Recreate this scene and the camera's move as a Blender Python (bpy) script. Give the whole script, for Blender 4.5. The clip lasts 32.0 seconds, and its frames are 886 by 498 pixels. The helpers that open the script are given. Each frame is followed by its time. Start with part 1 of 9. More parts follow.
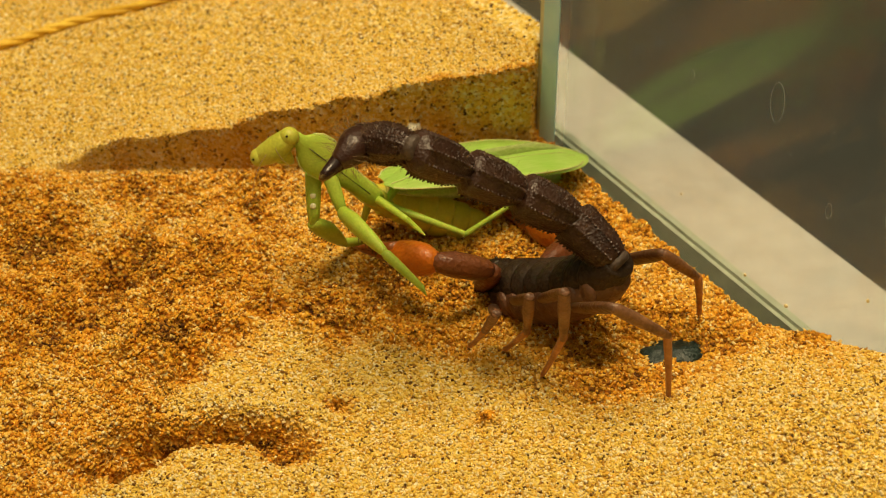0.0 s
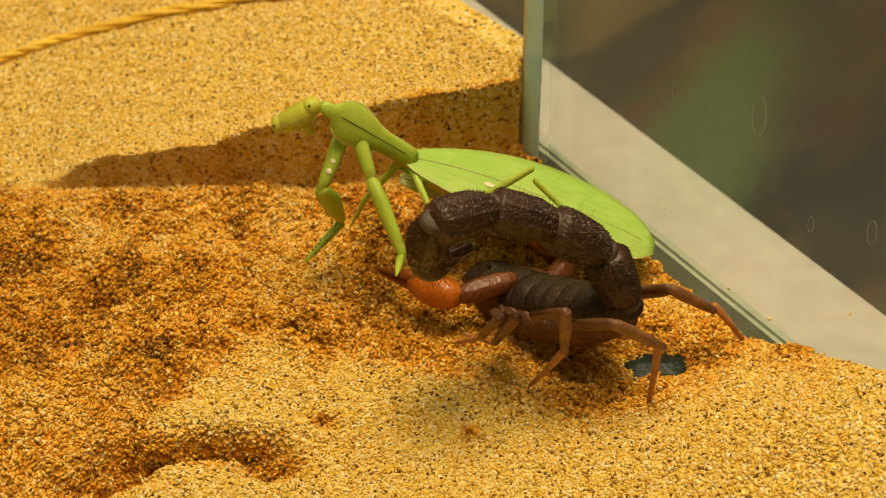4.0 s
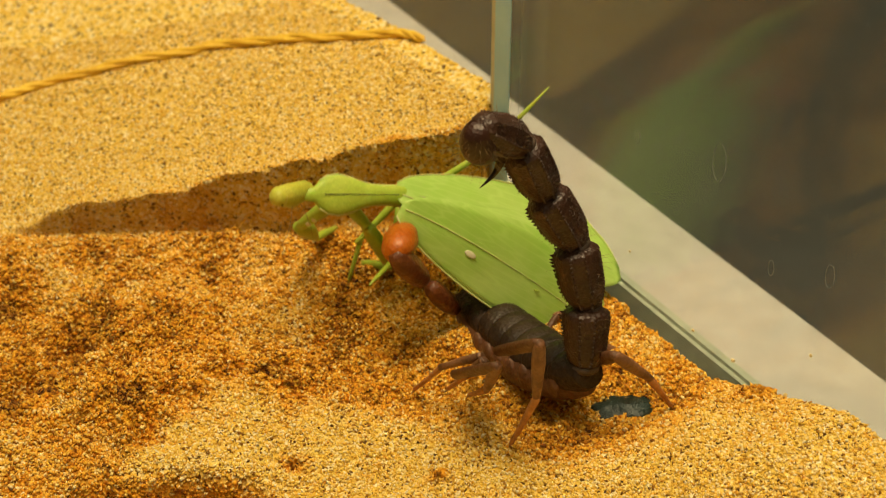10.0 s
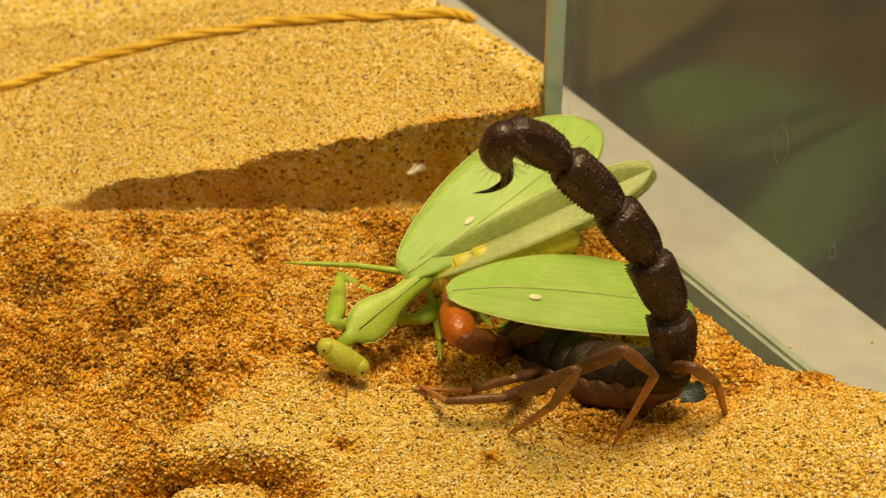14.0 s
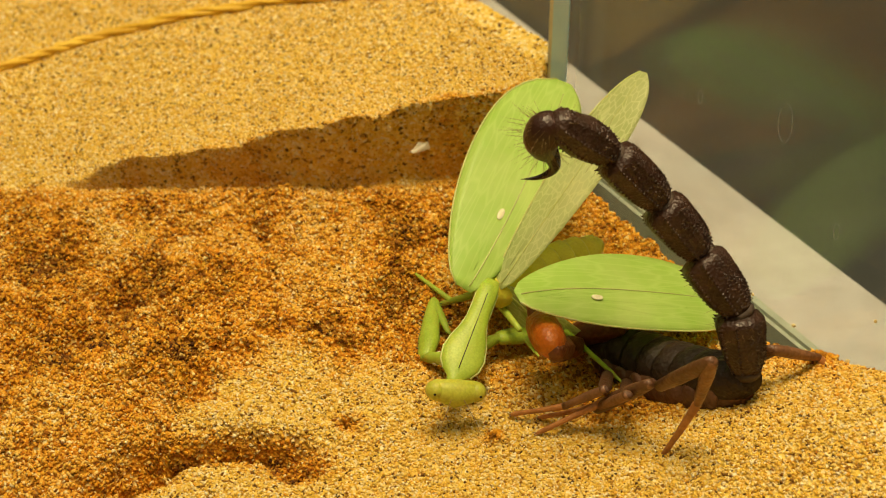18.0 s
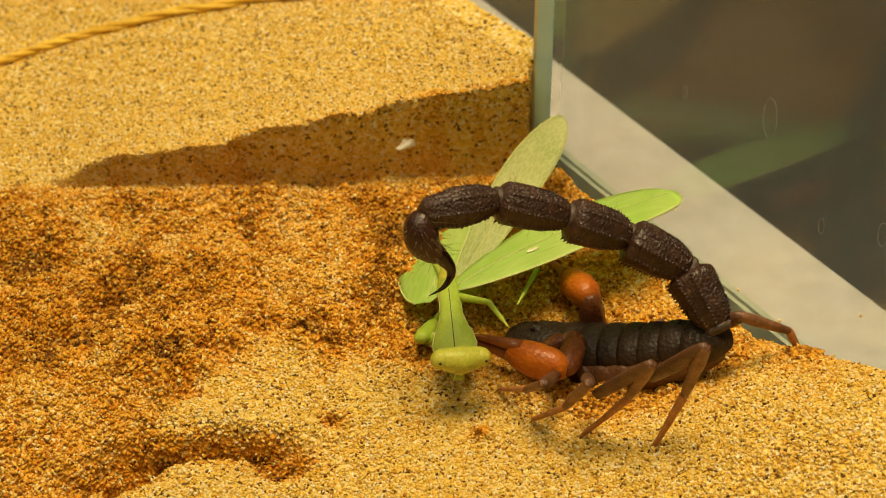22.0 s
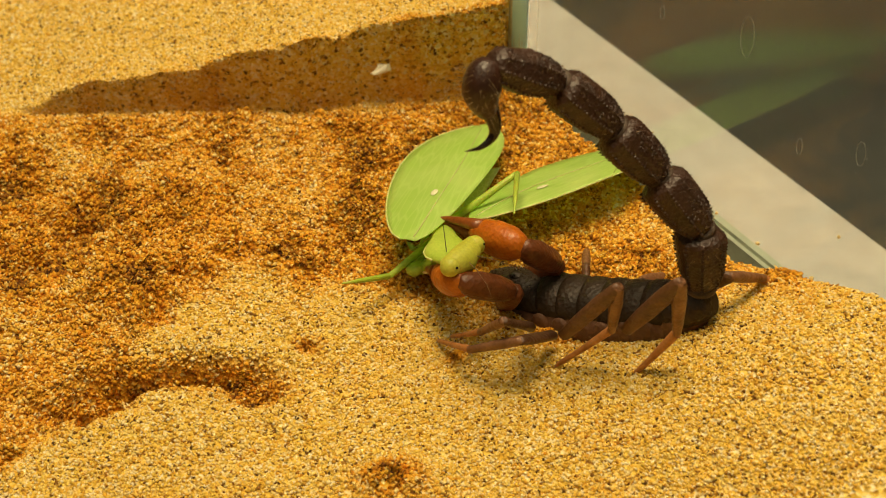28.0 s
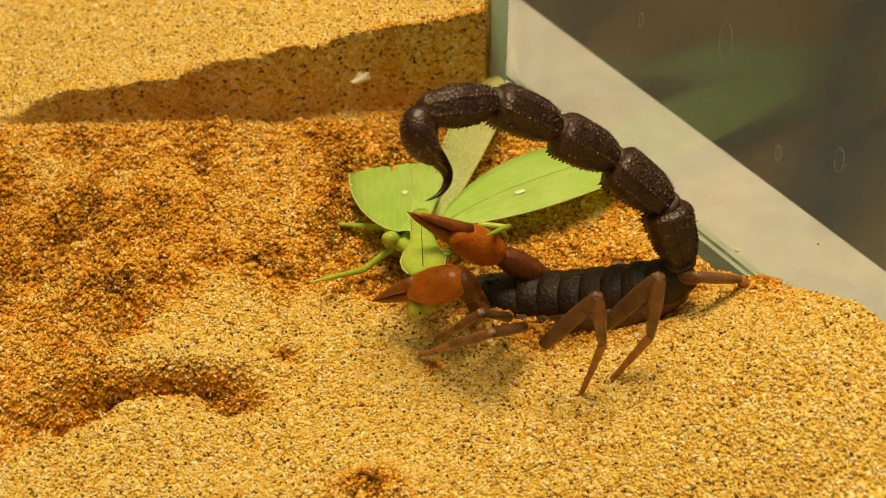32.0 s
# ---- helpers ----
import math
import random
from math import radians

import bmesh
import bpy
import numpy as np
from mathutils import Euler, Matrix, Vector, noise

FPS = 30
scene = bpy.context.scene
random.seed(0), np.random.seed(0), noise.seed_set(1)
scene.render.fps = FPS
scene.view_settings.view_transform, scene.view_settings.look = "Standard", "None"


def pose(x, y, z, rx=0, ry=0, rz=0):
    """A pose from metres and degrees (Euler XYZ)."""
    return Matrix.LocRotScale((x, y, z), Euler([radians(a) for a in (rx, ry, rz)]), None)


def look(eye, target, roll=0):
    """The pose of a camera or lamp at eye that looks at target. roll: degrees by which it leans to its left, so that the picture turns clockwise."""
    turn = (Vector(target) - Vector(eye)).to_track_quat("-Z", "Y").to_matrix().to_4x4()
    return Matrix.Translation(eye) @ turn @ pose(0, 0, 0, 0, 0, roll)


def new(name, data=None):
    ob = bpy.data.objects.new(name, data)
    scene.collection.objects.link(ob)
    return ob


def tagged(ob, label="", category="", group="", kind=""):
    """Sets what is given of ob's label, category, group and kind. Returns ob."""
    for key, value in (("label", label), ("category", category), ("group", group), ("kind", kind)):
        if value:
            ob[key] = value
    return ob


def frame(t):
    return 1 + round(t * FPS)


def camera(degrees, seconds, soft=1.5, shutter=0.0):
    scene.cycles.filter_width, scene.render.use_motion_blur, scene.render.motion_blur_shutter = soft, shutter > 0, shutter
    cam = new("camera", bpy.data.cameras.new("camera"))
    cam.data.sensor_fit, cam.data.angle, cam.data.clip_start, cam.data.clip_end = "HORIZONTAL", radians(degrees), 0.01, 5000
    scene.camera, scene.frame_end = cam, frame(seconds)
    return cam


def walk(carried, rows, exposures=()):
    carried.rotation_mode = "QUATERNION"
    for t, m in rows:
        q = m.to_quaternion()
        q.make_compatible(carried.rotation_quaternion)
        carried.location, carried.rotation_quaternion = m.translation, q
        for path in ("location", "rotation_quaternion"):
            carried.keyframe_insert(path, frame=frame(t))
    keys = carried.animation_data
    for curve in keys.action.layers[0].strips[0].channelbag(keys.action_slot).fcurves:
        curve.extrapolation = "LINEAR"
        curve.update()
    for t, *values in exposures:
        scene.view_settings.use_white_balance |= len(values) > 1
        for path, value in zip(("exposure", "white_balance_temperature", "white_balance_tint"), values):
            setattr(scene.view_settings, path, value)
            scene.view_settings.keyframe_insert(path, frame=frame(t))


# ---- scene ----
# Camera: a hand-held close-up from inside the open tank
cam = camera(29.30, 32.0, soft=0.95, shutter=0.5)
cam.data.dof.use_dof, cam.data.dof.focus_distance, cam.data.dof.aperture_fstop = True, 0.268, 34.0
ROWS = [
    (0.0, -0.00000, -0.23640, 0.18470, 52.000, 0.000, 0.000),
    (0.5, 0.00027, -0.23656, 0.18508, 51.892, -0.003, -0.088),
    (1.0, 0.00076, -0.23683, 0.18543, 51.870, 0.062, -0.279),
    (1.5, 0.00095, -0.23690, 0.18572, 51.938, 0.070, -0.394),
    (2.0, 0.00091, -0.23679, 0.18550, 52.077, -0.011, -0.495),
    (2.5, 0.00083, -0.23668, 0.18511, 52.237, -0.009, -0.501),
    (3.0, 0.00103, -0.23674, 0.18565, 52.242, -0.008, -0.465),
    (3.5, 0.00071, -0.23669, 0.18515, 52.406, 0.011, -0.474),
    (5.5, 0.00161, -0.23707, 0.18670, 52.494, 0.165, -0.563),
    (6.0, 0.00136, -0.23713, 0.18659, 52.643, -0.059, -0.697),
    (6.5, 0.00174, -0.23713, 0.18653, 52.791, -0.164, -0.726),
    (7.0, 0.00252, -0.23745, 0.18588, 53.054, -0.054, -0.728),
    (7.5, 0.00271, -0.23717, 0.18591, 53.063, -0.084, -0.829),
    (8.0, 0.00289, -0.23751, 0.18576, 53.078, -0.168, -0.879),
    (8.5, 0.00265, -0.23737, 0.18541, 53.086, -0.180, -0.902),
    (9.0, 0.00368, -0.23772, 0.18690, 52.848, 0.002, -0.810),
    (9.5, 0.00362, -0.23817, 0.18994, 52.606, 0.019, -0.971),
    (10.0, 0.00360, -0.23881, 0.18988, 53.494, 0.091, -1.176),
    (10.5, 0.00292, -0.23849, 0.18983, 53.853, 0.010, -1.236),
    (11.0, 0.00164, -0.23838, 0.18841, 54.151, -0.363, -1.219),
    (11.5, 0.00211, -0.23831, 0.18819, 54.098, -0.254, -0.954),
    (12.0, 0.00129, -0.23784, 0.18826, 53.957, -0.259, -0.695),
    (12.5, 0.00051, -0.23778, 0.18745, 53.895, -0.298, -0.519),
    (13.0, -0.00039, -0.23727, 0.18744, 53.566, -0.253, -0.397),
    (13.5, -0.00117, -0.23689, 0.18601, 53.588, -0.458, 0.002),
    (14.0, -0.00095, -0.23696, 0.18558, 53.292, -0.095, 0.031),
    (14.5, -0.00148, -0.23699, 0.18543, 52.960, -0.042, 0.185),
    (15.0, -0.00140, -0.23668, 0.18564, 52.668, -0.027, 0.443),
    (15.5, -0.00114, -0.23676, 0.18565, 52.489, 0.108, 0.411),
    (17.5, -0.00052, -0.23702, 0.18571, 52.444, 0.112, 0.089),
    (18.0, -0.00072, -0.23665, 0.18619, 52.443, 0.029, 0.168),
    (18.5, -0.00000, -0.23685, 0.18594, 52.548, 0.177, 0.281),
    (19.0, 0.00023, -0.23687, 0.18596, 52.587, 0.180, 0.186),
    (19.5, 0.00032, -0.23703, 0.18563, 52.653, 0.097, -0.004),
    (20.0, 0.00087, -0.23713, 0.18574, 52.646, 0.207, -0.047),
    (20.5, 0.00035, -0.23698, 0.18551, 52.611, 0.070, -0.174),
    (21.0, 0.00044, -0.23705, 0.18515, 52.592, 0.036, -0.098),
    (21.5, 0.00075, -0.23707, 0.18530, 52.536, 0.081, -0.129),
    (22.0, 0.00035, -0.23689, 0.18513, 52.520, -0.000, -0.166),
    (22.5, -0.00010, -0.23694, 0.18512, 52.448, -0.156, -0.143),
    (23.0, 0.00018, -0.23709, 0.18440, 52.507, -0.125, -0.089),
    (23.5, 0.00022, -0.23680, 0.18340, 52.471, -0.217, -0.009),
    (24.0, -0.00033, -0.23640, 0.18335, 52.162, -0.382, -0.015),
    (24.5, -0.00019, -0.23647, 0.18254, 52.017, -0.348, -0.047),
    (25.0, 0.00022, -0.23606, 0.18181, 51.803, -0.183, -0.033),
    (25.5, 0.00053, -0.23583, 0.18030, 51.671, 0.111, -0.158),
    (27.5, 0.00254, -0.23604, 0.18089, 50.421, 0.125, -0.542),
    (28.0, 0.00279, -0.23616, 0.18125, 50.496, 0.061, -0.638),
    (28.5, 0.00287, -0.23608, 0.18162, 50.552, -0.119, -0.644),
    (29.0, 0.00275, -0.23630, 0.18138, 50.736, -0.205, -0.685),
    (29.5, 0.00240, -0.23621, 0.18143, 50.862, -0.401, -0.683),
    (30.0, 0.00251, -0.23641, 0.18141, 50.959, -0.399, -0.669),
    (30.5, 0.00276, -0.23636, 0.18118, 51.011, -0.362, -0.648),
    (31.0, 0.00281, -0.23615, 0.18077, 51.040, -0.297, -0.739),
    (31.5, 0.00388, -0.23627, 0.18033, 51.042, -0.043, -0.853),
    (32.0, 0.00447, -0.23606, 0.17998, 50.956, -0.049, -1.012),
]

walk(cam, [(t, pose(x, y, z, rx, ry, rz)) for t, x, y, z, rx, ry, rz in ROWS])

# Light: a warm lamp hanging over the back of the tank, and the dim room
world = bpy.data.worlds.new("room_light")
scene.world = world
world.use_nodes = True
world.node_tree.nodes["Background"].inputs[0].default_value = (0.93, 0.84, 0.52, 1)
world.node_tree.nodes["Background"].inputs[1].default_value = 0.50
scene.view_settings.exposure = 0.0
lamp_data = bpy.data.lights.new("hanging_lamp_light", "AREA")
lamp_data.shape, lamp_data.size = "DISK", 0.27
lamp_data.energy, lamp_data.color = 3.15, (1.0, 0.78, 0.44)
lamp = new("hanging_lamp_light", lamp_data)
lamp.matrix_world = look((0.0, 0.0, 0.58), (0.0, -0.005, 0.0))

MM = 0.001


# ---- materials ----
def material(name, rough=0.6, metal=0.0):
    m = bpy.data.materials.new(name)
    m.use_nodes = True
    b = m.node_tree.nodes["Principled BSDF"]
    b.inputs["Roughness"].default_value = rough
    b.inputs["Metallic"].default_value = metal
    return m, m.node_tree.nodes, m.node_tree.links, b


def ramp(nodes, links, source, stops, ease="LINEAR"):
    r = nodes.new("ShaderNodeValToRGB")
    r.color_ramp.interpolation = ease
    while len(r.color_ramp.elements) < len(stops):
        r.color_ramp.elements.new(0.5)
    for e, (at, col) in zip(r.color_ramp.elements, stops):
        e.position, e.color = at, (*col, 1)
    links.new(source, r.inputs[0])
    return r


def noise_tex(nodes, links, scale, detail=4, rough=0.6, coords="Object"):
    c = nodes.new("ShaderNodeTexCoord")
    n = nodes.new("ShaderNodeTexNoise")
    n.inputs["Scale"].default_value, n.inputs["Detail"].default_value, n.inputs["Roughness"].default_value = scale, detail, rough
    links.new(c.outputs[coords], n.inputs["Vector"])
    return n


def bump(nodes, links, b, height, strength=0.4, distance=0.0004):
    u = nodes.new("ShaderNodeBump")
    u.inputs["Strength"].default_value, u.inputs["Distance"].default_value = strength, distance
    links.new(height, u.inputs["Height"])
    links.new(u.outputs[0], b.inputs["Normal"])


def mixed(nodes, links, fac, a, b2, mode="MIX"):
    x = nodes.new("ShaderNodeMix")
    x.data_type, x.blend_type = "RGBA", mode
    for sock, v in ((0, fac), (6, a), (7, b2)):
        if isinstance(v, (int, float)):
            x.inputs[sock].default_value = v
        elif isinstance(v, tuple):
            x.inputs[sock].default_value = (*v, 1)
        else:
            links.new(v, x.inputs[sock])
    return x.outputs[2]


def two_tone(name, stops, scale, rough=0.5, strength=0.3, distance=0.0003, fine=6.0, spec=0.5, sub=0.0, sub_radius=(0.002, 0.001, 0.0005), coords="Object"):
    """A surface with a coarse stain of colour and a finer grain of relief."""
    m, n, l, b = material(name, rough)
    big = noise_tex(n, l, scale, 5, 0.6, coords)
    r = ramp(n, l, big.outputs["Fac"], stops)
    small = noise_tex(n, l, scale * fine, 3, 0.6, coords)
    l.new(mixed(n, l, 0.25, r.outputs[0], small.outputs["Fac"], "OVERLAY"), b.inputs["Base Color"])
    bump(n, l, b, small.outputs["Fac"], strength, distance)
    rr = n.new("ShaderNodeMapRange")
    rr.inputs[3].default_value, rr.inputs[4].default_value = rough - 0.12, min(1, rough + 0.15)
    l.new(big.outputs["Fac"], rr.inputs[0])
    l.new(rr.outputs[0], b.inputs["Roughness"])
    b.inputs["Specular IOR Level"].default_value = spec
    if sub:
        b.inputs["Subsurface Weight"].default_value = sub
        b.inputs["Subsurface Radius"].default_value = sub_radius
        b.inputs["Subsurface Scale"].default_value = 1.0
    return m


def sand_material(name, island):
    m, n, l, b = material(name, 0.85)
    a = n.new("ShaderNodeAttribute")
    a.attribute_name = "damp_shade"
    if island:
        g = n.new("ShaderNodeNewGeometry")
        pick = g.outputs["Random Per Island"]
    else:
        v = n.new("ShaderNodeTexVoronoi")
        c = n.new("ShaderNodeTexCoord")
        l.new(c.outputs["Object"], v.inputs["Vector"])
        v.inputs["Scale"].default_value = 1500
        s = n.new("ShaderNodeSeparateColor")
        l.new(v.outputs["Color"], s.inputs[0])
        pick = s.outputs[0]
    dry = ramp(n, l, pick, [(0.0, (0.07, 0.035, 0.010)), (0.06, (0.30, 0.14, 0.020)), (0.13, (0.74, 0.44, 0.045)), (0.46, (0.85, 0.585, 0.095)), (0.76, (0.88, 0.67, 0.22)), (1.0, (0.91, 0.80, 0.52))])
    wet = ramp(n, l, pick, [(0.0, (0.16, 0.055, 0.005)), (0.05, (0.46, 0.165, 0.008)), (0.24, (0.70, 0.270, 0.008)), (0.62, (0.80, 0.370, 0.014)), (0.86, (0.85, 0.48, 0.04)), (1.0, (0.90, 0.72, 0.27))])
    # darkest tones: soaked sand, and shade painted into the colour of hollows
    soaked_shade = ramp(n, l, pick, [(0.0, (0.04, 0.013, 0.002)), (0.3, (0.16, 0.050, 0.003)), (0.65, (0.31, 0.120, 0.006)), (0.9, (0.46, 0.23, 0.014)), (1.0, (0.62, 0.40, 0.09))])
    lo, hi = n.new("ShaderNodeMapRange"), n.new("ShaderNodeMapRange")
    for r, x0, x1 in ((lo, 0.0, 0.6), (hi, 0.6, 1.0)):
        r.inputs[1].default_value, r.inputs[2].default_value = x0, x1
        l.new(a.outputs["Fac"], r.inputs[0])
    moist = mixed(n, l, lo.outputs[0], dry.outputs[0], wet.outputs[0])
    l.new(mixed(n, l, hi.outputs[0], moist, soaked_shade.outputs[0]), b.inputs["Base Color"])
    b.inputs["Specular IOR Level"].default_value = 0.35
    if not island:
        bump(n, l, b, v.outputs["Distance"], 0.8, 0.0005)
    return m


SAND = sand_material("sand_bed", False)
GRAINS = sand_material("sand_grains", True)
WHITE_BOARD = two_tone("white_board", [(0.3, (0.50, 0.475, 0.46)), (0.7, (0.57, 0.545, 0.53))], 30, 0.55, 0.1)
DARK_TABLE = two_tone("dark_table", [(0.3, (0.034, 0.036, 0.035)), (0.7, (0.062, 0.063, 0.060))], 9, 0.6, 0.2)
DARK_WALL = two_tone("dark_wall", [(0.3, (0.05, 0.048, 0.045)), (0.7, (0.10, 0.096, 0.088))], 3, 0.8, 0.2)
EDGE_REFLECTION = two_tone("edge_reflection_colour", [(0.3, (0.50, 0.52, 0.40)), (0.7, (0.62, 0.63, 0.50))], 60, 0.35, 0.1)
SILICONE = two_tone("silicone", [(0.3, (0.36, 0.40, 0.32)), (0.7, (0.46, 0.49, 0.40))], 60, 0.4, 0.1)


def glass_material(name, tint, rough=0.0):
    m, n, l, b = material(name, rough)
    b.inputs["Base Color"].default_value = (*tint, 1)
    b.inputs["Transmission Weight"].default_value = 1.0
    b.inputs["IOR"].default_value = 1.23
    return m


GLASS = glass_material("clear_glass", (0.96, 0.985, 0.97))
m, n_, l_, b_ = material("polished_glass_edge", 0.25)
grain = noise_tex(n_, l_, 90, 3)
edge_ramp = ramp(n_, l_, grain.outputs["Fac"], [(0.3, (0.40, 0.70, 0.92)), (0.7, (0.50, 0.80, 0.98))])
l_.new(edge_ramp.outputs[0], b_.inputs["Base Color"])
GLASS_EDGE = m


# ---- helpers for building ----
def mesh_from(name, verts, faces, mat, smooth=False):
    me = bpy.data.meshes.new(name)
    me.from_pydata([tuple(v) for v in verts], [], [tuple(int(i) for i in f) for f in faces])
    me.materials.append(mat)
    if smooth:
        me.polygons.foreach_set("use_smooth", [True] * len(me.polygons))
    me.update()
    return me


def part(name, bm, mat, parent=None, label="", smooth=True):
    me = bpy.data.meshes.new(name)
    bm.to_mesh(me)
    bm.free()
    me.materials.append(mat)
    if smooth:
        me.polygons.foreach_set("use_smooth", [True] * len(me.polygons))
    ob = new(name, me)
    ob.parent = parent
    return tagged(ob, label)


def box_bm(x0, x1, y0, y1, z0, z1, bevel=0.0):
    bm = bmesh.new()
    bmesh.ops.create_cube(bm, size=1)
    for v in bm.verts:
        v.co = Vector(((x0 + x1) / 2 + v.co.x * (x1 - x0), (y0 + y1) / 2 + v.co.y * (y1 - y0), (z0 + z1) / 2 + v.co.z * (z1 - z0)))
    if bevel:
        bmesh.ops.bevel(bm, geom=bm.edges[:], offset=bevel, segments=2, affect="EDGES")
    return bm


def hash2(ix, iy, seed):
    h = (ix * 374761393 + iy * 668265263 + seed * 2147483 + 1013904223) & 0xFFFFFFFF
    h = ((h ^ (h >> 13)) * 1274126177) & 0xFFFFFFFF
    return ((h ^ (h >> 16)) & 0xFFFF) / 65535.0


def value_noise(x, y, size, seed):
    u, v = x / size, y / size
    i, j = np.floor(u).astype(np.int64), np.floor(v).astype(np.int64)
    a, b = u - i, v - j
    a, b = a * a * (3 - 2 * a), b * b * (3 - 2 * b)
    p = hash2(i, j, seed) * (1 - a) + hash2(i + 1, j, seed) * a
    q = hash2(i, j + 1, seed) * (1 - a) + hash2(i + 1, j + 1, seed) * a
    return (p * (1 - b) + q * b) * 2 - 1


def smooth01(a, b, v):
    w = np.clip((v - a) / (b - a), 0, 1)
    return w * w * (3 - 2 * w)


# ---- plan of the tank (millimetres while planning) ----
CORNER = np.array([19.7, 33.8])      # free edge of the near sliding pane
ALONG = np.array([0.53, -0.848])     # along the glass, towards the camera
OUT = np.array([0.848, 0.53])        # out through the glass
PANE_IN, PANE_T = 34.6, 4.0


def plan(s, n):
    """A place by its way along the glass from the pane's free edge and its distance across, in mm."""
    p = CORNER + ALONG * s + OUT * (n - PANE_IN)
    return p[0], p[1]


BUMPS = [(-49, -49.5, 4.6, 3.4, -10.0), (-53, -53, 4.0, 3.0, -6.0), (-42, -46.5, 4.5, 2.2, -7.0), (-29, -45, 4.5, 2.2, -5.0), (-34, -46, 5, 2.6, -5.6), (-24, -48, 4.5, 3.2, -6.5), (-37, -40, 9, 4, 1.6), (-36, -58, 10, 4, 1.0),
         (-3, -69, 5, 4, 1.8), (-70, 6, 8, 5, -3.2), (-57, -5, 5.5, 5, -5.5), (-63, -13, 4, 3, -3.6), (-77, -34, 6, 9, -6.0), (-46, -17, 8, 13, 3.6), (-70, -14, 12, 12, -3.4), (-66, -42, 10, 8, 2.2),
         (-35, -24, 4, 3.5, -1.8), (-30, -8, 3.2, 2.4, -2.6), (-27, -14, 3.0, 2.0, -2.0), (-62, 17, 16, 4, 1.6), (-78, 14, 8, 4, 1.8), (-16.5, -39.6, 2.2, 1.7, -1.2), (6.7, -43.3, 1.6, 1.3, 0.7),
         (24, -25, 8, 5, -2.6), (38.9, -25.5, 7, 4, -1.8), (58, -31, 6, 3, 1.6), (2, -16, 12, 8, -1.2), (12, 2, 12, 8, 0.9), (-3, 12, 14, 7, 0.8), (-20, 19, 16, 4, 1.4),
         (46, -47, 10, 7, 0.6), (20, -62, 14, 8, 0.7),
         (-59, 0, 5, 6, -4.0), (-62, -5, 6, 5, -3.0), (-67, -14, 6, 4, -3.0), (-73, -26, 5, 7, -3.0), (-38, -25, 3.2, 2.8, -2.2), (-41, -33, 2.6, 2.2, -2.2), (-50, -26, 9, 7, 2.2), (-74, 12, 6, 4, -2.4)]


def damp_shade_at(x, y):
    """How damp and clumpy the sand is, with some shade painted in, 0 to 1: the dug area, against the dry bed."""
    wob = 9 * value_noise(x, y, 17, 3) + 5 * value_noise(x, y, 6, 4)
    front = np.interp(x, [-62, -46, -40, -34, -27, -15, -5, 13, 32, 60], [-72, -53, -37, -26, -20, -23, -29, -33, -36.5, -41]) + 0.6 * wob
    # second factor runs up the cut face, colouring in part of its shade
    m = smooth01(-5, 6, y - front) * smooth01(2.2, -2.4, y - step_y(x)) * (1 - 0.2 * smooth01(-14, -34, y))
    m = 0.66 * m * (0.85 + 0.35 * value_noise(x, y, 9, 41) + 0.25 * value_noise(x, y, 3.5, 42))
    dug = smooth01(0.05, 0.75, 0.65 * value_noise(x, y, 11, 43) + 0.45 * value_noise(x, y, 4.2, 44) + 0.2 * value_noise(x, y, 1.8, 45))
    m = m + 0.45 * dug * smooth01(-12, -40, x) * smooth01(-38, -22, y) * smooth01(26, 20, y)
    # pits get moist sand colour, deepened to paint in their own shade
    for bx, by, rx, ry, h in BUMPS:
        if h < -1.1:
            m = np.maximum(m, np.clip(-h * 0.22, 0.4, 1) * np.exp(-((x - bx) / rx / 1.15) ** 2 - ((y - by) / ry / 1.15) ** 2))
    # moist spots; the last three also paint the scorpion's shade onto the sand
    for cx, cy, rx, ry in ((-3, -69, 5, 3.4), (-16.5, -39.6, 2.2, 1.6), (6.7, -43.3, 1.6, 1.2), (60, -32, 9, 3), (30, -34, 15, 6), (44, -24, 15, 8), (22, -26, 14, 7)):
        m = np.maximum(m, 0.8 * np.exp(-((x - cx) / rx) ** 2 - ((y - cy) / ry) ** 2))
    return np.clip(m + 0.12 * value_noise(x, y, 4, 6) * smooth01(34, 26, y), 0, 1)


FOOT = np.array([(-300, 23.6), (-50, 23.8), (-38, 24.2), (-29, 24.1), (-21, 23.2), (-14.4, 24.8), (-8, 26.7), (5, 27.3), (13.5, 28.9), (16.6, 30.2), (17.6, 38), (25, 52), (300, 60)])
CREST = np.array([(-75, 0), (-70, 1.7), (-65.7, 4.8), (-60, 7.8), (-49.5, 8.6), (-39, 10), (-35.7, 12.2), (-32.5, 13.8), (-23, 15.8), (-18, 16.9), (-12, 16.4), (-8.7, 18.1), (2.6, 19.7), (17.5, 20.6), (60, 21)])
LEAN = 0.16      # the cut face hangs over a little


def step_y(x):
    return np.interp(x, FOOT[:, 0], FOOT[:, 1]) + 0.35 * value_noise(x, x * 0 + 7, 5, 8) + 0.25 * value_noise(x, x * 0 + 3, 1.6, 9)


def overhang(x, y, z):
    """How far the sand leans out towards the dug hollow, in mm."""
    d = y - step_y(x)
    return LEAN * np.clip(z, 0, 30) * smooth01(-0.1, 0.3, d) * np.exp(-np.clip(d, 0, 40) / 7)


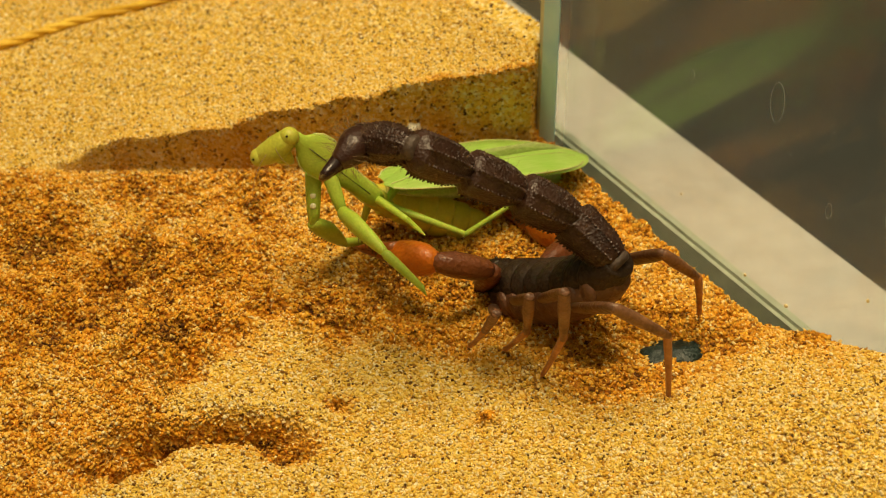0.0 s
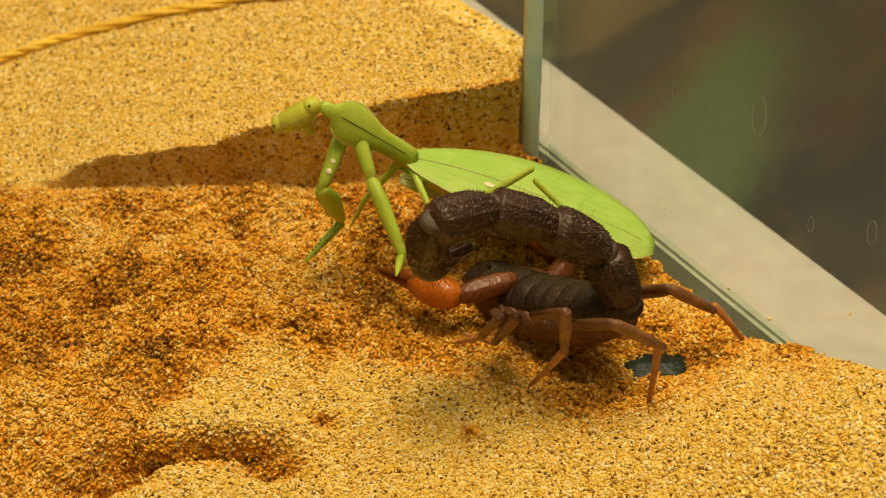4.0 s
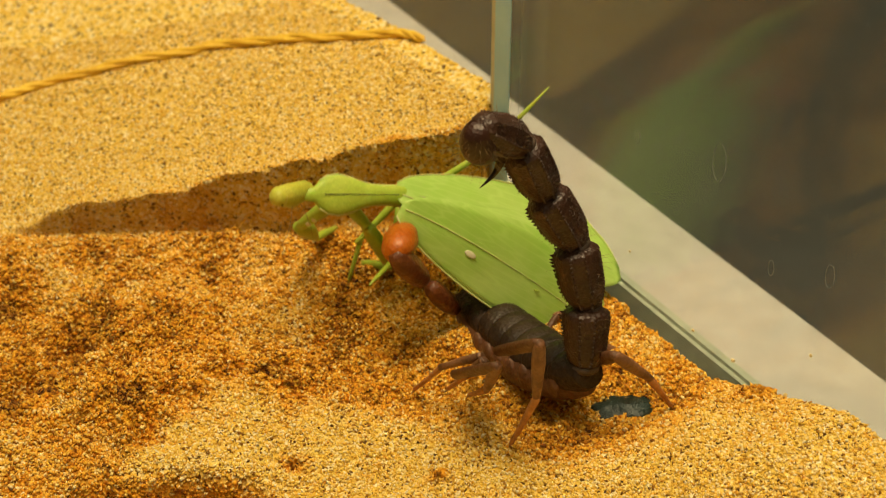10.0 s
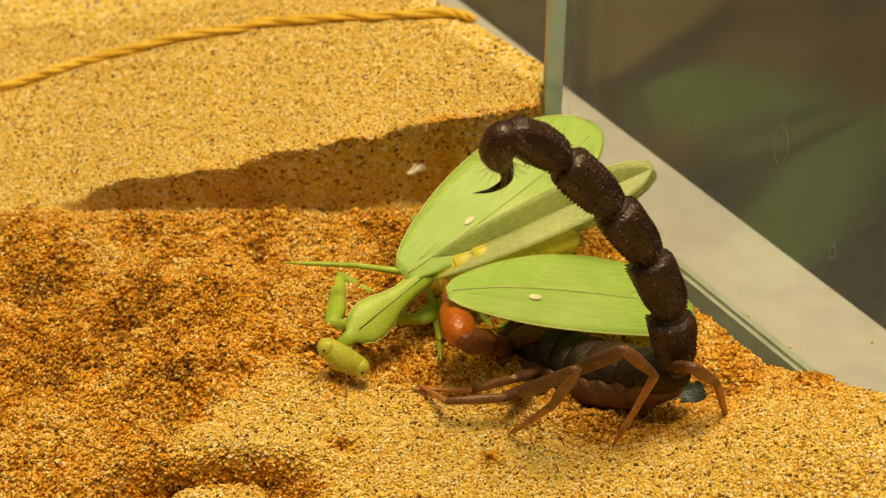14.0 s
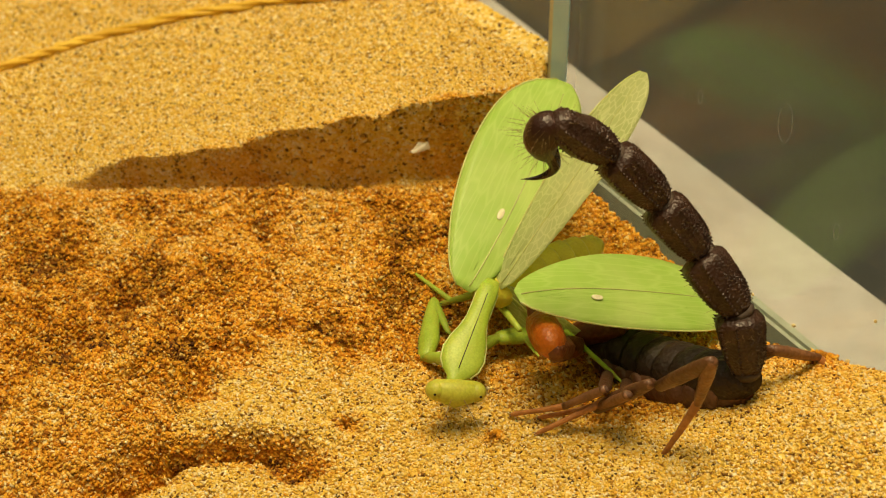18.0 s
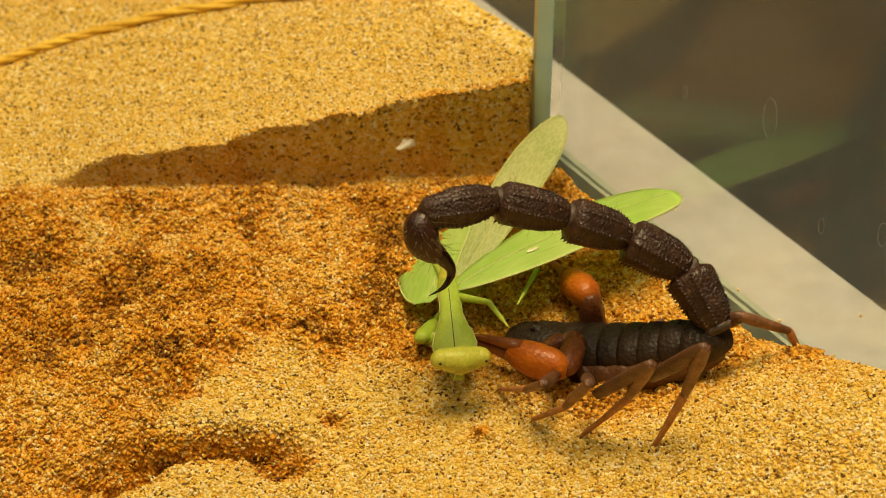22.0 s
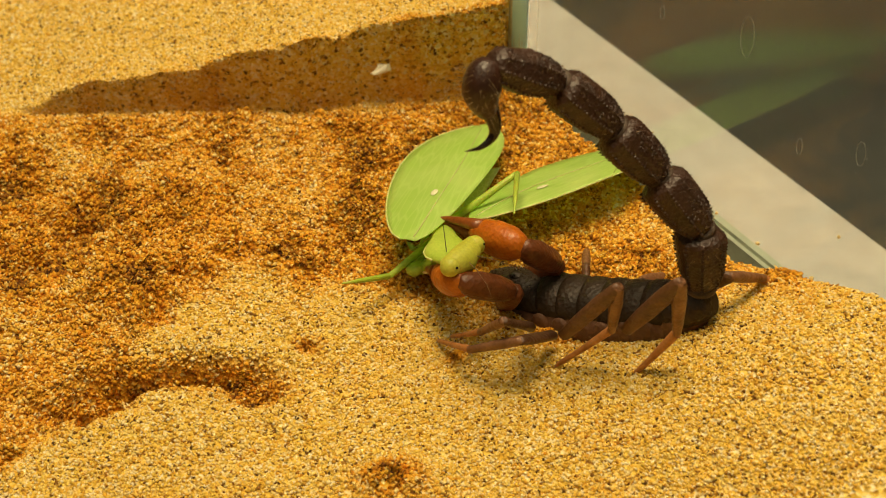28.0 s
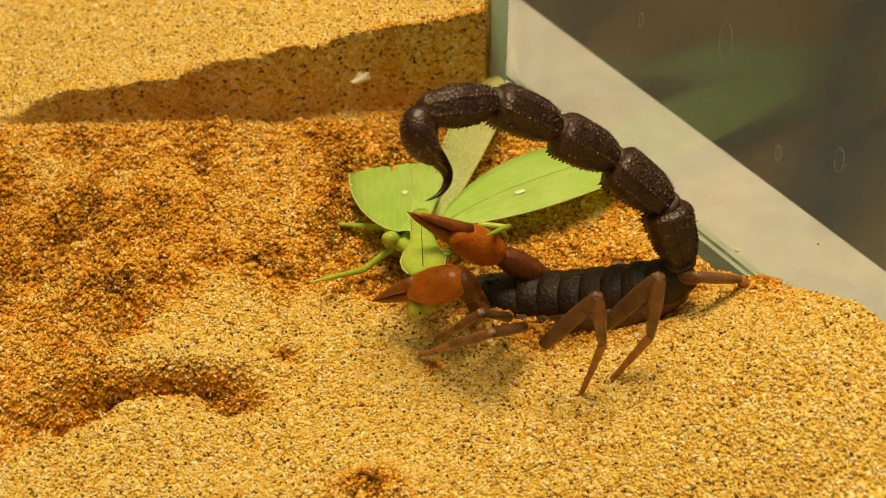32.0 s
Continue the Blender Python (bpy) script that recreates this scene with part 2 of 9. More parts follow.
def ground(x, y):
    """Height of the sand in mm."""
    damp_shade = np.clip(damp_shade_at(x, y) * 1.6, 0, 1)
    z = 0.35 * value_noise(x, y, 9, 1) + 0.18 * value_noise(x, y, 3.1, 2)
    lumps = 1.6 * np.abs(value_noise(x, y, 6.3, 15)) + 2.0 * np.abs(value_noise(x, y, 3.4, 12)) + 1.5 * np.abs(value_noise(x, y, 1.9, 13)) - 1.9
    z = z + damp_shade * (1.9 * value_noise(x, y, 11, 11) + 1.1 * value_noise(x, y, 4.9, 16) + lumps) * smooth01(90, -25, x) * smooth01(0, 5, step_y(x) - y)
    z = z + (0.16 + 0.3 * damp_shade) * value_noise(x, y, 0.95, 14)
    for bx, by, rx, ry, h in BUMPS:
        wx = x + 1.4 * value_noise(x, y, 5, 21)
        wy = y + 1.4 * value_noise(x, y, 5, 22)
        z = z + h * np.exp(-((wx - bx) / rx) ** 2 - ((wy - by) / ry) ** 2)
    s_ = (x - CORNER[0]) * ALONG[0] + (y - CORNER[1]) * ALONG[1]
    z = z + np.clip((s_ - 64) * 0.5, 0, 15) * smooth01(-26, 33, x * OUT[0] + y * OUT[1])
    s = step_y(x)
    far = np.clip((x + 76) / 94, 0, 1.04) * 19.4
    h = far + (np.interp(x, CREST[:, 0], CREST[:, 1]) * 1.025 - far) * np.exp(-np.clip(y - s, 0, 200) / 11)
    h = h + np.clip(h, 0, 1) * np.exp(-np.clip(y - s, 0, 90) / 5) * (0.30 * value_noise(x, y * 0 + 2, 3.1, 31) + 0.22 * value_noise(x, y * 0 + 2, 1.2, 36))
    edge = smooth01(0, 1, (y - s + 0.2 * value_noise(x, y, 1.7, 32)) / 1.3)
    back = 0.5 * value_noise(x, y, 15, 33) + 0.3 * value_noise(x, y, 5, 34) + 0.2 * value_noise(x, y, 1.6, 35)
    return z * (1 - edge) + edge * (h + back)


def axis(lo, a, b, hi, fine, coarse):
    return np.concatenate([np.arange(lo, a, coarse), np.arange(a, b, fine), np.arange(b, hi, coarse)])


def sand_bed():
    xs, ys = axis(-260, -112, 98, 190, 0.62, 5.0), np.concatenate([np.arange(-300, -82, 5.0), np.arange(-82, 19, 0.62), np.arange(19, 33, 0.24), np.arange(33, 100, 0.62), np.arange(100, 260, 5.0)])
    X, Y = np.meshgrid(xs, ys)
    Z = ground(X, Y)
    n = X * OUT[0] + Y * OUT[1]
    s = (X - CORNER[0]) * ALONG[0] + (Y - CORNER[1]) * ALONG[1]
    limit = np.where(s > -2.7, PANE_IN + 0.5, PANE_IN + PANE_T + 1.2)
    keep = (n < limit) & (n > -262) & (s > -218) & (s < 298)
    idx = np.arange(X.size).reshape(X.shape)
    quad = np.stack([idx[:-1, :-1], idx[:-1, 1:], idx[1:, 1:], idx[1:, :-1]], -1).reshape(-1, 4)
    ok = keep[:-1, :-1] & keep[:-1, 1:] & keep[1:, 1:] & keep[1:, :-1]
    quad = quad[ok.ravel()]
    used = np.unique(quad)
    remap = np.full(X.size, -1)
    remap[used] = np.arange(len(used))
    P = np.stack([X.ravel(), (Y - overhang(X, Y, Z)).ravel(), Z.ravel()], -1)[used] * MM
    me = mesh_from("sand_bed", P.tolist(), remap[quad].tolist(), SAND, True)
    d = me.attributes.new("damp_shade", "FLOAT", "POINT")
    d.data.foreach_set("value", damp_shade_at(X, Y).ravel()[used])
    ob = new("ground", me)
    tagged(ob, "uneven bed of yellow sand, damp and dug up in the middle", "sand", kind="structure")


def sand_grains(count=160000):
    rng = np.random.default_rng(5)
    x, y = rng.uniform(-108, 96, count * 2), rng.uniform(-80, 96, count * 2)
    n = x * OUT[0] + y * OUT[1]
    near = (n < PANE_IN - 0.3) & (rng.random(count * 2) < np.where(y > 45, 0.6, 1.0)) & (np.abs(x) < 80 + (y + 70) * 0.24)
    x, y = x[near][:count], y[near][:count]
    fx = rng.uniform(-74, 24, 9000)
    fy = step_y(fx) + rng.uniform(0, 1.3, 9000)
    fine = fx * OUT[0] + fy * OUT[1] < PANE_IN - 0.3
    x, y = np.concatenate([x, fx[fine]]), np.concatenate([y, fy[fine]])
    k = len(x)
    z = ground(x, y)
    on_face = smooth01(-0.2, 0.1, y - step_y(x)) * smooth01(1.6, 1.3, y - step_y(x))
    y = y - overhang(x, y, z)
    damp_shade = damp_shade_at(x, y)
    r = rng.uniform(0.19, 0.42, k) * (1 + 0.40 * np.clip(damp_shade * 1.5, 0, 1)) * (1 - 0.45 * on_face)
    base = np.array([[1, 0, 0], [-1, 0, 0], [0, 1, 0], [0, -1, 0], [0, 0, 1], [0, 0, -1]], float)
    tri = np.array([[0, 2, 4], [2, 1, 4], [1, 3, 4], [3, 0, 4], [2, 0, 5], [1, 2, 5], [3, 1, 5], [0, 3, 5]])
    v = base[None] * rng.uniform(0.6, 1.35, (k, 6, 1)) * r[:, None, None]
    v[:, :, 2] *= 0.8
    a = rng.uniform(0, 6.283, k)
    c, s = np.cos(a)[:, None], np.sin(a)[:, None]
    vx, vy = v[:, :, 0] * c - v[:, :, 1] * s, v[:, :, 0] * s + v[:, :, 1] * c
    tilt = rng.normal(0, 0.7, (k, 1))
    vz = v[:, :, 2] * np.cos(tilt) + vx * np.sin(tilt)
    P = np.stack([vx + x[:, None], vy + y[:, None], vz + z[:, None] + 0.17 * r[:, None]], -1).reshape(-1, 3) * MM
    F = (tri[None] + (np.arange(k) * 6)[:, None, None]).reshape(-1, 3)
    me = bpy.data.meshes.new("sand_grains")
    me.vertices.add(len(P))
    me.vertices.foreach_set("co", P.ravel())
    me.loops.add(F.size)
    me.loops.foreach_set("vertex_index", F.ravel().astype(np.int32))
    me.polygons.add(len(F))
    me.polygons.foreach_set("loop_start", np.arange(0, F.size, 3, dtype=np.int32))
    me.update(calc_edges=True)
    me.materials.append(GRAINS)
    d = me.attributes.new("damp_shade", "FLOAT", "POINT")
    d.data.foreach_set("value", np.repeat(np.clip(damp_shade + rng.normal(0, 0.14, k), 0, 1), 6))
    tagged(new("sand_grains", me), "loose coarse grains of yellow, orange and dark sand", "sand", kind="stuff")


def oriented(name, s0, s1, n0, n1, z0, z1, mat, bevel=0.0, parent=None, label=""):
    """A slab laid along the glass, in mm."""
    bm = box_bm(s0 * MM, s1 * MM, n0 * MM, n1 * MM, z0 * MM, z1 * MM, bevel * MM)
    turn = Matrix(((ALONG[0], OUT[0], 0), (ALONG[1], OUT[1], 0), (0, 0, 1))).to_4x4()
    o = CORNER - OUT * PANE_IN
    bmesh.ops.transform(bm, matrix=Matrix.Translation((o[0] * MM, o[1] * MM, 0)) @ turn, verts=bm.verts)
    bmesh.ops.recalc_face_normals(bm, faces=bm.faces)
    return part(name, bm, mat, parent, label, smooth=False)


def glass_tank():
    tank = tagged(new("glass_tank"), "open glass tank with sliding panes, half filled with sand", "tank")
    tank.location = (0, 0, -14 * MM)

    def pane(name, s0, s1, n0, n1, z0, z1, mat, bevel=0.0, label=""):
        ob = oriented(name, s0, s1, n0, n1, z0 + 14, z1 + 14, mat, bevel, tank, label)
        return ob
    for ob in (pane("front_pane", 2.9, 300, PANE_IN, PANE_IN + PANE_T, -13.6, 230, GLASS, 0.0, "clear sliding glass pane with a polished edge"),
               pane("rear_pane", -220, 300, PANE_IN + PANE_T + 0.6, PANE_IN + 2 * PANE_T + 0.6, -13.6, 230, GLASS, 0.0, "clear glass pane behind the sliding one"),
               pane("end_pane", -224, -220.4, -264, PANE_IN + 8.6, -13.6, 230, GLASS),
               pane("side_pane", -220, 300, -268, -264.4, -13.6, 230, GLASS),
               pane("near_pane", 300.4, 304, -264, PANE_IN + 8.6, -13.6, 230, GLASS)):
        ob.visible_shadow = False
    pane("polished_edge", -2.6, 2.8, PANE_IN + 0.1, PANE_IN + PANE_T - 0.1, -13.6, 230, GLASS_EDGE, 0.3, "blue-green ground glass edge")
    # added solid strip whose colour stands for the sand mirrored beside the edge
    pane("edge_reflection", -5.0, -2.7, PANE_IN + 0.9, PANE_IN + PANE_T - 0.2, -13.6, 230, EDGE_REFLECTION, 0.5, "pale yellowish strip, the sand's reflection at the glass edge as colour")
    pane("bottom_plate", -224, 304, -268, PANE_IN + 9, -18, -14, SILICONE)
    pane("silicone_bead", -220, 300, PANE_IN + 2 * PANE_T + 0.8, PANE_IN + 2 * PANE_T + 3.6, -13.9, -2.0, SILICONE, 0.8, "grey-green silicone bead")


def surroundings():
    oriented("white_board", -300, 380, -330, 80, -34, -18.4, WHITE_BOARD, 0.8)
    bpy.data.objects["white_board"].name = "white_board"
    tagged(bpy.data.objects["white_board"], "white painted board under the glass tank", "board")
    t = part("table", box_bm(-0.9, 0.9, -0.9, 0.9, -0.064, -0.034), DARK_TABLE, None, smooth=False)
    tagged(t, "dark table top under the tank and its board", "table")
    for sx in (-1, 1):
        for sy in (-1, 1):
            part("table_leg", box_bm(sx * 0.82 - 0.03, sx * 0.82 + 0.03, sy * 0.82 - 0.03, sy * 0.82 + 0.03, -0.72, -0.0645), DARK_TABLE, t, smooth=False)
    room = part("floor", box_bm(-1.6, 1.6, -1.6, 1.6, -0.77, -0.72), DARK_TABLE, None, smooth=False)
    tagged(room, "dark floor of the room", "floor", kind="structure")
    for name, b in (("wall_north", (-1.6, 1.6, 1.5, 1.6, -0.72, 1.4)), ("wall_south", (-1.6, 1.6, -1.6, -1.5, -0.72, 1.4)),
                    ("wall_east", (1.5, 1.6, -1.5, 1.5, -0.72, 1.4)), ("wall_west", (-1.6, -1.5, -1.5, 1.5, -0.72, 1.4))):
        tagged(part(name, box_bm(*b), DARK_WALL, None, smooth=False), "dark plain room wall", "wall", kind="structure")


sand_bed()
sand_grains()
glass_tank()
surroundings()

# ---- materials of the animals and small things ----
def cuticle(name, dark, light, scale, rough=0.35, relief=0.5, distance=0.00025, spec=0.5, sub=0.0, cells=1400):
    """Insect or scorpion shell: mottled, finely granulated, with a soft gloss."""
    m, n, l, b = material(name, rough)
    big = noise_tex(n, l, scale, 5, 0.62)
    r = ramp(n, l, big.outputs["Fac"], [(0.28, dark), (0.72, light)])
    v = n.new("ShaderNodeTexVoronoi")
    c = n.new("ShaderNodeTexCoord")
    l.new(c.outputs["Object"], v.inputs["Vector"])
    v.inputs["Scale"].default_value = cells
    fine = noise_tex(n, l, cells * 1.7, 2)
    add = n.new("ShaderNodeMath")
    add.operation = "MULTIPLY_ADD"
    l.new(fine.outputs["Fac"], add.inputs[0])
    add.inputs[1].default_value = 0.5
    l.new(v.outputs["Distance"], add.inputs[2])
    bump(n, l, b, add.outputs[0], relief, distance)
    l.new(mixed(n, l, 0.3, r.outputs[0], fine.outputs["Fac"], "OVERLAY"), b.inputs["Base Color"])
    b.inputs["Specular IOR Level"].default_value = spec
    if sub:
        b.inputs["Subsurface Weight"].default_value = sub
        b.inputs["Subsurface Radius"].default_value = (0.0015, 0.0006, 0.0002)
        b.inputs["Subsurface Scale"].default_value = 1.0
    return m


TAIL_SHELL = cuticle("tail_shell", (0.024, 0.009, 0.005), (0.066, 0.029, 0.016), 260, 0.36, 0.65, 0.00022, 0.5, cells=1900)
BULB = cuticle("bulb_shell", (0.022, 0.008, 0.005), (0.058, 0.022, 0.013), 240, 0.34, 0.45, 0.00018, cells=1900)
STING = cuticle("sting_shell", (0.010, 0.004, 0.003), (0.030, 0.010, 0.007), 300, 0.25, 0.15, 0.0001)
BACK_SHELL = cuticle("back_shell", (0.018, 0.0105, 0.006), (0.050, 0.029, 0.017), 240, 0.48, 0.6, 0.00025, 0.32)
BELLY = cuticle("belly_skin", (0.080, 0.032, 0.015), (0.19, 0.085, 0.042), 200, 0.5, 0.5)
CLAW = cuticle("claw_shell", (0.36, 0.072, 0.004), (0.58, 0.165, 0.009), 210, 0.32, 0.4, 0.00025, 0.45, 0.12)
FINGER = cuticle("finger_shell", (0.19, 0.046, 0.008), (0.34, 0.10, 0.016), 300, 0.32, 0.2)
ARM = cuticle("arm_shell", (0.085, 0.021, 0.006), (0.195, 0.058, 0.014), 260, 0.4, 0.5)
LEG_BROWN = cuticle("leg_shell", (0.135, 0.055, 0.024), (0.29, 0.135, 0.060), 300, 0.42, 0.4)
THIGH = cuticle("thigh_shell", (0.072, 0.027, 0.011), (0.165, 0.072, 0.031), 300, 0.45, 0.5)
LEG_TIP = cuticle("leg_tip_shell", (0.34, 0.12, 0.032), (0.56, 0.24, 0.070), 400, 0.45, 0.3)
BRISTLE = cuticle("bristle", (0.18, 0.11, 0.05), (0.38, 0.26, 0.12), 300, 0.5, 0.1)
JOINT_SKIN = cuticle("joint_skin", (0.04, 0.024, 0.016), (0.10, 0.066, 0.045), 500, 0.6, 0.4)
EYE_DARK = cuticle("eye", (0.004, 0.004, 0.006), (0.012, 0.012, 0.016), 400, 0.08, 0.0)
MANTIS_GREEN = cuticle("mantis_green", (0.30, 0.44, 0.030), (0.50, 0.62, 0.085), 130, 0.42, 0.25, 0.0001, 0.4, 0.2, 1800)
MANTIS_YELLOW = cuticle("mantis_yellow", (0.40, 0.43, 0.030), (0.62, 0.60, 0.085), 120, 0.45, 0.3, 0.0001, 0.4, 0.2, 1500)
ABDOMEN = cuticle("mantis_abdomen", (0.56, 0.50, 0.03), (0.78, 0.68, 0.07), 120, 0.42, 0.3, 0.0001, 0.4, 0.2, 1500)
MANTIS_PALE = cuticle("mantis_pale", (0.50, 0.56, 0.16), (0.68, 0.70, 0.30), 150, 0.45, 0.2, 0.0001, 0.4, 0.2)
WING_SPOT = cuticle("wing_spot", (0.70, 0.66, 0.40), (0.85, 0.82, 0.58), 200, 0.4, 0.2)
SPINE_DARK = cuticle("spine_dark", (0.03, 0.03, 0.02), (0.08, 0.07, 0.03), 200, 0.5, 0.2)


def wing_material(name, lo, hi, see=0.0, through_light=0.45):
    """A leaf-like wing: veined, glossy, and light shines through it."""
    m = bpy.data.materials.new(name)
    m.use_nodes = True
    n, l = m.node_tree.nodes, m.node_tree.links
    n.remove(n["Principled BSDF"])
    out = n["Material Output"]
    c = n.new("ShaderNodeTexCoord")
    mp = n.new("ShaderNodeMapping")
    mp.inputs["Scale"].default_value = (0.4, 1.0, 1.0) if see else (0.12, 1.0, 1.0)
    l.new(c.outputs["Object"], mp.inputs[0])
    v = n.new("ShaderNodeTexVoronoi")
    v.feature = "DISTANCE_TO_EDGE"
    v.inputs["Scale"].default_value = 1300 if see else 900
    l.new(mp.outputs[0], v.inputs["Vector"])
    big = noise_tex(n, l, 70, 4)
    r = ramp(n, l, big.outputs["Fac"], [(0.3, lo), (0.7, hi)])
    vein = ramp(n, l, v.outputs["Distance"], [(0.0, (1, 1, 1)), (0.12, (0, 0, 0))])
    dim = n.new("ShaderNodeMath")
    dim.operation = "MULTIPLY"
    dim.inputs[1].default_value = 0.6 if see else 0.4
    l.new(vein.outputs[0], dim.inputs[0])
    col = mixed(n, l, dim.outputs[0], r.outputs[0], tuple(min(1, x * (1.25 if see else 1.1) + 0.02) for x in hi))
    p = n.new("ShaderNodeBsdfPrincipled")
    p.inputs["Roughness"].default_value = 0.38
    p.inputs["Specular IOR Level"].default_value = 0.4
    l.new(col, p.inputs["Base Color"])
    bump(n, l, p, v.outputs["Distance"], 0.12, 0.0001)
    tr = n.new("ShaderNodeBsdfTranslucent")
    l.new(col, tr.inputs[0])
    a = n.new("ShaderNodeMixShader")
    a.inputs[0].default_value = through_light
    l.new(p.outputs[0], a.inputs[1])
    l.new(tr.outputs[0], a.inputs[2])
    last = a
    if see:
        cl = n.new("ShaderNodeBsdfTransparent")
        cl.inputs[0].default_value = (0.97, 0.97, 0.88, 1)
        s = n.new("ShaderNodeMixShader")
        s.inputs[0].default_value = see
        l.new(a.outputs[0], s.inputs[1])
        l.new(cl.outputs[0], s.inputs[2])
        last = s
    l.new(last.outputs[0], out.inputs[0])
    return m


WING_GREEN = wing_material("forewing", (0.54, 0.82, 0.14), (0.72, 0.90, 0.29), 0.0, 0.48)
WING_PALE = wing_material("hindwing", (0.58, 0.68, 0.26), (0.76, 0.82, 0.42), 0.25, 0.45)


# ---- shapes (millimetres in, metres out) ----
def tube_bm(path, radii, sides=14, keels=0, keel=0.0, flat_bottom=0.0, wobble=0.0, seed=0):
    """A closed tube along path [(x, y, z)], radii [(across, up)], optionally with lengthwise keels."""
    rng = random.Random(seed)
    bm = bmesh.new()
    rings = []
    k = len(path)
    for i, (p, r) in enumerate(zip(path, radii)):
        a, b = Vector(path[max(0, i - 1)]), Vector(path[min(k - 1, i + 1)])
        d = (b - a).normalized()
        side = Vector((0, 1, 0))
        if abs(d.y) > 0.9:
            side = Vector((1, 0, 0))
        up = d.cross(side).normalized()
        side = up.cross(d).normalized()
        ra, rb = r if isinstance(r, tuple) else (r, r)
        ring = []
        for j in range(sides):
            f = 2 * math.pi * j / sides
            g = 1 + keel * max(0, math.cos(keels * f)) ** 4 if keels else 1
            g *= 1 + wobble * rng.uniform(-1, 1)
            cy, cz = math.cos(f) * ra * g, math.sin(f) * rb * g
            if flat_bottom and cz < 0:
                cz *= 1 - flat_bottom
            ring.append(bm.verts.new((Vector(p) + side * cy + up * cz) * MM))
        rings.append(ring)
    for u, v in zip(rings, rings[1:]):
        for j in range(sides):
            bm.faces.new((u[j], u[(j + 1) % sides], v[(j + 1) % sides], v[j]))
    bm.faces.new(list(reversed(rings[0])))
    bm.faces.new(rings[-1])
    bmesh.ops.recalc_face_normals(bm, faces=bm.faces)
    return bm


def spline(points, radii, n=22):
    """The same path and radii, drawn more finely and smoothly."""
    def at(rows, u):
        k = min(int(u), len(rows) - 2)
        w = u - k
        a, b, c, d = (np.array(rows[max(0, min(len(rows) - 1, k + i))], float) for i in (-1, 0, 1, 2))
        return 0.5 * (2 * b + (c - a) * w + (2 * a - 5 * b + 4 * c - d) * w * w + (3 * b - a - 3 * c + d) * w ** 3)
    pairs = [r if isinstance(r, tuple) else (r, r) for r in radii]
    steps = [i / (n - 1) * (len(points) - 1) for i in range(n)]
    return [tuple(at(points, u)) for u in steps], [tuple(np.maximum(at(pairs, u), 0.02)) for u in steps]


def ellipsoid_bm(cx, cy, cz, rx, ry, rz, u=14, v=10):
    bm = bmesh.new()
    bmesh.ops.create_uvsphere(bm, u_segments=u, v_segments=v, radius=1)
    for w in bm.verts:
        w.co = Vector((cx + w.co.x * rx, cy + w.co.y * ry, cz + w.co.z * rz)) * MM
    return bm


def cone_at(bm, p, d, length, r, sides=4):
    """Adds a thin spike at p towards d to bm."""
    d = Vector(d).normalized()
    a = d.orthogonal().normalized()
    b = d.cross(a)
    tip = bm.verts.new((Vector(p) + d * length) * MM)
    ring = [bm.verts.new((Vector(p) + (a * math.cos(6.2832 * i / sides) + b * math.sin(6.2832 * i / sides)) * r) * MM) for i in range(sides)]
    for i in range(sides):
        bm.faces.new((ring[i], ring[(i + 1) % sides], tip))


RIG = {}


def lerp_list(stops, u):
    for (a, va), (b, vb) in zip(stops, stops[1:]):
        if u <= b:
            w = (u - a) / (b - a)
            return va + (vb - va) * w
    return stops[-1][1]


# ---- the scorpion ----
KEELS = [radians(90 + sgn * d) for d in (24, 66, 112, 148) for sgn in (-1, 1)]


def segment_bm(length, prof, seed):
    """A barrel with eight keels, deeper on its hollow side towards the sting."""
    rng = random.Random(seed)
    bm = bmesh.new()
    n, sides, rings = 27, 72, []
    for i in range(n):
        u = i / (n - 1)
        r0, deep = lerp_list(prof, u), min(1, max(0, (u - 0.15) / 0.7))
        ring = []
        for j in range(sides):
            f = 2 * math.pi * j / sides
            keel = sum(math.exp(-((math.remainder(f - k, 2 * math.pi)) / 0.085) ** 2) for k in KEELS)
            inner = max(0, -math.sin(f))
            r = r0 * (0.97 + 0.085 * keel * min(1, u * 6, (1 - u) * 9) + 0.15 * inner ** 1.5 * deep) * (1 + rng.uniform(-0.008, 0.008))
            ring.append(bm.verts.new(Vector((length * u * 1.03, math.cos(f) * r * 1.03, math.sin(f) * r)) * MM))
        rings.append(ring)
    for p, q in zip(rings, rings[1:]):
        for j in range(sides):
            bm.faces.new((p[j], p[(j + 1) % sides], q[(j + 1) % sides], q[j]))
    bm.faces.new(list(reversed(rings[0])))
    bm.faces.new(rings[-1])
    bmesh.ops.recalc_face_normals(bm, faces=bm.faces)
    return bm


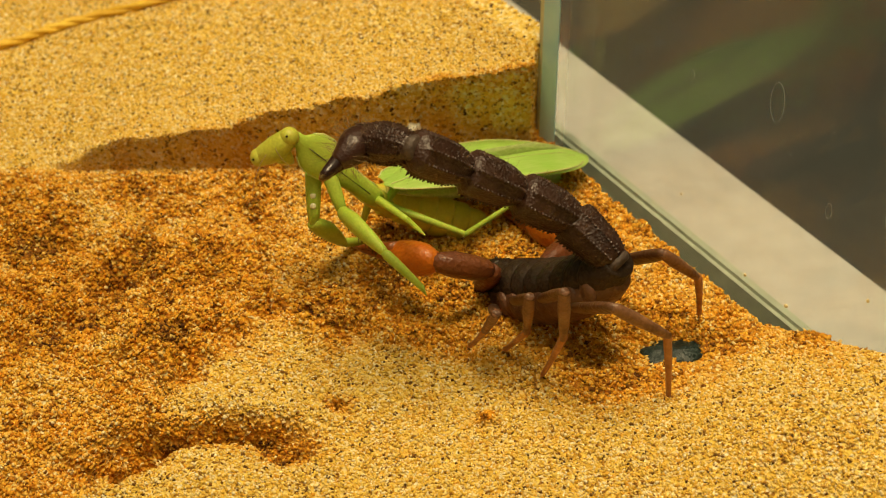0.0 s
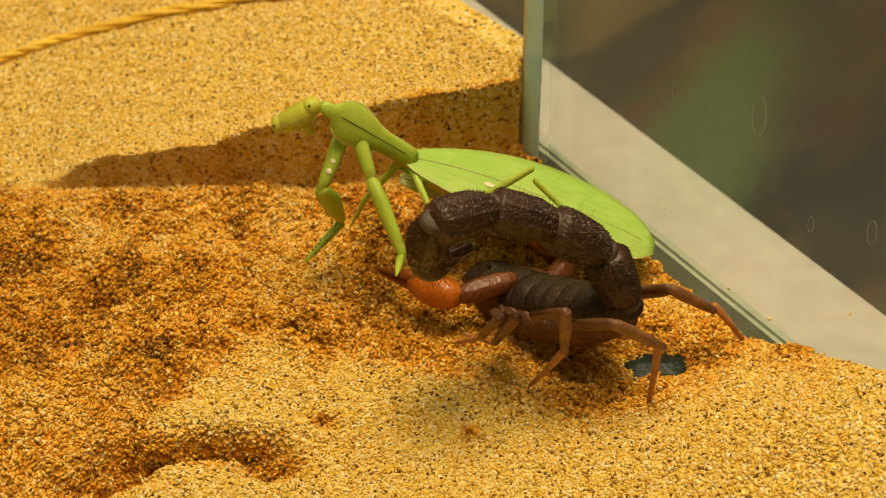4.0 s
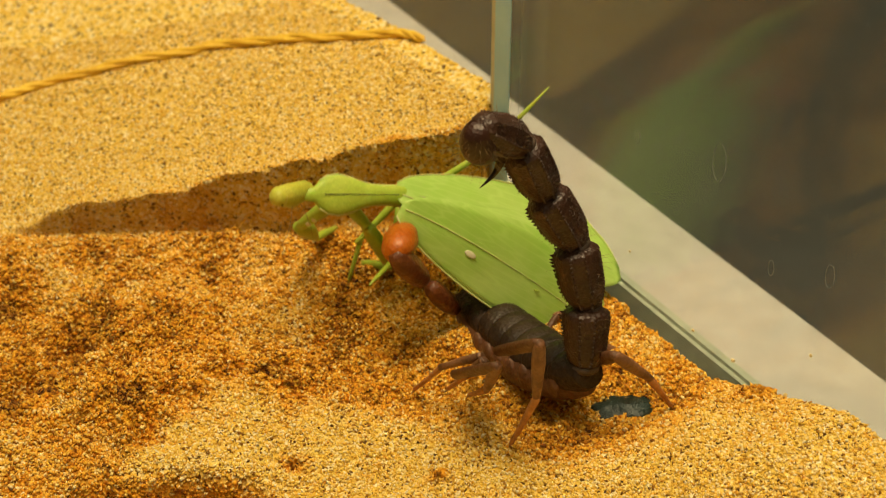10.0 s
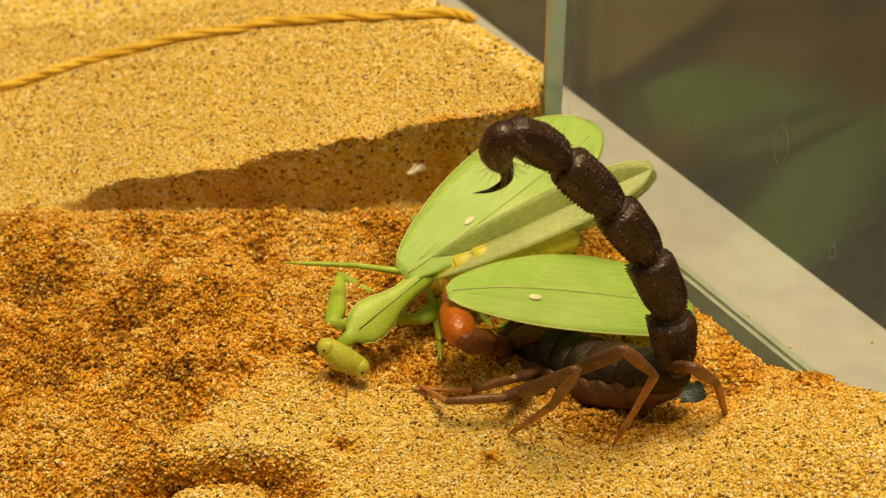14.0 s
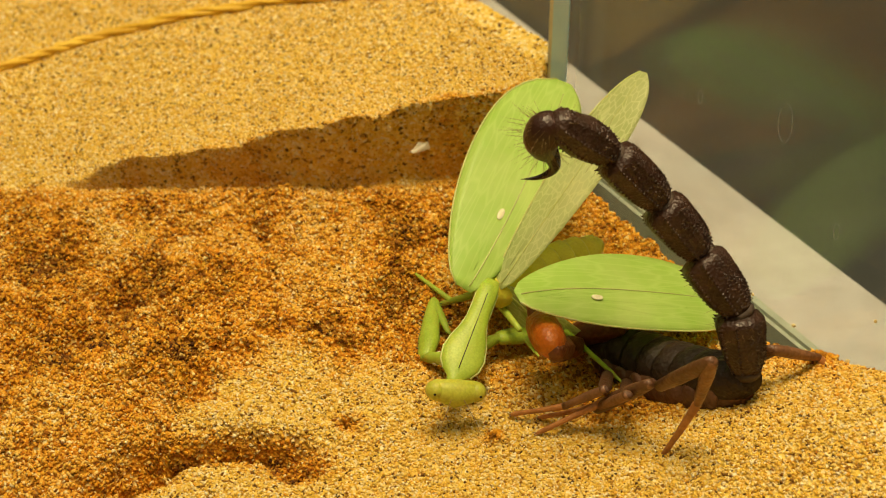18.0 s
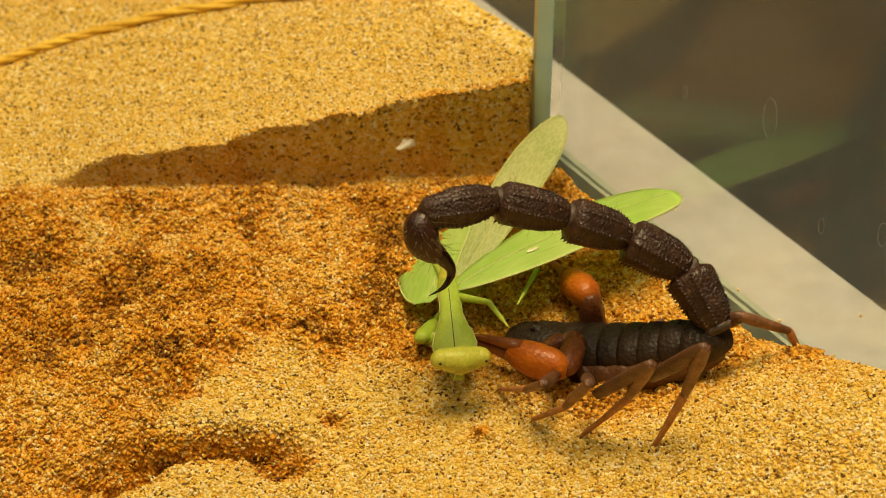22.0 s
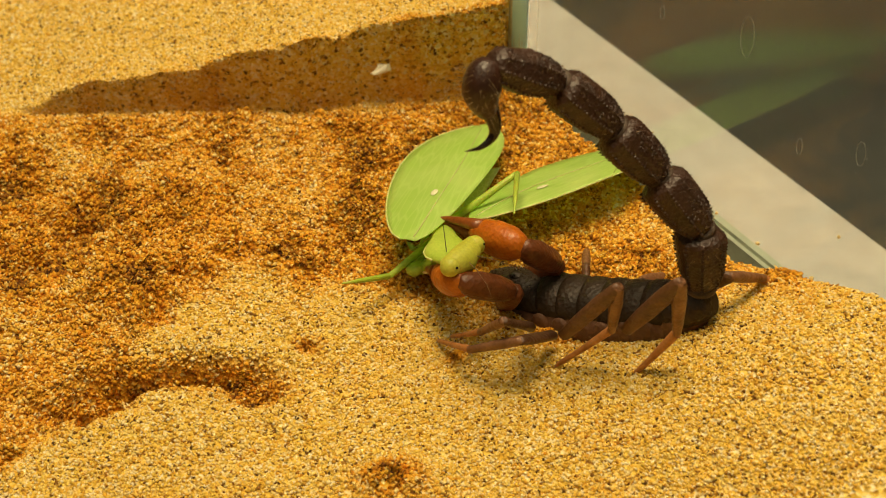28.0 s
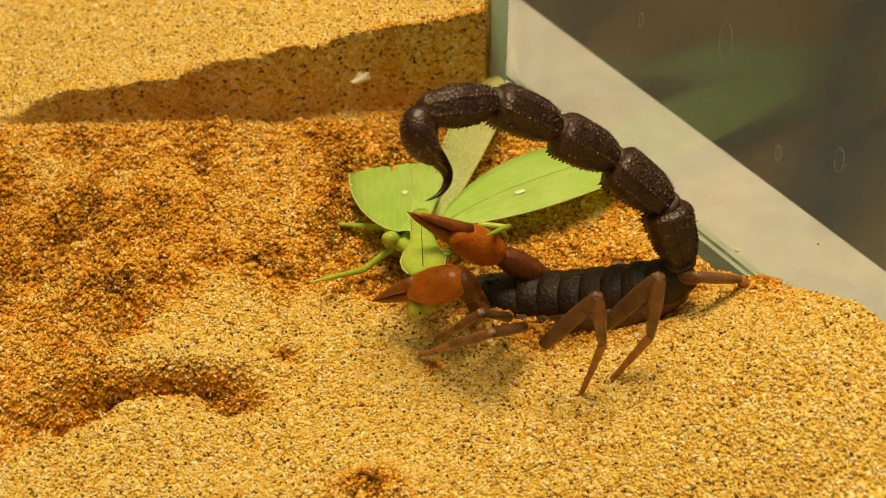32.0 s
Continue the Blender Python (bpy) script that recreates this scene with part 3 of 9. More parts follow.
def tail_segment(parent, key, length, r0, r1, r2, seed):
    """One tail ring: a keeled barrel, granular outside, saw-toothed inside, with a pale joint collar and bristles."""
    rng = random.Random(seed)
    r0, r1, r2 = r0 * 0.93, r1 * 0.93, r2 * 0.93
    prof = [(0.0, 0.52 * r0), (0.04, 0.72 * r0), (0.12, 0.88 * r0), (0.32, 0.97 * r1), (0.55, 1.01 * r1), (0.80, 1.04 * r2), (0.91, 1.00 * r2), (0.95, 0.80 * r2), (1.0, 0.50 * r2)]
    body = part("tail_segment", segment_bm(length, prof, seed), TAIL_SHELL, parent, "ridged dark brown tail segment")

    def skin(u, f):
        deep = min(1, max(0, (u - 0.15) / 0.7))
        return lerp_list(prof, u) * (0.98 + 0.15 * max(0, -math.sin(f)) ** 1.5 * deep)
    bm = bmesh.new()
    for k, f in enumerate(KEELS):
        inside = k >= 4
        for i in range(15):
            u = 0.10 + 0.82 * i / 14 + rng.uniform(-0.01, 0.01)
            r = skin(u, f) + 0.22
            size = (0.22 + 0.50 * u * u) * rng.uniform(0.8, 1.2) if inside else rng.uniform(0.16, 0.28)
            cone_at(bm, (length * u, math.cos(f) * r * 1.03, math.sin(f) * r), (0.45 if inside else 0.2, math.cos(f), math.sin(f)), size, 0.27 if inside else 0.22, 6)
    for i in range(520):
        f, u = radians(90 + rng.gauss(0, 44)), rng.uniform(0.07, 0.94)
        r = skin(u, f)
        cone_at(bm, (length * u, math.cos(f) * r * 1.03, math.sin(f) * r), (0.2, math.cos(f), math.sin(f)), rng.uniform(0.16, 0.30), rng.uniform(0.15, 0.24), 6)
    part("ridge_teeth", bm, TAIL_SHELL, body, "rows of small dark teeth", smooth=True)
    part("joint_collar", tube_bm([(-0.9, 0, 0), (-0.5, 0, 0), (0.1, 0, 0), (0.6, 0, 0)], [0.60 * r0, 0.74 * r0, 0.80 * r0, 0.70 * r0], 24), JOINT_SKIN, body, "pale skin of the joint")
    bm = bmesh.new()
    for i in range(30):
        f, u = rng.uniform(0, 6.2832), rng.uniform(0.1, 0.95)
        r = lerp_list(prof, u)
        cone_at(bm, (length * u, math.cos(f) * r, math.sin(f) * r), (rng.uniform(-0.2, 0.4), math.cos(f), math.sin(f)), rng.uniform(1.2, 2.6), 0.035, 3)
    part("bristles", bm, BRISTLE, body, "fine pale bristles")
    RIG[key] = body


def scorpion():
    root = tagged(new("scorpion"), "dark brown thick-tailed scorpion with orange claws gripping a mantis", "scorpion")
    RIG["scorpion"] = root
    # trunk: soft sides, seven back plates, head shield
    xs = [0, 2, 6, 12, 18, 24, 30, 35, 37]
    part("underside", tube_bm(*spline([(x, 0, -2.4) for x in xs], [(1.8, 1.6), (3.0, 2.6), (4.6, 3.8), (5.7, 4.5), (6.0, 4.7), (5.7, 4.5), (5.2, 4.1), (4.2, 3.2), (2.4, 1.8)], 30), 26, 0, 0, 0, 0.01, 21), BELLY, root, "reddish brown soft sides")
    for i in range(7):
        x0, x1 = 1.5 + i * 3.55, 1.5 + i * 3.55 + 4.0
        w0 = lerp_list([(0, 3.3), (6, 4.3), (14, 4.8), (22, 4.8), (27, 4.5)], x0)
        w1 = lerp_list([(0, 3.3), (6, 4.3), (14, 4.8), (22, 4.8), (27, 4.5)], x1)
        h = 3.5 if i else 3.2
        xm = (x0 + x1) / 2
        wm = (w0 + w1) / 2
        bm = tube_bm([(x0, 0, 0.0), (x0 + 0.3, 0, 0.0), (xm, 0, 0.05), (x1 - 0.8, 0, 0.05), (x1 - 0.15, 0, 0), (x1, 0, 0)],
                     [(w0 * 0.98, h * 0.97), (w0 * 1.01, h * 1.02), (wm * 1.05, h * 1.12), (w1 * 1.05, h * 1.11), (w1 * 1.02, h * 1.04), (w1 * 0.95, h * 0.93)], 28, 0, 0, 0.55, 0.012, 40 + i)
        part("back_plate", bm, BACK_SHELL, root)
    for side in (-1, 1):
        for i in range(7):
            x0 = 3.0 + i * 3.55
            w = lerp_list([(0, 2.6), (6, 4.6), (14, 5.7), (22, 5.8), (30, 5.2)], x0 + 1.7)
            part("flank_fold", ellipsoid_bm(x0 + 1.7, side * (w - 0.55), -1.9, 1.75, 0.9, 2.3, 12, 10), BELLY, root, "reddish soft fold of the flank")
    part("head_shield", tube_bm([(26, 0, 0), (26.6, 0, 0.05), (30, 0, 0.15), (34, 0, 0.1), (36.6, 0, -0.1), (37.4, 0, -0.3)],
                                [(4.4, 2.8), (4.7, 3.1), (4.6, 3.3), (4.0, 2.9), (3.2, 2.1), (2.2, 1.3)], 26, 0, 0, 0.6, 0.02, 9), BACK_SHELL, root, "granular dark grey head shield")
    part("eye_mound", ellipsoid_bm(31.5, 0, 3.1, 1.3, 1.1, 0.7), BACK_SHELL, root)
    for s in (-1, 1):
        part("eye", ellipsoid_bm(31.7, s * 0.75, 3.5, 0.42, 0.36, 0.42), EYE_DARK, root, "glossy black eye")
        part("side_eye", ellipsoid_bm(36.0, s * 2.9, 0.9, 0.22, 0.22, 0.22, 8, 6), EYE_DARK, root)
        part("mouthpart", tube_bm([(35.5, s * 1.1, -0.4), (38, s * 1.2, -0.4), (39.6, s * 1.0, -0.9), (40.6, s * 0.7, -1.4)], [(1.1, 1.1), (1.2, 1.1), (0.7, 0.7), (0.15, 0.15)], 12), ARM, root, "reddish mouthpart")
    rng = random.Random(77)
    bm = bmesh.new()
    for i in range(260):
        x, f = rng.uniform(27, 36.5), rng.uniform(0.25, 2.9)
        w = lerp_list([(27, 4.6), (30, 4.6), (34, 4.0), (37, 2.9)], x)
        h = lerp_list([(27, 3.1), (30, 3.4), (34, 3.0), (37, 1.9)], x)
        cone_at(bm, (x, math.cos(f) * w, math.sin(f) * h), (0.2, math.cos(f), math.sin(f)), 0.22, 0.2)
    part("head_texture", bm, BACK_SHELL, root, smooth=False)
    lift = Matrix.Translation((0.037, 0, 0)) @ Matrix.Rotation(0.095, 4, "Y") @ Matrix.Translation((-0.037, 0, 0))
    for ob in root.children:
        ob.data.transform(lift)
        for v in ob.data.vertices:      # the back sags between the tail and the head
            v.co.z -= 2.0 * MM * math.sin(math.pi * min(1, max(0, v.co.x / (37 * MM))))
    part("tail_root", tube_bm(*spline([(7, 0, 1.0), (4, 0, 2.0), (1.2, 0, 3.4), (-0.8, 0, 4.4)], [(4.3, 3.6), (4.0, 3.5), (3.4, 3.2), (2.5, 2.5)], 12), 26, 0, 0, 0, 0.012, 14), BACK_SHELL, root, "dark last body ring running into the tail")
    # tail
    for i, (L, a, b, c) in enumerate([(10.2, 3.3, 3.6, 3.7), (11.2, 3.3, 3.7, 3.6), (11.0, 3.2, 3.6, 3.5), (11.8, 3.1, 3.5, 3.3), (12.6, 2.9, 3.3, 2.5)]):
        tail_segment(root, "tail%d" % (i + 1), L, a, b, c, 100 + i)
    bulb = part("venom_bulb", tube_bm(*spline([(-0.4, 0, 0), (0.3, 0, -0.1), (2.2, 0, -0.5), (4.2, 0, -0.2), (5.8, 0, 0.8), (7.0, 0, 2.1)],
                                              [1.2, 1.9, 2.65, 2.7, 2.1, 1.4]), 28, 0, 0, 0, 0.012, 3), BULB, root, "rounded dark venom bulb")
    part("sting", tube_bm(*spline([(6.2, 0, 1.5), (7.8, 0, 3.0), (9.3, 0, 3.9), (10.8, 0, 3.7), (12.2, 0, 2.3), (13.0, 0, 0)], [1.6, 1.15, 0.85, 0.58, 0.34, 0.04]), 16), STING, bulb, "glossy black curved sting")
    bm = bmesh.new()
    for i in range(110):
        f, u = rng.uniform(0, 6.2832), rng.uniform(0.5, 7.5)
        r = lerp_list([(0, 1.6), (2.6, 2.8), (5, 2.7), (8, 1.4)], u)
        z0 = lerp_list([(0, 0), (2.6, -0.9), (5, -0.5), (8, 1.8)], u)
        cone_at(bm, (u, math.cos(f) * r, z0 + math.sin(f) * r), (rng.uniform(-0.1, 0.5), math.cos(f), math.sin(f)), rng.uniform(2.0, 4.2), 0.04, 3)
    part("bristles", bm, BRISTLE, bulb, "long pale bristles")
    RIG["telson"] = bulb
    # claws
    for key, s in (("n", -1), ("f", 1)):
        hand = part("claw", tube_bm([(-0.4, 0, 0), (0.5, 0, 0), (2.2, 0, 0.1), (5.0, 0, 0.2), (7.6, 0, 0.1), (9.2, 0, 0.0), (10.2, 0, -0.2)],
                                    [(1.1, 1.2), (1.9, 2.1), (2.6, 2.9), (2.8, 3.2), (2.5, 2.8), (2.0, 2.2), (1.4, 1.5)], 24, 0, 0, 0, 0.01, 5), CLAW, root, "swollen orange-red claw")
        part("fixed_finger", tube_bm([(8.0, 0, 0.9), (10.6, 0, 0.95), (13.6, 0, 0.75), (16.8, 0, 0.4), (19.0, 0, 0)], [1.7, 1.05, 0.78, 0.5, 0.08], 14), FINGER, hand, "dark tapered finger")
        part("moving_finger", tube_bm([(7.8, 0, -1.3), (10.2, 0, -1.35), (13.0, 0, -1.05), (16.0, 0, -0.55), (18.4, 0, -0.1)], [1.5, 1.0, 0.75, 0.48, 0.08], 14), FINGER, hand, "dark tapered finger")
        RIG["hand_" + key] = hand
        RIG["patella_" + key] = part("claw_forearm", tube_bm([(-0.6, 0, 0), (0.6, 0, 0), (3, 0, 0), (7, 0, 0), (9.4, 0, 0), (10.4, 0, 0)], [(1.0, 1.0), (1.6, 1.6), (2.0, 2.1), (2.0, 2.0), (1.6, 1.6), (1.0, 1.0)], 24, 6, 0.09), ARM, root, "dark reddish claw arm")
        RIG["femur_" + key] = part("claw_upper_arm", tube_bm([(-0.6, 0, 0), (0.5, 0, 0), (3, 0, 0), (7, 0, 0), (9.5, 0, 0)], [(1.0, 1.0), (1.5, 1.5), (1.8, 1.8), (1.6, 1.6), (1.0, 1.0)], 24, 6, 0.09), ARM, root)
    # legs
    for side in "nf":
        for i in range(1, 5):
            k = "%s%d" % (side, i)
            big = (0.66, 0.72, 0.80, 0.86)[i - 1]
            tib, tar = ((8, 10), (9, 11), (10.5, 13.5), (11.5, 14.5))[i - 1]
            if k == "f4":
                tib, tar = 10, 10
            elif side == "f":
                tib, tar = 8, 9
            RIG[k + "_femur"] = part("leg_thigh", tube_bm([(-0.5, 0, 0), (0.4, 0, 0), (3.5, 0, 0), (9, 0, 0), (13.5, 0, 0)], [(0.6, 0.8), (0.95 * big, 1.35 * big), (1.0 * big, 1.7 * big), (1.0 * big, 1.6 * big), (0.8, 1.0)], 14), THIGH, root, "dark brown flattened leg section")
            shin = part("leg_shin", tube_bm([(-0.4, 0, 0), (0.4, 0, 0), (tib * 0.35, 0, 0), (tib * 0.8, 0, 0), (tib + 0.2, 0, 0)], [(0.7, 0.7), (1.0 * big, 1.15 * big), (1.05 * big, 1.35 * big), (0.85 * big, 1.0 * big), (0.6, 0.6)], 14), LEG_BROWN, root, "grey-brown leg section")
            RIG[k + "_tibia"] = shin
            foot = part("leg_foot", tube_bm([(-0.3, 0, 0), (0.4, 0, 0), (tar * 0.45, 0, 0.1), (tar * 0.52, 0, 0.1), (tar * 0.9, 0, 0), (tar, 0, 0)], [(0.5, 0.5), (0.85 * big, 0.85 * big), (0.62 * big, 0.66 * big), (0.55 * big, 0.58 * big), (0.38, 0.42), (0.12, 0.12)], 12), LEG_TIP, root, "orange-brown slender foot")
            bm = bmesh.new()
            for a in (-1, 1):
                cone_at(bm, (tar - 0.4, a * 0.15, 0), (0.8, a * 0.6, -0.2), 0.9, 0.14)
            for j in range(14):
                f, u = rng.uniform(0, 6.2832), rng.uniform(0.08, 0.95)
                cone_at(bm, (tar * u, math.cos(f) * 0.5, math.sin(f) * 0.5), (0.5, math.cos(f), math.sin(f)), rng.uniform(0.5, 1.0), 0.04, 3)
            part("foot_bristles", bm, BRISTLE, foot, smooth=False)
            RIG[k + "_tarsus"] = foot


# ---- the mantis ----
def wing(parent, name, key, length, up, down, mat, label, veins, spot, flip):
    """A leaf-shaped cambered wing with thickness, a rim, a midrib and side veins."""
    nu, nv = 30, 10
    bm = bmesh.new()

    def edge(u, w, full):
        if u < 0.6:
            return w * (0.16 + 0.84 * math.sin(math.pi / 2 * u / 0.6) ** 0.66)
        return w * max(0.03, 1 - ((u - 0.6) / 0.4) ** 2.4) ** 0.5

    def at(u, v, lift=0.0):
        w = edge(u, up, 0.6) if v > 0 else edge(u, down, 1.0)
        y = v * w * flip
        z = -0.045 * v * v * w + 1.1 * math.sin(math.pi * u) * 0.9 + 0.15 * math.sin(9 * u + 2 * v) + lift
        return Vector((length * u, y, z)) * MM
    grid = [[bm.verts.new(at(i / nu, -1 + 2 * j / nv)) for j in range(nv + 1)] for i in range(nu + 1)]
    for i in range(nu):
        for j in range(nv):
            bm.faces.new((grid[i][j], grid[i + 1][j], grid[i + 1][j + 1], grid[i][j + 1]))
    bmesh.ops.recalc_face_normals(bm, faces=bm.faces)
    bmesh.ops.solidify(bm, geom=bm.faces[:], thickness=0.12 * MM)
    ob = part(name, bm, mat, parent, label)
    rim = tube_bm([tuple(at(i / 24, 1) / MM) for i in range(25)], [0.16] * 25, 6)
    part("wing_rim", rim, MANTIS_PALE, ob, "pale green leading rim")
    rib = tube_bm([tuple(at(0.02 + 0.92 * i / 20, -0.25 + 0.12 * i / 20, 0.06) / MM) for i in range(21)], [0.13 - 0.004 * i for i in range(21)], 6)
    part("midrib", rib, MANTIS_PALE, ob)
    for k in range(veins):
        v0, v1 = -0.85 + 1.6 * k / max(1, veins - 1), -0.95 + 1.9 * k / max(1, veins - 1)
        part("vein", tube_bm([tuple(at(0.08 + 0.82 * i / 10, v0 * i / 10 + (v1 - v0) * 0.5 * i / 10, 0.0) / MM) for i in range(11)], [0.03 - 0.0015 * i for i in range(11)], 5), mat, ob)
    if spot:
        part("wing_spot", ellipsoid_bm(length * 0.33, flip * 0.1, 1.05, 1.2, 0.55, 0.14), WING_SPOT, ob, "small cream wing spot")
    RIG[key] = ob


def spines(bm, length, count, r, size, seed):
    rng = random.Random(seed)
    for i in range(count):
        u = 0.12 + 0.8 * i / count
        for s in (-1, 1):
            cone_at(bm, (length * u, s * r * 0.4, -r * 0.8), (0.5, s * 0.5, -1), size * rng.uniform(0.6, 1.2), 0.13)


def mantis():
    root = tagged(new("mantis"), "green praying mantis with leaf-like wings held by a scorpion", "mantis")
    RIG["mantis"] = root
    xs = [-3, -1.5, 0, 3, 6, 9, 11.5, 13.5, 15, 16, 18.5]
    part("neck_shield", tube_bm([(x, 0, 0.15 * math.sin(x * 0.3)) for x in xs], [(1.3, 0.8), (1.7, 1.1), (1.75, 1.1), (1.7, 1.0), (2.0, 1.0), (3.0, 1.1), (3.5, 1.05), (3.2, 1.0), (2.3, 0.9), (1.3, 0.85), (1.0, 0.8)], 26, 0, 0, 0.2), MANTIS_GREEN, root, "long green neck shield with a pale rim")
    for s in (-1, 1):
        part("shield_rim", tube_bm([(x, s * w, -0.1) for x, w in ((-1, 1.7), (2, 1.7), (4.5, 1.75), (7, 2.3), (9, 3.05), (11.3, 3.55), (13.4, 3.25), (15, 2.35))], [0.17] * 8, 8), MANTIS_PALE, root)
    part("keel_line", tube_bm([(0, 0, 1.10), (4, 0, 1.08), (8, 0, 1.18), (12, 0, 1.06), (14.5, 0, 0.93)], [0.07] * 5, 6), SPINE_DARK, root, "fine dark midline")
    part("chest", tube_bm([(-8, 0, -2.6), (-5, 0, -2.5), (-1.5, 0, -2.3), (3, 0, -1.7), (6, 0, -1.0)], [(1.2, 1.1), (1.8, 1.5), (2.0, 1.6), (1.6, 1.3), (1.0, 0.8)], 18), MANTIS_YELLOW, root, "yellow-green chest")
    # head
    head = part("head", tube_bm([(-0.4, -4.2, 0), (-0.4, -3.6, 0), (-0.1, -2.0, 0.1), (0.2, 0, 0.2), (-0.1, 2.0, 0.1), (-0.4, 3.6, 0), (-0.4, 4.2, 0)], [(0.9, 1.0), (1.5, 1.5), (1.9, 1.8), (2.3, 1.9), (1.9, 1.8), (1.5, 1.5), (0.9, 1.0)], 18), MANTIS_YELLOW, root, "triangular yellow-green head")
    for s in (-1, 1):
        eye = part("eye", ellipsoid_bm(-0.2, s * 3.3, 0.25, 1.6, 1.6, 1.65, 18, 12), MANTIS_YELLOW, head, "bulging yellow-green eye")
        part("pupil", ellipsoid_bm(0.4, s * 3.7, 1.7, 0.2, 0.22, 0.24, 8, 6), EYE_DARK, eye)
        part("antenna", tube_bm([(0.6, s * 0.8, 1.4), (2.5, s * 1.8, 3.0), (5, s * 3.0, 4.2), (8, s * 4.5, 4.6)], [0.06, 0.05, 0.035, 0.02], 5), BRISTLE, head, "thread-thin pale antenna")
    part("snout", tube_bm([(0.4, 0, -0.4), (1.2, 0, -1.6), (1.7, 0, -2.8), (1.9, 0, -3.6)], [(2.0, 1.8), (1.5, 1.4), (0.9, 0.9), (0.3, 0.3)], 14), MANTIS_YELLOW, head)
    RIG["head"] = head
    # abdomen of seven rings
    ab = part("abdomen", tube_bm([(0, 0, -1), (4, 0, -1), (12, 0, -1), (22, 0, -0.8), (27, 0, -0.5), (28, 0, -0.4)], [(1.8, 1.8), (2.8, 2.4), (3.6, 2.9), (3.0, 2.3), (1.6, 1.2), (0.5, 0.4)], 18), ABDOMEN, root, "ringed yellow-green abdomen")
    for i in range(7):
        x0 = 2.5 + i * 3.4
        w = lerp_list([(0, 2.2), (4, 3.0), (12, 3.9), (20, 3.4), (28, 1.5)], x0 + 1.7)
        part("abdomen_ring", tube_bm([(x0, 0, -1), (x0 + 0.5, 0, -1), (x0 + 3.0, 0, -1), (x0 + 3.5, 0, -1)], [(w * 0.92, w * 0.72), (w, w * 0.8), (w * 1.02, w * 0.82), (w * 0.93, w * 0.74)], 18), ABDOMEN, ab)
    RIG["abdomen"] = ab
    wing(root, "forewing", "nw", 46, 6.2, 9.8, WING_GREEN, "broad green leaf-like forewing", 4, True, -1)
    wing(root, "forewing", "fw", 46, 9.8, 7.0, WING_GREEN, "broad green leaf-like forewing", 4, True, 1)
    wing(root, "hindwing", "hw", 44, 3.8, 5.4, WING_PALE, "pale translucent veined hindwing", 8, False, 1)
    wing(root, "hindwing", "hn", 44, 4.0, 6.0, WING_PALE, "pale translucent veined hindwing", 8, False, -1)
    # grasping legs
    for k in "ab":
        RIG[k + "1"] = part("foreleg_coxa", tube_bm([(-0.6, 0, 0), (0.5, 0, 0), (4, 0, 0), (9, 0, 0), (11.4, 0, 0)], [(0.8, 0.8), (1.2, 1.3), (1.3, 1.4), (1.0, 1.1), (0.7, 0.8)], 12), MANTIS_GREEN, root, "green upper foreleg")
        if k == "b":
            for x in (6.0, 7.8):
                for side in (-1, 1):
                    part("coxa_spot", ellipsoid_bm(x, side * 1.05, 0, 0.55, 0.22, 0.5, 10, 8), WING_SPOT, RIG["b1"], "round cream spot")
        fem = part("foreleg_femur", tube_bm([(-0.5, 0, 0), (0.5, 0, 0), (4, 0, 0.2), (9, 0, 0.1), (13, 0, 0), (14.2, 0, 0)], [(0.7, 0.8), (1.1, 1.4), (1.3, 1.9), (1.1, 1.5), (0.8, 0.9), (0.5, 0.5)], 14), MANTIS_GREEN, root, "thick green grasping foreleg")
        bm = bmesh.new()
        spines(bm, 14, 10, 1.4, 1.1, 12)
        part("spines", bm, SPINE_DARK, fem, "row of dark spines", smooth=False)
        RIG[k + "2"] = fem
        tib = part("foreleg_tibia", tube_bm([(-0.4, 0, 0), (0.4, 0, 0), (4, 0, 0), (8, 0, 0), (9.4, 0, -0.5)], [(0.6, 0.6), (0.8, 0.9), (0.7, 0.8), (0.45, 0.5), (0.08, 0.08)], 10), MANTIS_GREEN, root)
        bm = bmesh.new()
        spines(bm, 8, 9, 0.7, 0.7, 13)
        part("spines", bm, SPINE_DARK, tib, smooth=False)
        RIG[k + "3"] = tib
    for k, a, b in (("mn", 12, 12), ("hn_", 15, 16), ("mf", 12, 13), ("hf", 15, 16)):
        RIG[k + "femur"] = part("leg_femur", tube_bm([(-0.3, 0, 0), (0.4, 0, 0), (a * 0.4, 0, 0), (a, 0, 0), (a + 0.3, 0, 0)], [0.5, 0.75, 0.68, 0.5, 0.3], 10), MANTIS_GREEN, root, "slender green walking leg")
        RIG[k + "tibia"] = part("leg_tibia", tube_bm([(-0.2, 0, 0), (0.3, 0, 0), (b * 0.5, 0, 0), (b * 0.72, 0, 0), (b * 0.74, 0, 0), (b, 0, 0)], [0.32, 0.52, 0.42, 0.38, 0.28, 0.14], 8), MANTIS_GREEN, root)


# ---- small things in the tank ----
TWIG = two_tone("straw", [(0.3, (0.72, 0.40, 0.02)), (0.7, (0.96, 0.66, 0.07))], 260, 0.5, 0.3, 0.0002)
SHELL_BIT = two_tone("shell_bit", [(0.3, (0.70, 0.60, 0.42)), (0.7, (0.86, 0.80, 0.66))], 300, 0.5, 0.3)
DARK_STONE = two_tone("dark_stone", [(0.3, (0.004, 0.012, 0.010)), (0.7, (0.016, 0.036, 0.030))], 160, 0.38, 0.8, 0.0006)


def rest_z(x, y):
    return float(ground(np.array([float(x)]), np.array([float(y)]))[0])


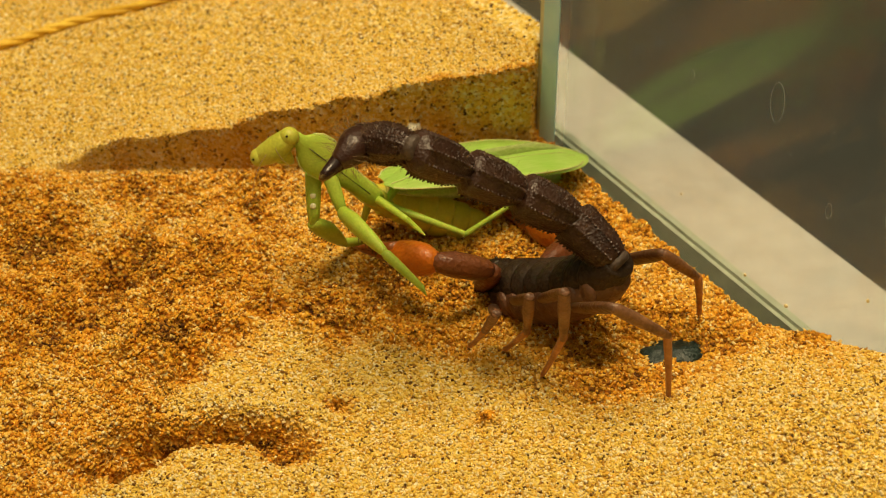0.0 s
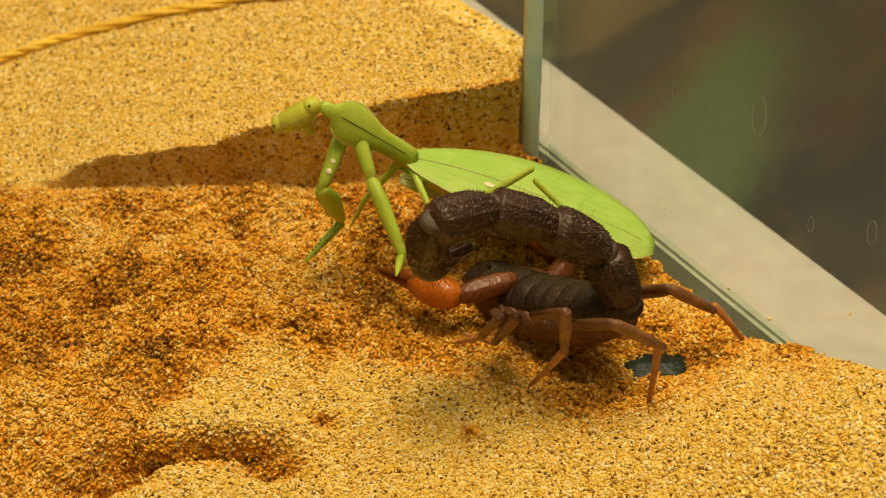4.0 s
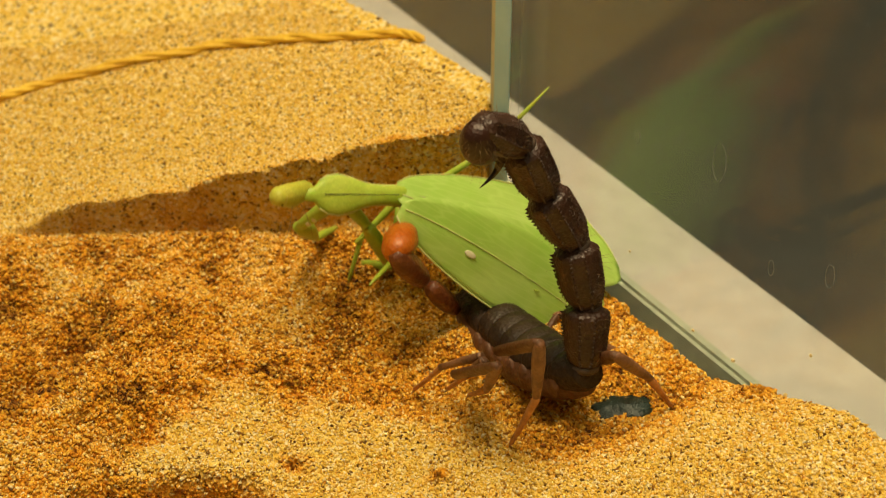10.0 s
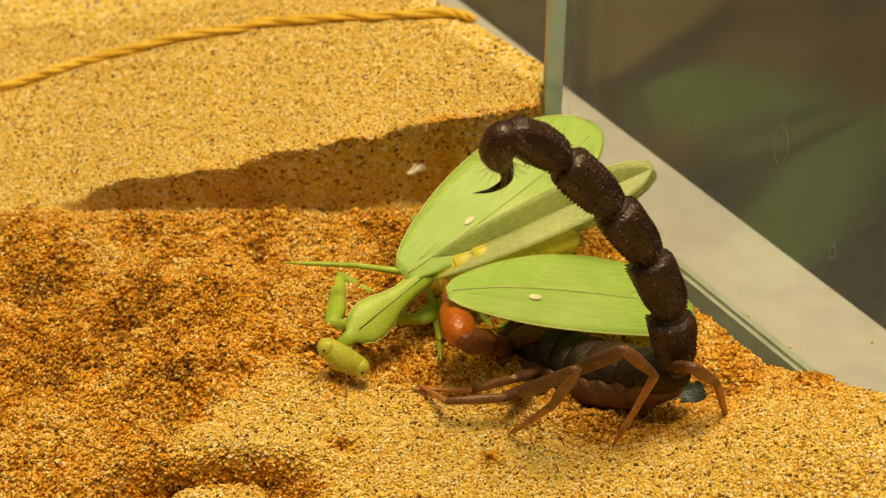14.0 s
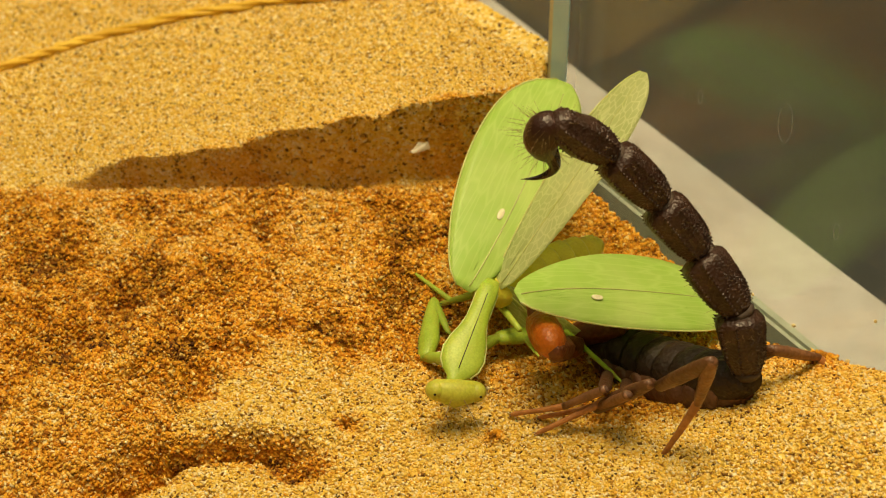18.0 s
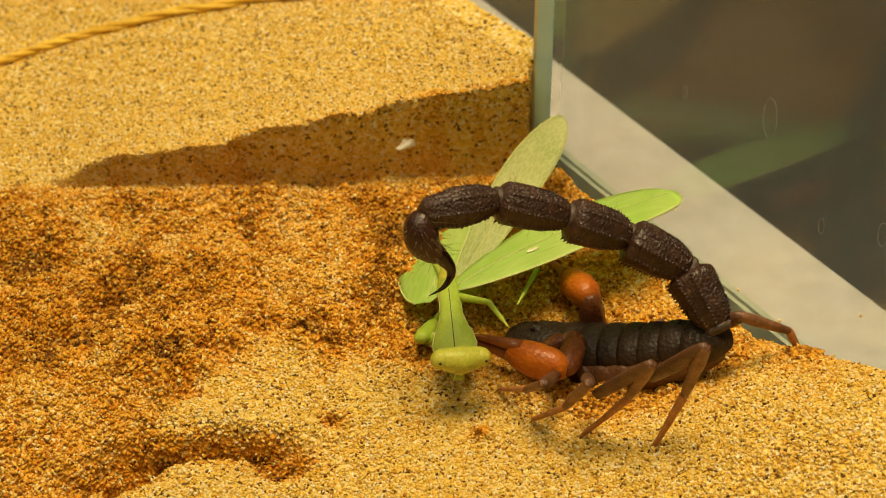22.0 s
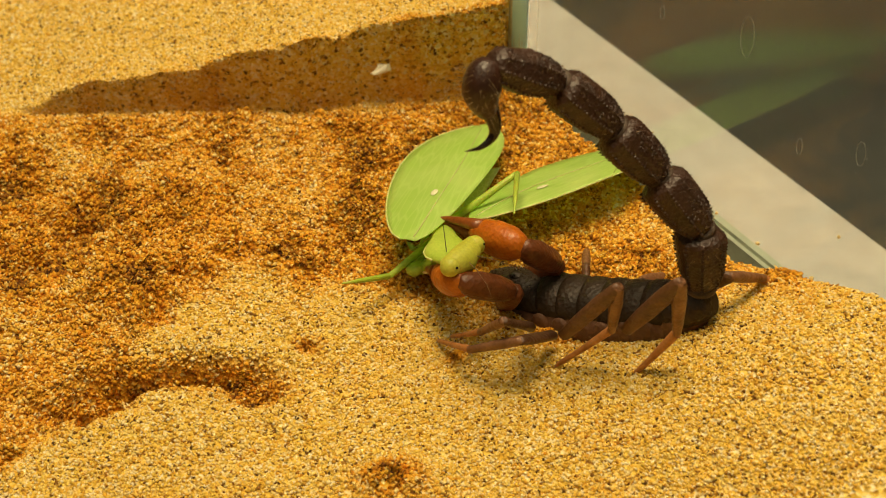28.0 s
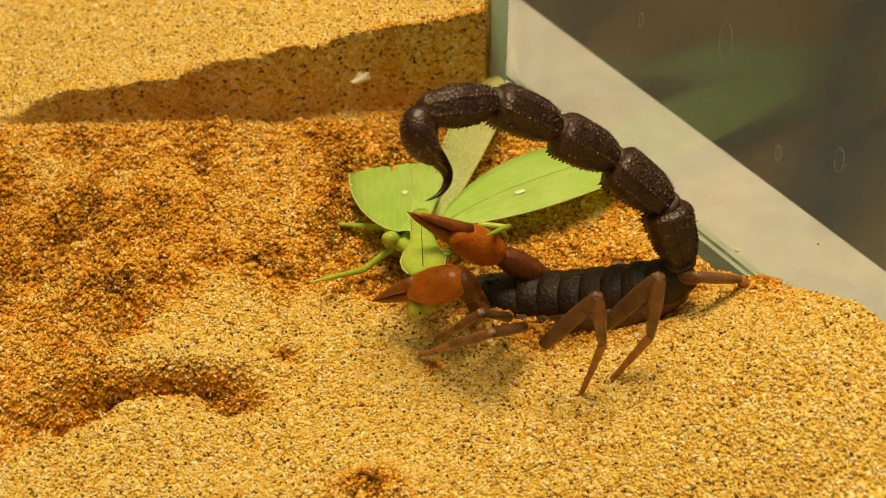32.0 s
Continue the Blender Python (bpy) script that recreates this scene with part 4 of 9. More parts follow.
def straw():
    root = tagged(new("straw"), "twisted golden strand of dry straw lying on the sand", "straw")
    pts = [(-110, 57), (-90.7, 69.3), (-82.7, 74.5), (-74.5, 79.3), (-56.0, 80.4), (-37.7, 80.9), (-19.3, 76.0), (0.9, 69.5), (6.1, 65.0)]
    path = []
    for i in range(64):
        u = i / 63 * (len(pts) - 1.001)
        k = int(u)
        w = u - k
        path.append((pts[k][0] * (1 - w) + pts[k + 1][0] * w, pts[k][1] * (1 - w) + pts[k + 1][1] * w))
    for s in range(3):
        line = []
        for i, (x, y) in enumerate(path):
            f = i * 0.62 + s * 2.094
            line.append((x, y + 0.5 * math.cos(f), rest_z(x, y) + 1.0 + 0.5 * math.sin(f)))
        part("strand", tube_bm(line, [0.58] * 62 + [0.4, 0.15], 8), TWIG, root)


SHELL_AT = (-5.7, 25.4, 8.6)


def shell_flake():
    rng = random.Random(4)
    x, y = SHELL_AT[:2]
    bm = bmesh.new()
    bmesh.ops.create_icosphere(bm, subdivisions=2, radius=1)
    for v in bm.verts:
        q = v.co.copy()
        v.co = Vector((q.x * 2.2, q.y * (0.95 + 0.55 * q.x) + 0.35 * q.x * q.x, q.z * 0.55)) * (1 + 0.5 * noise.noise(q * 1.7) + 0.25 * noise.noise(q * 4))
    bmesh.ops.rotate(bm, cent=(0, 0, 0), matrix=Euler((0.9, -0.3, 0.55)).to_matrix(), verts=bm.verts)
    for v in bm.verts:
        v.co = (v.co + Vector(SHELL_AT)) * MM
    tagged(part("shell_flake", bm, SHELL_BIT, None, smooth=False), "cream-coloured flake of shell stuck in the sand", "shell")


def pebble():
    rng = random.Random(8)
    x, y = 38.9, -25.5
    bm = bmesh.new()
    bmesh.ops.create_icosphere(bm, subdivisions=3, radius=1)
    for v in bm.verts:
        q = v.co.copy()
        v.co = Vector((q.x * 6.2, q.y * 3.6, q.z * 1.9)) * (1 + 0.36 * noise.noise(q * 1.9) + 0.22 * noise.noise(q * 5) + 0.1 * noise.noise(q * 11))
    for v in bm.verts:
        v.co = (v.co + Vector((x, y, rest_z(x, y) + 0.1))) * MM
    tagged(part("pebble", bm, DARK_STONE, None), "dark green glossy stone half buried in sand", "stone")


def crumbs():
    """Sand crumbs stuck on the glass."""
    rng = random.Random(31)
    for s, z in ((40.6, 12.6), (58.4, 6.9), (68.6, 7.4), (81.1, 8.9), (70.5, 3.0), (85.0, 20.0)):
        bm = bmesh.new()
        bmesh.ops.create_icosphere(bm, subdivisions=1, radius=1)
        px, py = plan(s, PANE_IN - 0.25)
        r = rng.uniform(0.28, 0.5)
        for v in bm.verts:
            v.co = (Vector((v.co.x, v.co.y * 0.7, v.co.z)) * r * rng.uniform(0.6, 1.2) + Vector((px, py, z))) * MM
        tagged(part("sand_crumb", bm, GRAINS, None, smooth=False), "dark sand crumb stuck on the glass", "crumb", "sand crumbs on the glass")


def water_marks():
    """Dried drops and dust on the glass."""
    for s, z, r in ((60, 42, 2.2), (86, 36, 1.3), (20, 58, 1.6), (74, 30, 0.9), (40, 36, 0.8)):
        line = []
        for i in range(25):
            f = 6.2832 * i / 24
            px, py = plan(s + r * 0.7 * math.cos(f), PANE_IN - 0.06)
            line.append((px, py, z + r * 1.6 * math.sin(f)))
        tagged(part("water_mark", tube_bm(line, [0.025 + 0.02 * math.sin(i) ** 2 for i in range(25)], 4), WATER_MARK), "faint dried drop ring on the glass", "water mark", "dried drops on the glass")
    rng = random.Random(91)
    bm = bmesh.new()
    for i in range(160):
        px, py = plan(rng.uniform(-30, 110), PANE_IN - 0.05)
        z = rng.uniform(14, 90)
        r = rng.uniform(0.04, 0.13)
        cone_at(bm, (px, py, z), (-OUT[0], -OUT[1], rng.uniform(-1, 1)), r, r * 0.8, 5)
    tagged(part("dust_specks", bm, WATER_MARK, None, smooth=False), "pale dust specks on the glass", "dust", kind="stuff")


WATER_MARK = two_tone("dried_drop", [(0.3, (0.30, 0.31, 0.28)), (0.7, (0.48, 0.48, 0.43))], 200, 0.6, 0.1)
scorpion()
mantis()
water_marks()
straw()
shell_flake()
pebble()
crumbs()


# ---- motion of the two animals ----
def glide(ob, rows):
    """Keys in millimetres and degrees."""
    walk(ob, [(t, pose(x * MM, y * MM, z * MM, a, b, c)) for t, x, y, z, a, b, c in rows])


def motions():
    glide(RIG['scorpion'], [(0,28.6,-29.1,15.2,0,28,132), (1,26.5,-31.5,15.2,0,29,127), (2,27.2,-27.2,15.2,0,29,126), (3,29.9,-32.3,15.3,0,23,129), (5.5,33.7,-30.8,6.3,0,12,133), (6,34.1,-32.5,6.3,0,12,133), (7,38.9,-32.6,6.2,-1,7,134), (8,37.7,-34.1,6.2,-1,2,127), (8.5,35.3,-32.7,6.2,0,11,131), (9,33.1,-31.3,6.3,-1,3,123), (9.5,32.3,-31.1,6.5,0,12,130), (10,31.2,-30.9,6.4,-1,7,120), (10.5,31.6,-29.5,6.4,0,12,126), (11,31.9,-27.9,6.4,-0,12,123), (12,33.1,-29.5,6.4,0,13,122), (13,34.9,-37.8,6.2,0,12,132), (13.5,35.7,-35.8,6.2,0,12,134), (14,36.6,-34.5,6.2,0,12,137), (14.5,34.0,-39.2,6.1,0,11,131), (15,31.6,-43.6,6.1,0,11,125), (17.5,43.7,-41.6,6.1,0,12,131), (18,46.2,-40.9,6.2,0,12,132), (19,42.9,-42.4,6.1,0,11,131), (19.5,40.0,-31.2,6.2,0,12,135), (20,35.5,-30.0,6.2,0,12,131), (20.5,40.4,-29.6,6.3,0,13,141), (21,45.4,-29.0,6.3,0,14,154), (22,45.7,-32.1,6.3,0,13,157), (23,45.7,-34.4,6.2,0,13,158), (24,45.5,-34.3,6.2,0,13,158), (25,44.8,-31.6,6.1,0,13,158), (25.5,42.1,-33.2,6.0,0,13,159), (27,44.5,-38.5,6.1,0,13,155), (27.5,45.2,-40.0,6.1,0,13,154), (28,45.4,-41.8,6.1,-0,9,154), (29,45.6,-43.9,6.1,0,8,153), (30,46.2,-44.9,6.0,0,7,154), (31,45.7,-37.0,6.1,0,13,157), (31.5,46.2,-35.6,6.1,0,13,160), (32,46.6,-33.9,6.1,0,13,163)])
    glide(RIG['tail1'], [(0,-0.0,-0.0,4.2,83,-58,23), (1,0.0,-0.0,4.2,98,-61,29), (2,0.0,0.0,4.2,65,-50,41), (3,0.0,0.0,4.2,72,-58,19), (3.5,-0.0,-0.0,4.2,26,-63,16), (4,0.0,-0.0,4.2,-31,-76,70), (4.5,0.0,-0.0,4.2,-75,-78,114), (5.5,0.0,0.0,4.7,-129,-71,168), (6,0.0,0.0,4.8,-144,-65,-176), (6.5,0.2,0.0,4.8,174,-68,-140), (7,0.3,0.0,4.8,112,-49,-89), (7.5,0.5,0.0,4.8,131,-74,-98), (8,0.7,0.0,4.7,118,-86,-50), (9,0.7,0.1,4.8,-139,-88,-143), (10,0.5,0.0,4.9,149,-75,-54), (10.5,-0.0,0.0,4.9,136,-68,-40), (11,0.1,0.0,4.9,116,-61,-20), (12,0.0,0.0,4.9,-21,-86,96), (13,0.0,0.0,4.9,-103,-82,149), (14,0.0,-0.0,4.9,-96,-83,146), (15,-0.0,-0.0,4.9,-131,-89,-176), (18,0.0,0.0,5.0,88,-84,-35), (19,-0.0,-0.0,5.0,-178,-85,-130), (19.5,0.0,-0.0,5.0,-123,-87,169), (20,0.0,0.0,5.0,133,-81,-74), (20.5,0.0,-0.0,5.4,58,-76,7), (21,0.0,-0.0,5.8,77,-47,-18), (22,-0.0,0.0,5.8,88,-52,-38), (22.5,0.0,0.0,5.8,68,-69,-21), (23,0.0,0.0,5.8,32,-77,10), (24,0.0,0.0,5.8,32,-77,12), (25,0.0,0.0,5.8,-3,-73,37), (25.5,0.0,0.0,6.0,24,-75,8), (27,0.0,0.0,6.5,139,-89,-101), (27.5,0.0,0.0,6.5,178,-85,-139), (28,0.4,0.0,6.5,161,-85,-119), (29,0.6,-0.0,6.5,144,-86,-103), (30,0.7,-0.0,6.5,132,-75,-91), (31,-0.0,-0.0,6.5,177,-84,-133), (32,0.0,-0.0,6.5,93,-82,-48)])
    glide(RIG['tail2'], [(0,3.7,2.1,12.1,32,-47,74), (0.5,3.3,2.3,12.3,62,-49,54), (1,2.8,2.3,12.5,92,-49,44), (2,3.6,4.2,11.5,62,-43,48), (2.5,3.9,3.1,12.0,62,-40,44), (3,4.1,1.8,12.4,54,-39,47), (3.5,3.5,1.3,13.2,-30,-43,75), (4,0.3,2.5,14.2,-35,-45,74), (4.5,-1.2,2.1,14.4,-35,-48,71), (5.5,-3.2,0.7,14.4,-28,-53,61), (6,-4.4,-0.3,14.0,-25,-55,58), (6.5,-2.8,-2.5,14.2,-16,-57,52), (7,0.4,-6.7,12.5,-1,-58,42), (7.5,0.1,-2.7,14.6,-25,-68,58), (8,1.2,-0.5,15.0,0,-78,66), (9,0.4,-0.2,15.0,55,-78,33), (10,2.1,-2.0,14.7,82,-81,16), (10.5,2.9,-2.4,14.3,36,-78,57), (11,4.8,-1.7,13.8,58,-66,38), (11.5,2.2,-0.4,14.8,32,-69,57), (12,-0.1,0.8,15.1,28,-69,56), (13,-1.2,0.7,15.0,17,-79,36), (14,-1.0,0.7,15.0,14,-77,43), (15,-0.1,-0.0,15.1,34,-65,31), (18,0.9,-0.6,15.1,46,-59,21), (19,-0.6,-0.7,15.1,34,-58,30), (19.5,-0.5,0.1,15.2,63,-46,7), (20,0.5,-1.6,15.1,71,-51,6), (20.5,2.5,0.3,15.3,51,-49,25), (21,6.6,-2.1,13.3,65,-32,6), (21.5,5.8,-3.0,13.6,66,-32,3), (22,4.9,-3.8,13.9,48,-40,14), (22.5,3.5,-1.3,15.3,30,-45,24), (23,2.2,0.4,15.7,20,-48,27), (24,2.3,0.5,15.7,33,-44,20), (25,2.4,1.8,15.6,19,-51,21), (25.5,2.6,0.4,15.8,34,-45,8), (27,0.0,-0.1,16.7,36,-56,14), (27.5,-0.7,-0.6,16.7,38,-58,14), (28,-0.0,-0.7,16.6,40,-61,14), (29,0.4,-0.7,16.6,41,-53,14), (30,0.7,-2.7,16.3,59,-41,3), (31,-0.7,-0.8,16.6,76,-39,-7), (31.5,0.1,-0.8,16.7,62,-48,1), (32,0.9,-1.0,16.6,55,-52,3)])
    glide(RIG['tail3'], [(0,5.5,9.2,19.9,24,-43,81), (0.5,7.2,8.0,20.3,31,-45,88), (1,7.8,7.2,20.6,63,-50,80), (1.5,8.4,8.5,19.7,38,-43,87), (2,8.9,10.0,18.8,38,-36,87), (2.5,9.7,8.8,18.8,44,-35,79), (3,9.7,7.8,19.1,45,-33,66), (3.5,5.6,9.1,20.5,-25,-33,67), (4,2.3,9.8,21.9,-29,-32,66), (4.5,1.1,9.1,22.6,-28,-31,65), (5,0.4,8.0,23.1,-26,-31,62), (6,-1.0,5.1,23.2,-22,-29,58), (6.5,0.9,2.3,23.7,-19,-35,60), (7,4.7,-2.7,22.0,-10,-41,57), (7.5,2.3,0.7,25.0,-21,-54,58), (8,2.1,1.5,26.0,25,-63,39), (9,2.2,1.0,25.9,38,-67,49), (10,3.7,-1.6,25.8,31,-66,69), (10.5,4.2,-0.4,25.3,19,-63,75), (11,8.3,1.1,24.1,24,-58,75), (11.5,4.4,3.1,25.3,15,-60,76), (12,2.2,4.1,25.5,11,-62,74), (13,0.5,1.9,26.0,-12,-55,64), (14,0.8,2.4,26.0,-12,-64,68), (15,3.9,2.5,25.3,7,-62,57), (18,6.2,1.4,24.8,13,-61,53), (19,4.5,2.2,24.7,10,-53,53), (19.5,7.2,1.0,23.3,26,-51,48), (20,7.4,-0.9,23.8,32,-52,52), (20.5,9.1,3.4,23.8,27,-42,56), (21,16.1,-1.1,19.2,53,-27,29), (21.5,15.3,-2.5,19.6,43,-34,37), (22,13.2,-1.8,21.1,29,-38,37), (22.5,10.6,1.9,23.3,20,-39,36), (23,8.9,3.8,24.1,14,-40,35), (24,9.8,3.3,23.5,19,-40,37), (25,9.0,4.3,24.2,14,-44,27), (25.5,10.5,1.6,23.7,23,-49,22), (26.5,7.4,1.8,25.4,22,-54,28), (27,6.1,1.4,26.0,20,-57,31), (27.5,5.0,0.8,26.2,21,-59,32), (28,5.4,0.6,26.4,26,-58,28), (29,6.9,0.9,25.6,21,-50,35), (29.5,8.0,-0.3,24.8,28,-49,31), (30,9.2,-2.1,23.5,36,-50,27), (30.5,8.5,-1.7,23.8,37,-49,32), (31,7.9,-1.9,23.7,40,-50,34), (31.5,7.6,-0.7,24.9,35,-49,32), (32,7.8,-0.7,25.4,34,-48,28)])
    glide(RIG['tail4'], [(0,6.4,17.0,27.0,18,-39,98), (0.5,7.2,15.5,27.8,26,-40,101), (1,8.8,13.8,28.7,47,-41,104), (1.5,8.7,16.3,26.9,32,-36,103), (2,9.1,18.4,24.9,35,-31,102), (2.5,11.2,17.3,24.9,37,-20,98), (3,13.2,16.0,24.9,37,-8,90), (3.5,8.9,17.3,26.2,-4,-11,91), (4,5.8,18.1,27.7,-10,-14,91), (4.5,4.9,17.4,28.4,-13,-17,89), (5,4.7,16.3,28.7,-14,-18,86), (6,4.0,13.3,28.6,-17,-21,82), (6.5,5.5,10.1,30.0,-14,-20,79), (7,9.2,4.3,29.2,-8,-17,74), (7.5,5.7,6.3,34.0,-18,-38,78), (8,6.0,4.7,35.8,14,-54,63), (8.5,0.6,4.3,36.4,1,-58,81), (9,4.9,4.1,36.1,17,-59,87), (10,5.4,2.6,35.7,8,-66,109), (10.5,5.5,4.4,35.1,3,-59,106), (11,9.8,6.8,33.3,12,-53,100), (11.5,5.8,8.4,34.8,5,-55,101), (12,3.6,9.1,35.2,1,-57,100), (13,3.2,7.6,35.0,-12,-58,63), (14,2.5,6.8,35.9,-5,-55,57), (14.5,4.4,6.9,35.6,-7,-56,70), (15,6.8,6.9,35.0,-5,-56,80), (17.5,8.9,5.9,34.5,4,-56,68), (18,9.4,5.6,34.4,7,-56,64), (19,8.4,7.5,33.5,6,-54,62), (19.5,11.8,6.2,31.8,16,-49,70), (20,11.6,4.5,32.5,22,-50,71), (20.5,13.6,10.2,31.2,22,-38,67), (21,24.7,3.7,24.1,47,-25,47), (21.5,22.6,3.0,25.7,41,-28,39), (22,20.2,3.4,27.9,30,-31,31), (22.5,17.5,7.0,30.2,20,-34,32), (23,15.9,8.6,31.1,15,-36,31), (24,16.5,8.4,30.6,18,-34,34), (25,16.0,7.9,31.9,13,-32,24), (25.5,17.2,4.3,32.0,18,-36,30), (26,15.0,4.8,33.3,17,-43,36), (27,11.3,4.5,35.1,16,-55,39), (27.5,9.9,3.8,35.6,18,-61,37), (28,10.4,3.4,35.7,21,-52,36), (29,12.7,5.0,34.1,21,-51,35), (29.5,14.1,3.4,33.2,27,-48,33), (30,15.5,1.1,31.9,34,-46,31), (30.5,14.6,2.0,32.2,33,-49,39), (31,13.8,2.1,32.1,33,-50,46), (31.5,13.7,3.1,33.2,30,-48,42), (32,14.3,2.8,33.6,29,-46,37)])
    glide(RIG['tail5'], [(0,4.8,25.8,34.2,-27,-12,7), (0.5,5.3,24.1,35.1,-25,-12,7), (0.75,5.9,23.1,35.6,18,-32,57), (1,6.6,22.1,36.1,39,-28,114), (1.5,6.3,25.2,33.6,27,-15,117), (2,6.8,28.1,30.8,29,-2,119), (2.5,9.6,27.9,28.9,40,4,131), (3,12.8,27.2,26.6,50,11,142), (3.25,10.6,27.9,27.5,20,64,104), (3.5,8.5,28.6,28.6,-68,48,-17), (4,5.6,29.3,30.6,-68,49,-14), (4.5,5.1,28.6,31.6,-66,51,-11), (5,5.4,27.4,32.4,-62,52,-8), (5.5,6.1,25.8,32.8,-58,54,-4), (6,5.5,24.2,32.9,-54,53,-0), (6.5,7.7,21.0,34.0,-50,52,-8), (7,12.4,15.1,32.7,-40,50,-15), (7.5,7.7,15.3,41.2,-26,31,-10), (7.75,8.5,13.1,43.2,-10,-3,40), (8,9.2,10.9,45.3,13,-35,92), (8.5,1.5,10.4,46.4,2,-34,101), (9,5.3,10.2,46.2,11,-36,111), (10,3.8,7.1,46.6,4,-38,112), (10.5,3.8,10.2,45.2,2,-34,106), (11,8.5,13.7,42.9,8,-32,104), (11.5,4.6,15.0,44.5,4,-33,107), (12,2.5,15.4,45.1,2,-34,109), (12.5,4.1,14.6,45.2,-3,-40,94), (13,6.1,13.2,45.0,-7,-45,75), (13.5,6.1,13.1,45.3,-5,-45,80), (14,6.2,12.5,45.6,-4,-45,84), (14.5,6.6,13.1,45.3,-4,-45,85), (15,7.9,13.3,44.8,-4,-46,84), (17.5,11.4,12.1,44.3,4,-44,79), (18,12.3,11.6,44.1,6,-44,77), (18.5,11.8,12.8,43.7,6,-44,79), (19,11.7,13.5,43.1,6,-44,79), (19.5,14.5,13.5,40.7,14,-34,84), (20,14.0,11.7,41.5,17,-34,90), (20.5,17.2,18.7,38.5,21,-25,78), (21,32.0,11.5,29.0,43,-14,52), (21.5,30.7,9.6,31.3,36,-13,49), (22,28.8,8.6,34.0,27,-13,46), (22.5,25.9,12.1,36.8,20,-16,49), (23,24.1,13.5,38.0,17,-17,50), (23.5,24.2,13.9,37.7,18,-17,51), (24,24.6,13.8,37.3,19,-17,51), (25,25.1,12.1,38.1,20,-18,54), (25.5,25.4,9.1,38.9,20,-15,54), (26,22.0,9.8,41.4,16,-20,57), (26.5,19.1,9.6,43.3,13,-25,59), (27,16.5,8.8,44.8,11,-30,60), (27.5,14.5,7.3,45.9,10,-34,60), (28,16.3,7.5,45.1,15,-37,54), (29,18.8,9.1,43.2,16,-30,53), (29.5,20.6,7.5,42.1,20,-30,52), (30,22.6,5.3,40.4,26,-29,50), (30.5,20.7,6.9,41.0,24,-29,54), (31,19.1,7.5,41.2,24,-28,57), (31.5,19.6,8.4,42.0,22,-25,53), (32,20.9,7.8,42.0,21,-21,48)])
    glide(RIG['telson'], [(0,16.8,26.8,36.4,110,4,128), (0.5,17.3,25.2,37.7,53,16,141), (1,1.8,32.0,41.8,-5,25,156), (1.25,1.1,33.9,39.2,22,62,-141), (1.5,0.4,35.8,36.8,89,46,-41), (2,0.5,38.7,31.3,15,46,-50), (2.5,1.2,37.1,28.2,-12,34,-56), (3,3.2,34.7,24.7,-40,22,-64), (3.5,16.6,26.1,19.5,47,26,-65), (4,13.5,27.2,21.2,49,30,-66), (4.5,13.0,27.0,22.0,50,34,-67), (5,13.1,26.2,22.5,51,38,-68), (6,13.0,24.2,22.8,52,44,-70), (6.5,15.3,20.0,24.1,64,51,-66), (7,20.3,13.0,23.1,86,58,-62), (7.5,18.3,13.5,34.7,105,67,-69), (8,8.8,21.0,52.5,14,72,-78), (8.5,-0.5,20.6,53.5,34,69,-55), (9,1.7,19.8,53.7,10,75,-62), (10,0.0,16.3,54.3,64,72,-18), (10.5,0.9,20.2,52.3,82,60,-16), (11,6.0,24.0,49.6,91,55,-11), (11.5,1.5,25.1,51.4,90,56,-9), (12,-1.0,25.3,52.2,89,59,-6), (12.5,3.3,24.2,53.4,110,60,1), (13,8.5,21.7,54.0,134,59,9), (13.5,7.7,21.9,54.1,134,58,14), (14,7.1,21.4,54.4,136,55,20), (14.5,7.4,22.0,54.3,133,52,14), (15,8.8,22.0,53.8,133,49,11), (17,12.2,21.3,53.3,133,53,12), (18,14.3,20.4,52.9,135,56,13), (18.5,13.6,21.6,52.5,138,56,19), (19,13.4,22.4,51.8,141,56,24), (19.5,15.6,23.9,47.7,105,66,-6), (20,14.0,22.2,48.5,94,75,-6), (20.5,19.6,29.9,43.9,133,86,30), (21,39.5,21.2,32.0,-114,58,122), (21.5,38.7,18.8,34.2,-121,63,111), (22,37.3,17.5,36.8,-138,72,90), (22.5,33.9,21.3,40.1,-150,76,80), (23,31.9,22.7,41.7,-159,77,72), (23.5,31.9,23.2,41.4,-155,76,77), (24,32.2,23.1,41.0,-149,74,83), (25,32.2,21.7,42.0,180,80,53), (25.5,32.7,18.9,42.1,75,84,-53), (26,28.5,19.7,45.7,116,80,-10), (26.5,24.9,19.4,48.6,135,74,10), (27,21.9,18.3,51.1,148,68,24), (27.5,19.7,16.4,52.9,161,61,37), (28,22.2,15.8,52.6,-174,60,62), (29,25.3,17.9,49.5,-170,68,65), (29.5,27.4,16.2,48.3,-160,69,75), (30,29.6,13.7,46.6,-149,67,86), (30.5,27.1,15.8,47.2,-154,62,85), (31,25.2,16.7,47.1,-154,54,86), (31.5,26.4,17.5,47.3,-150,57,87), (32,28.8,16.5,46.6,-140,58,91)])
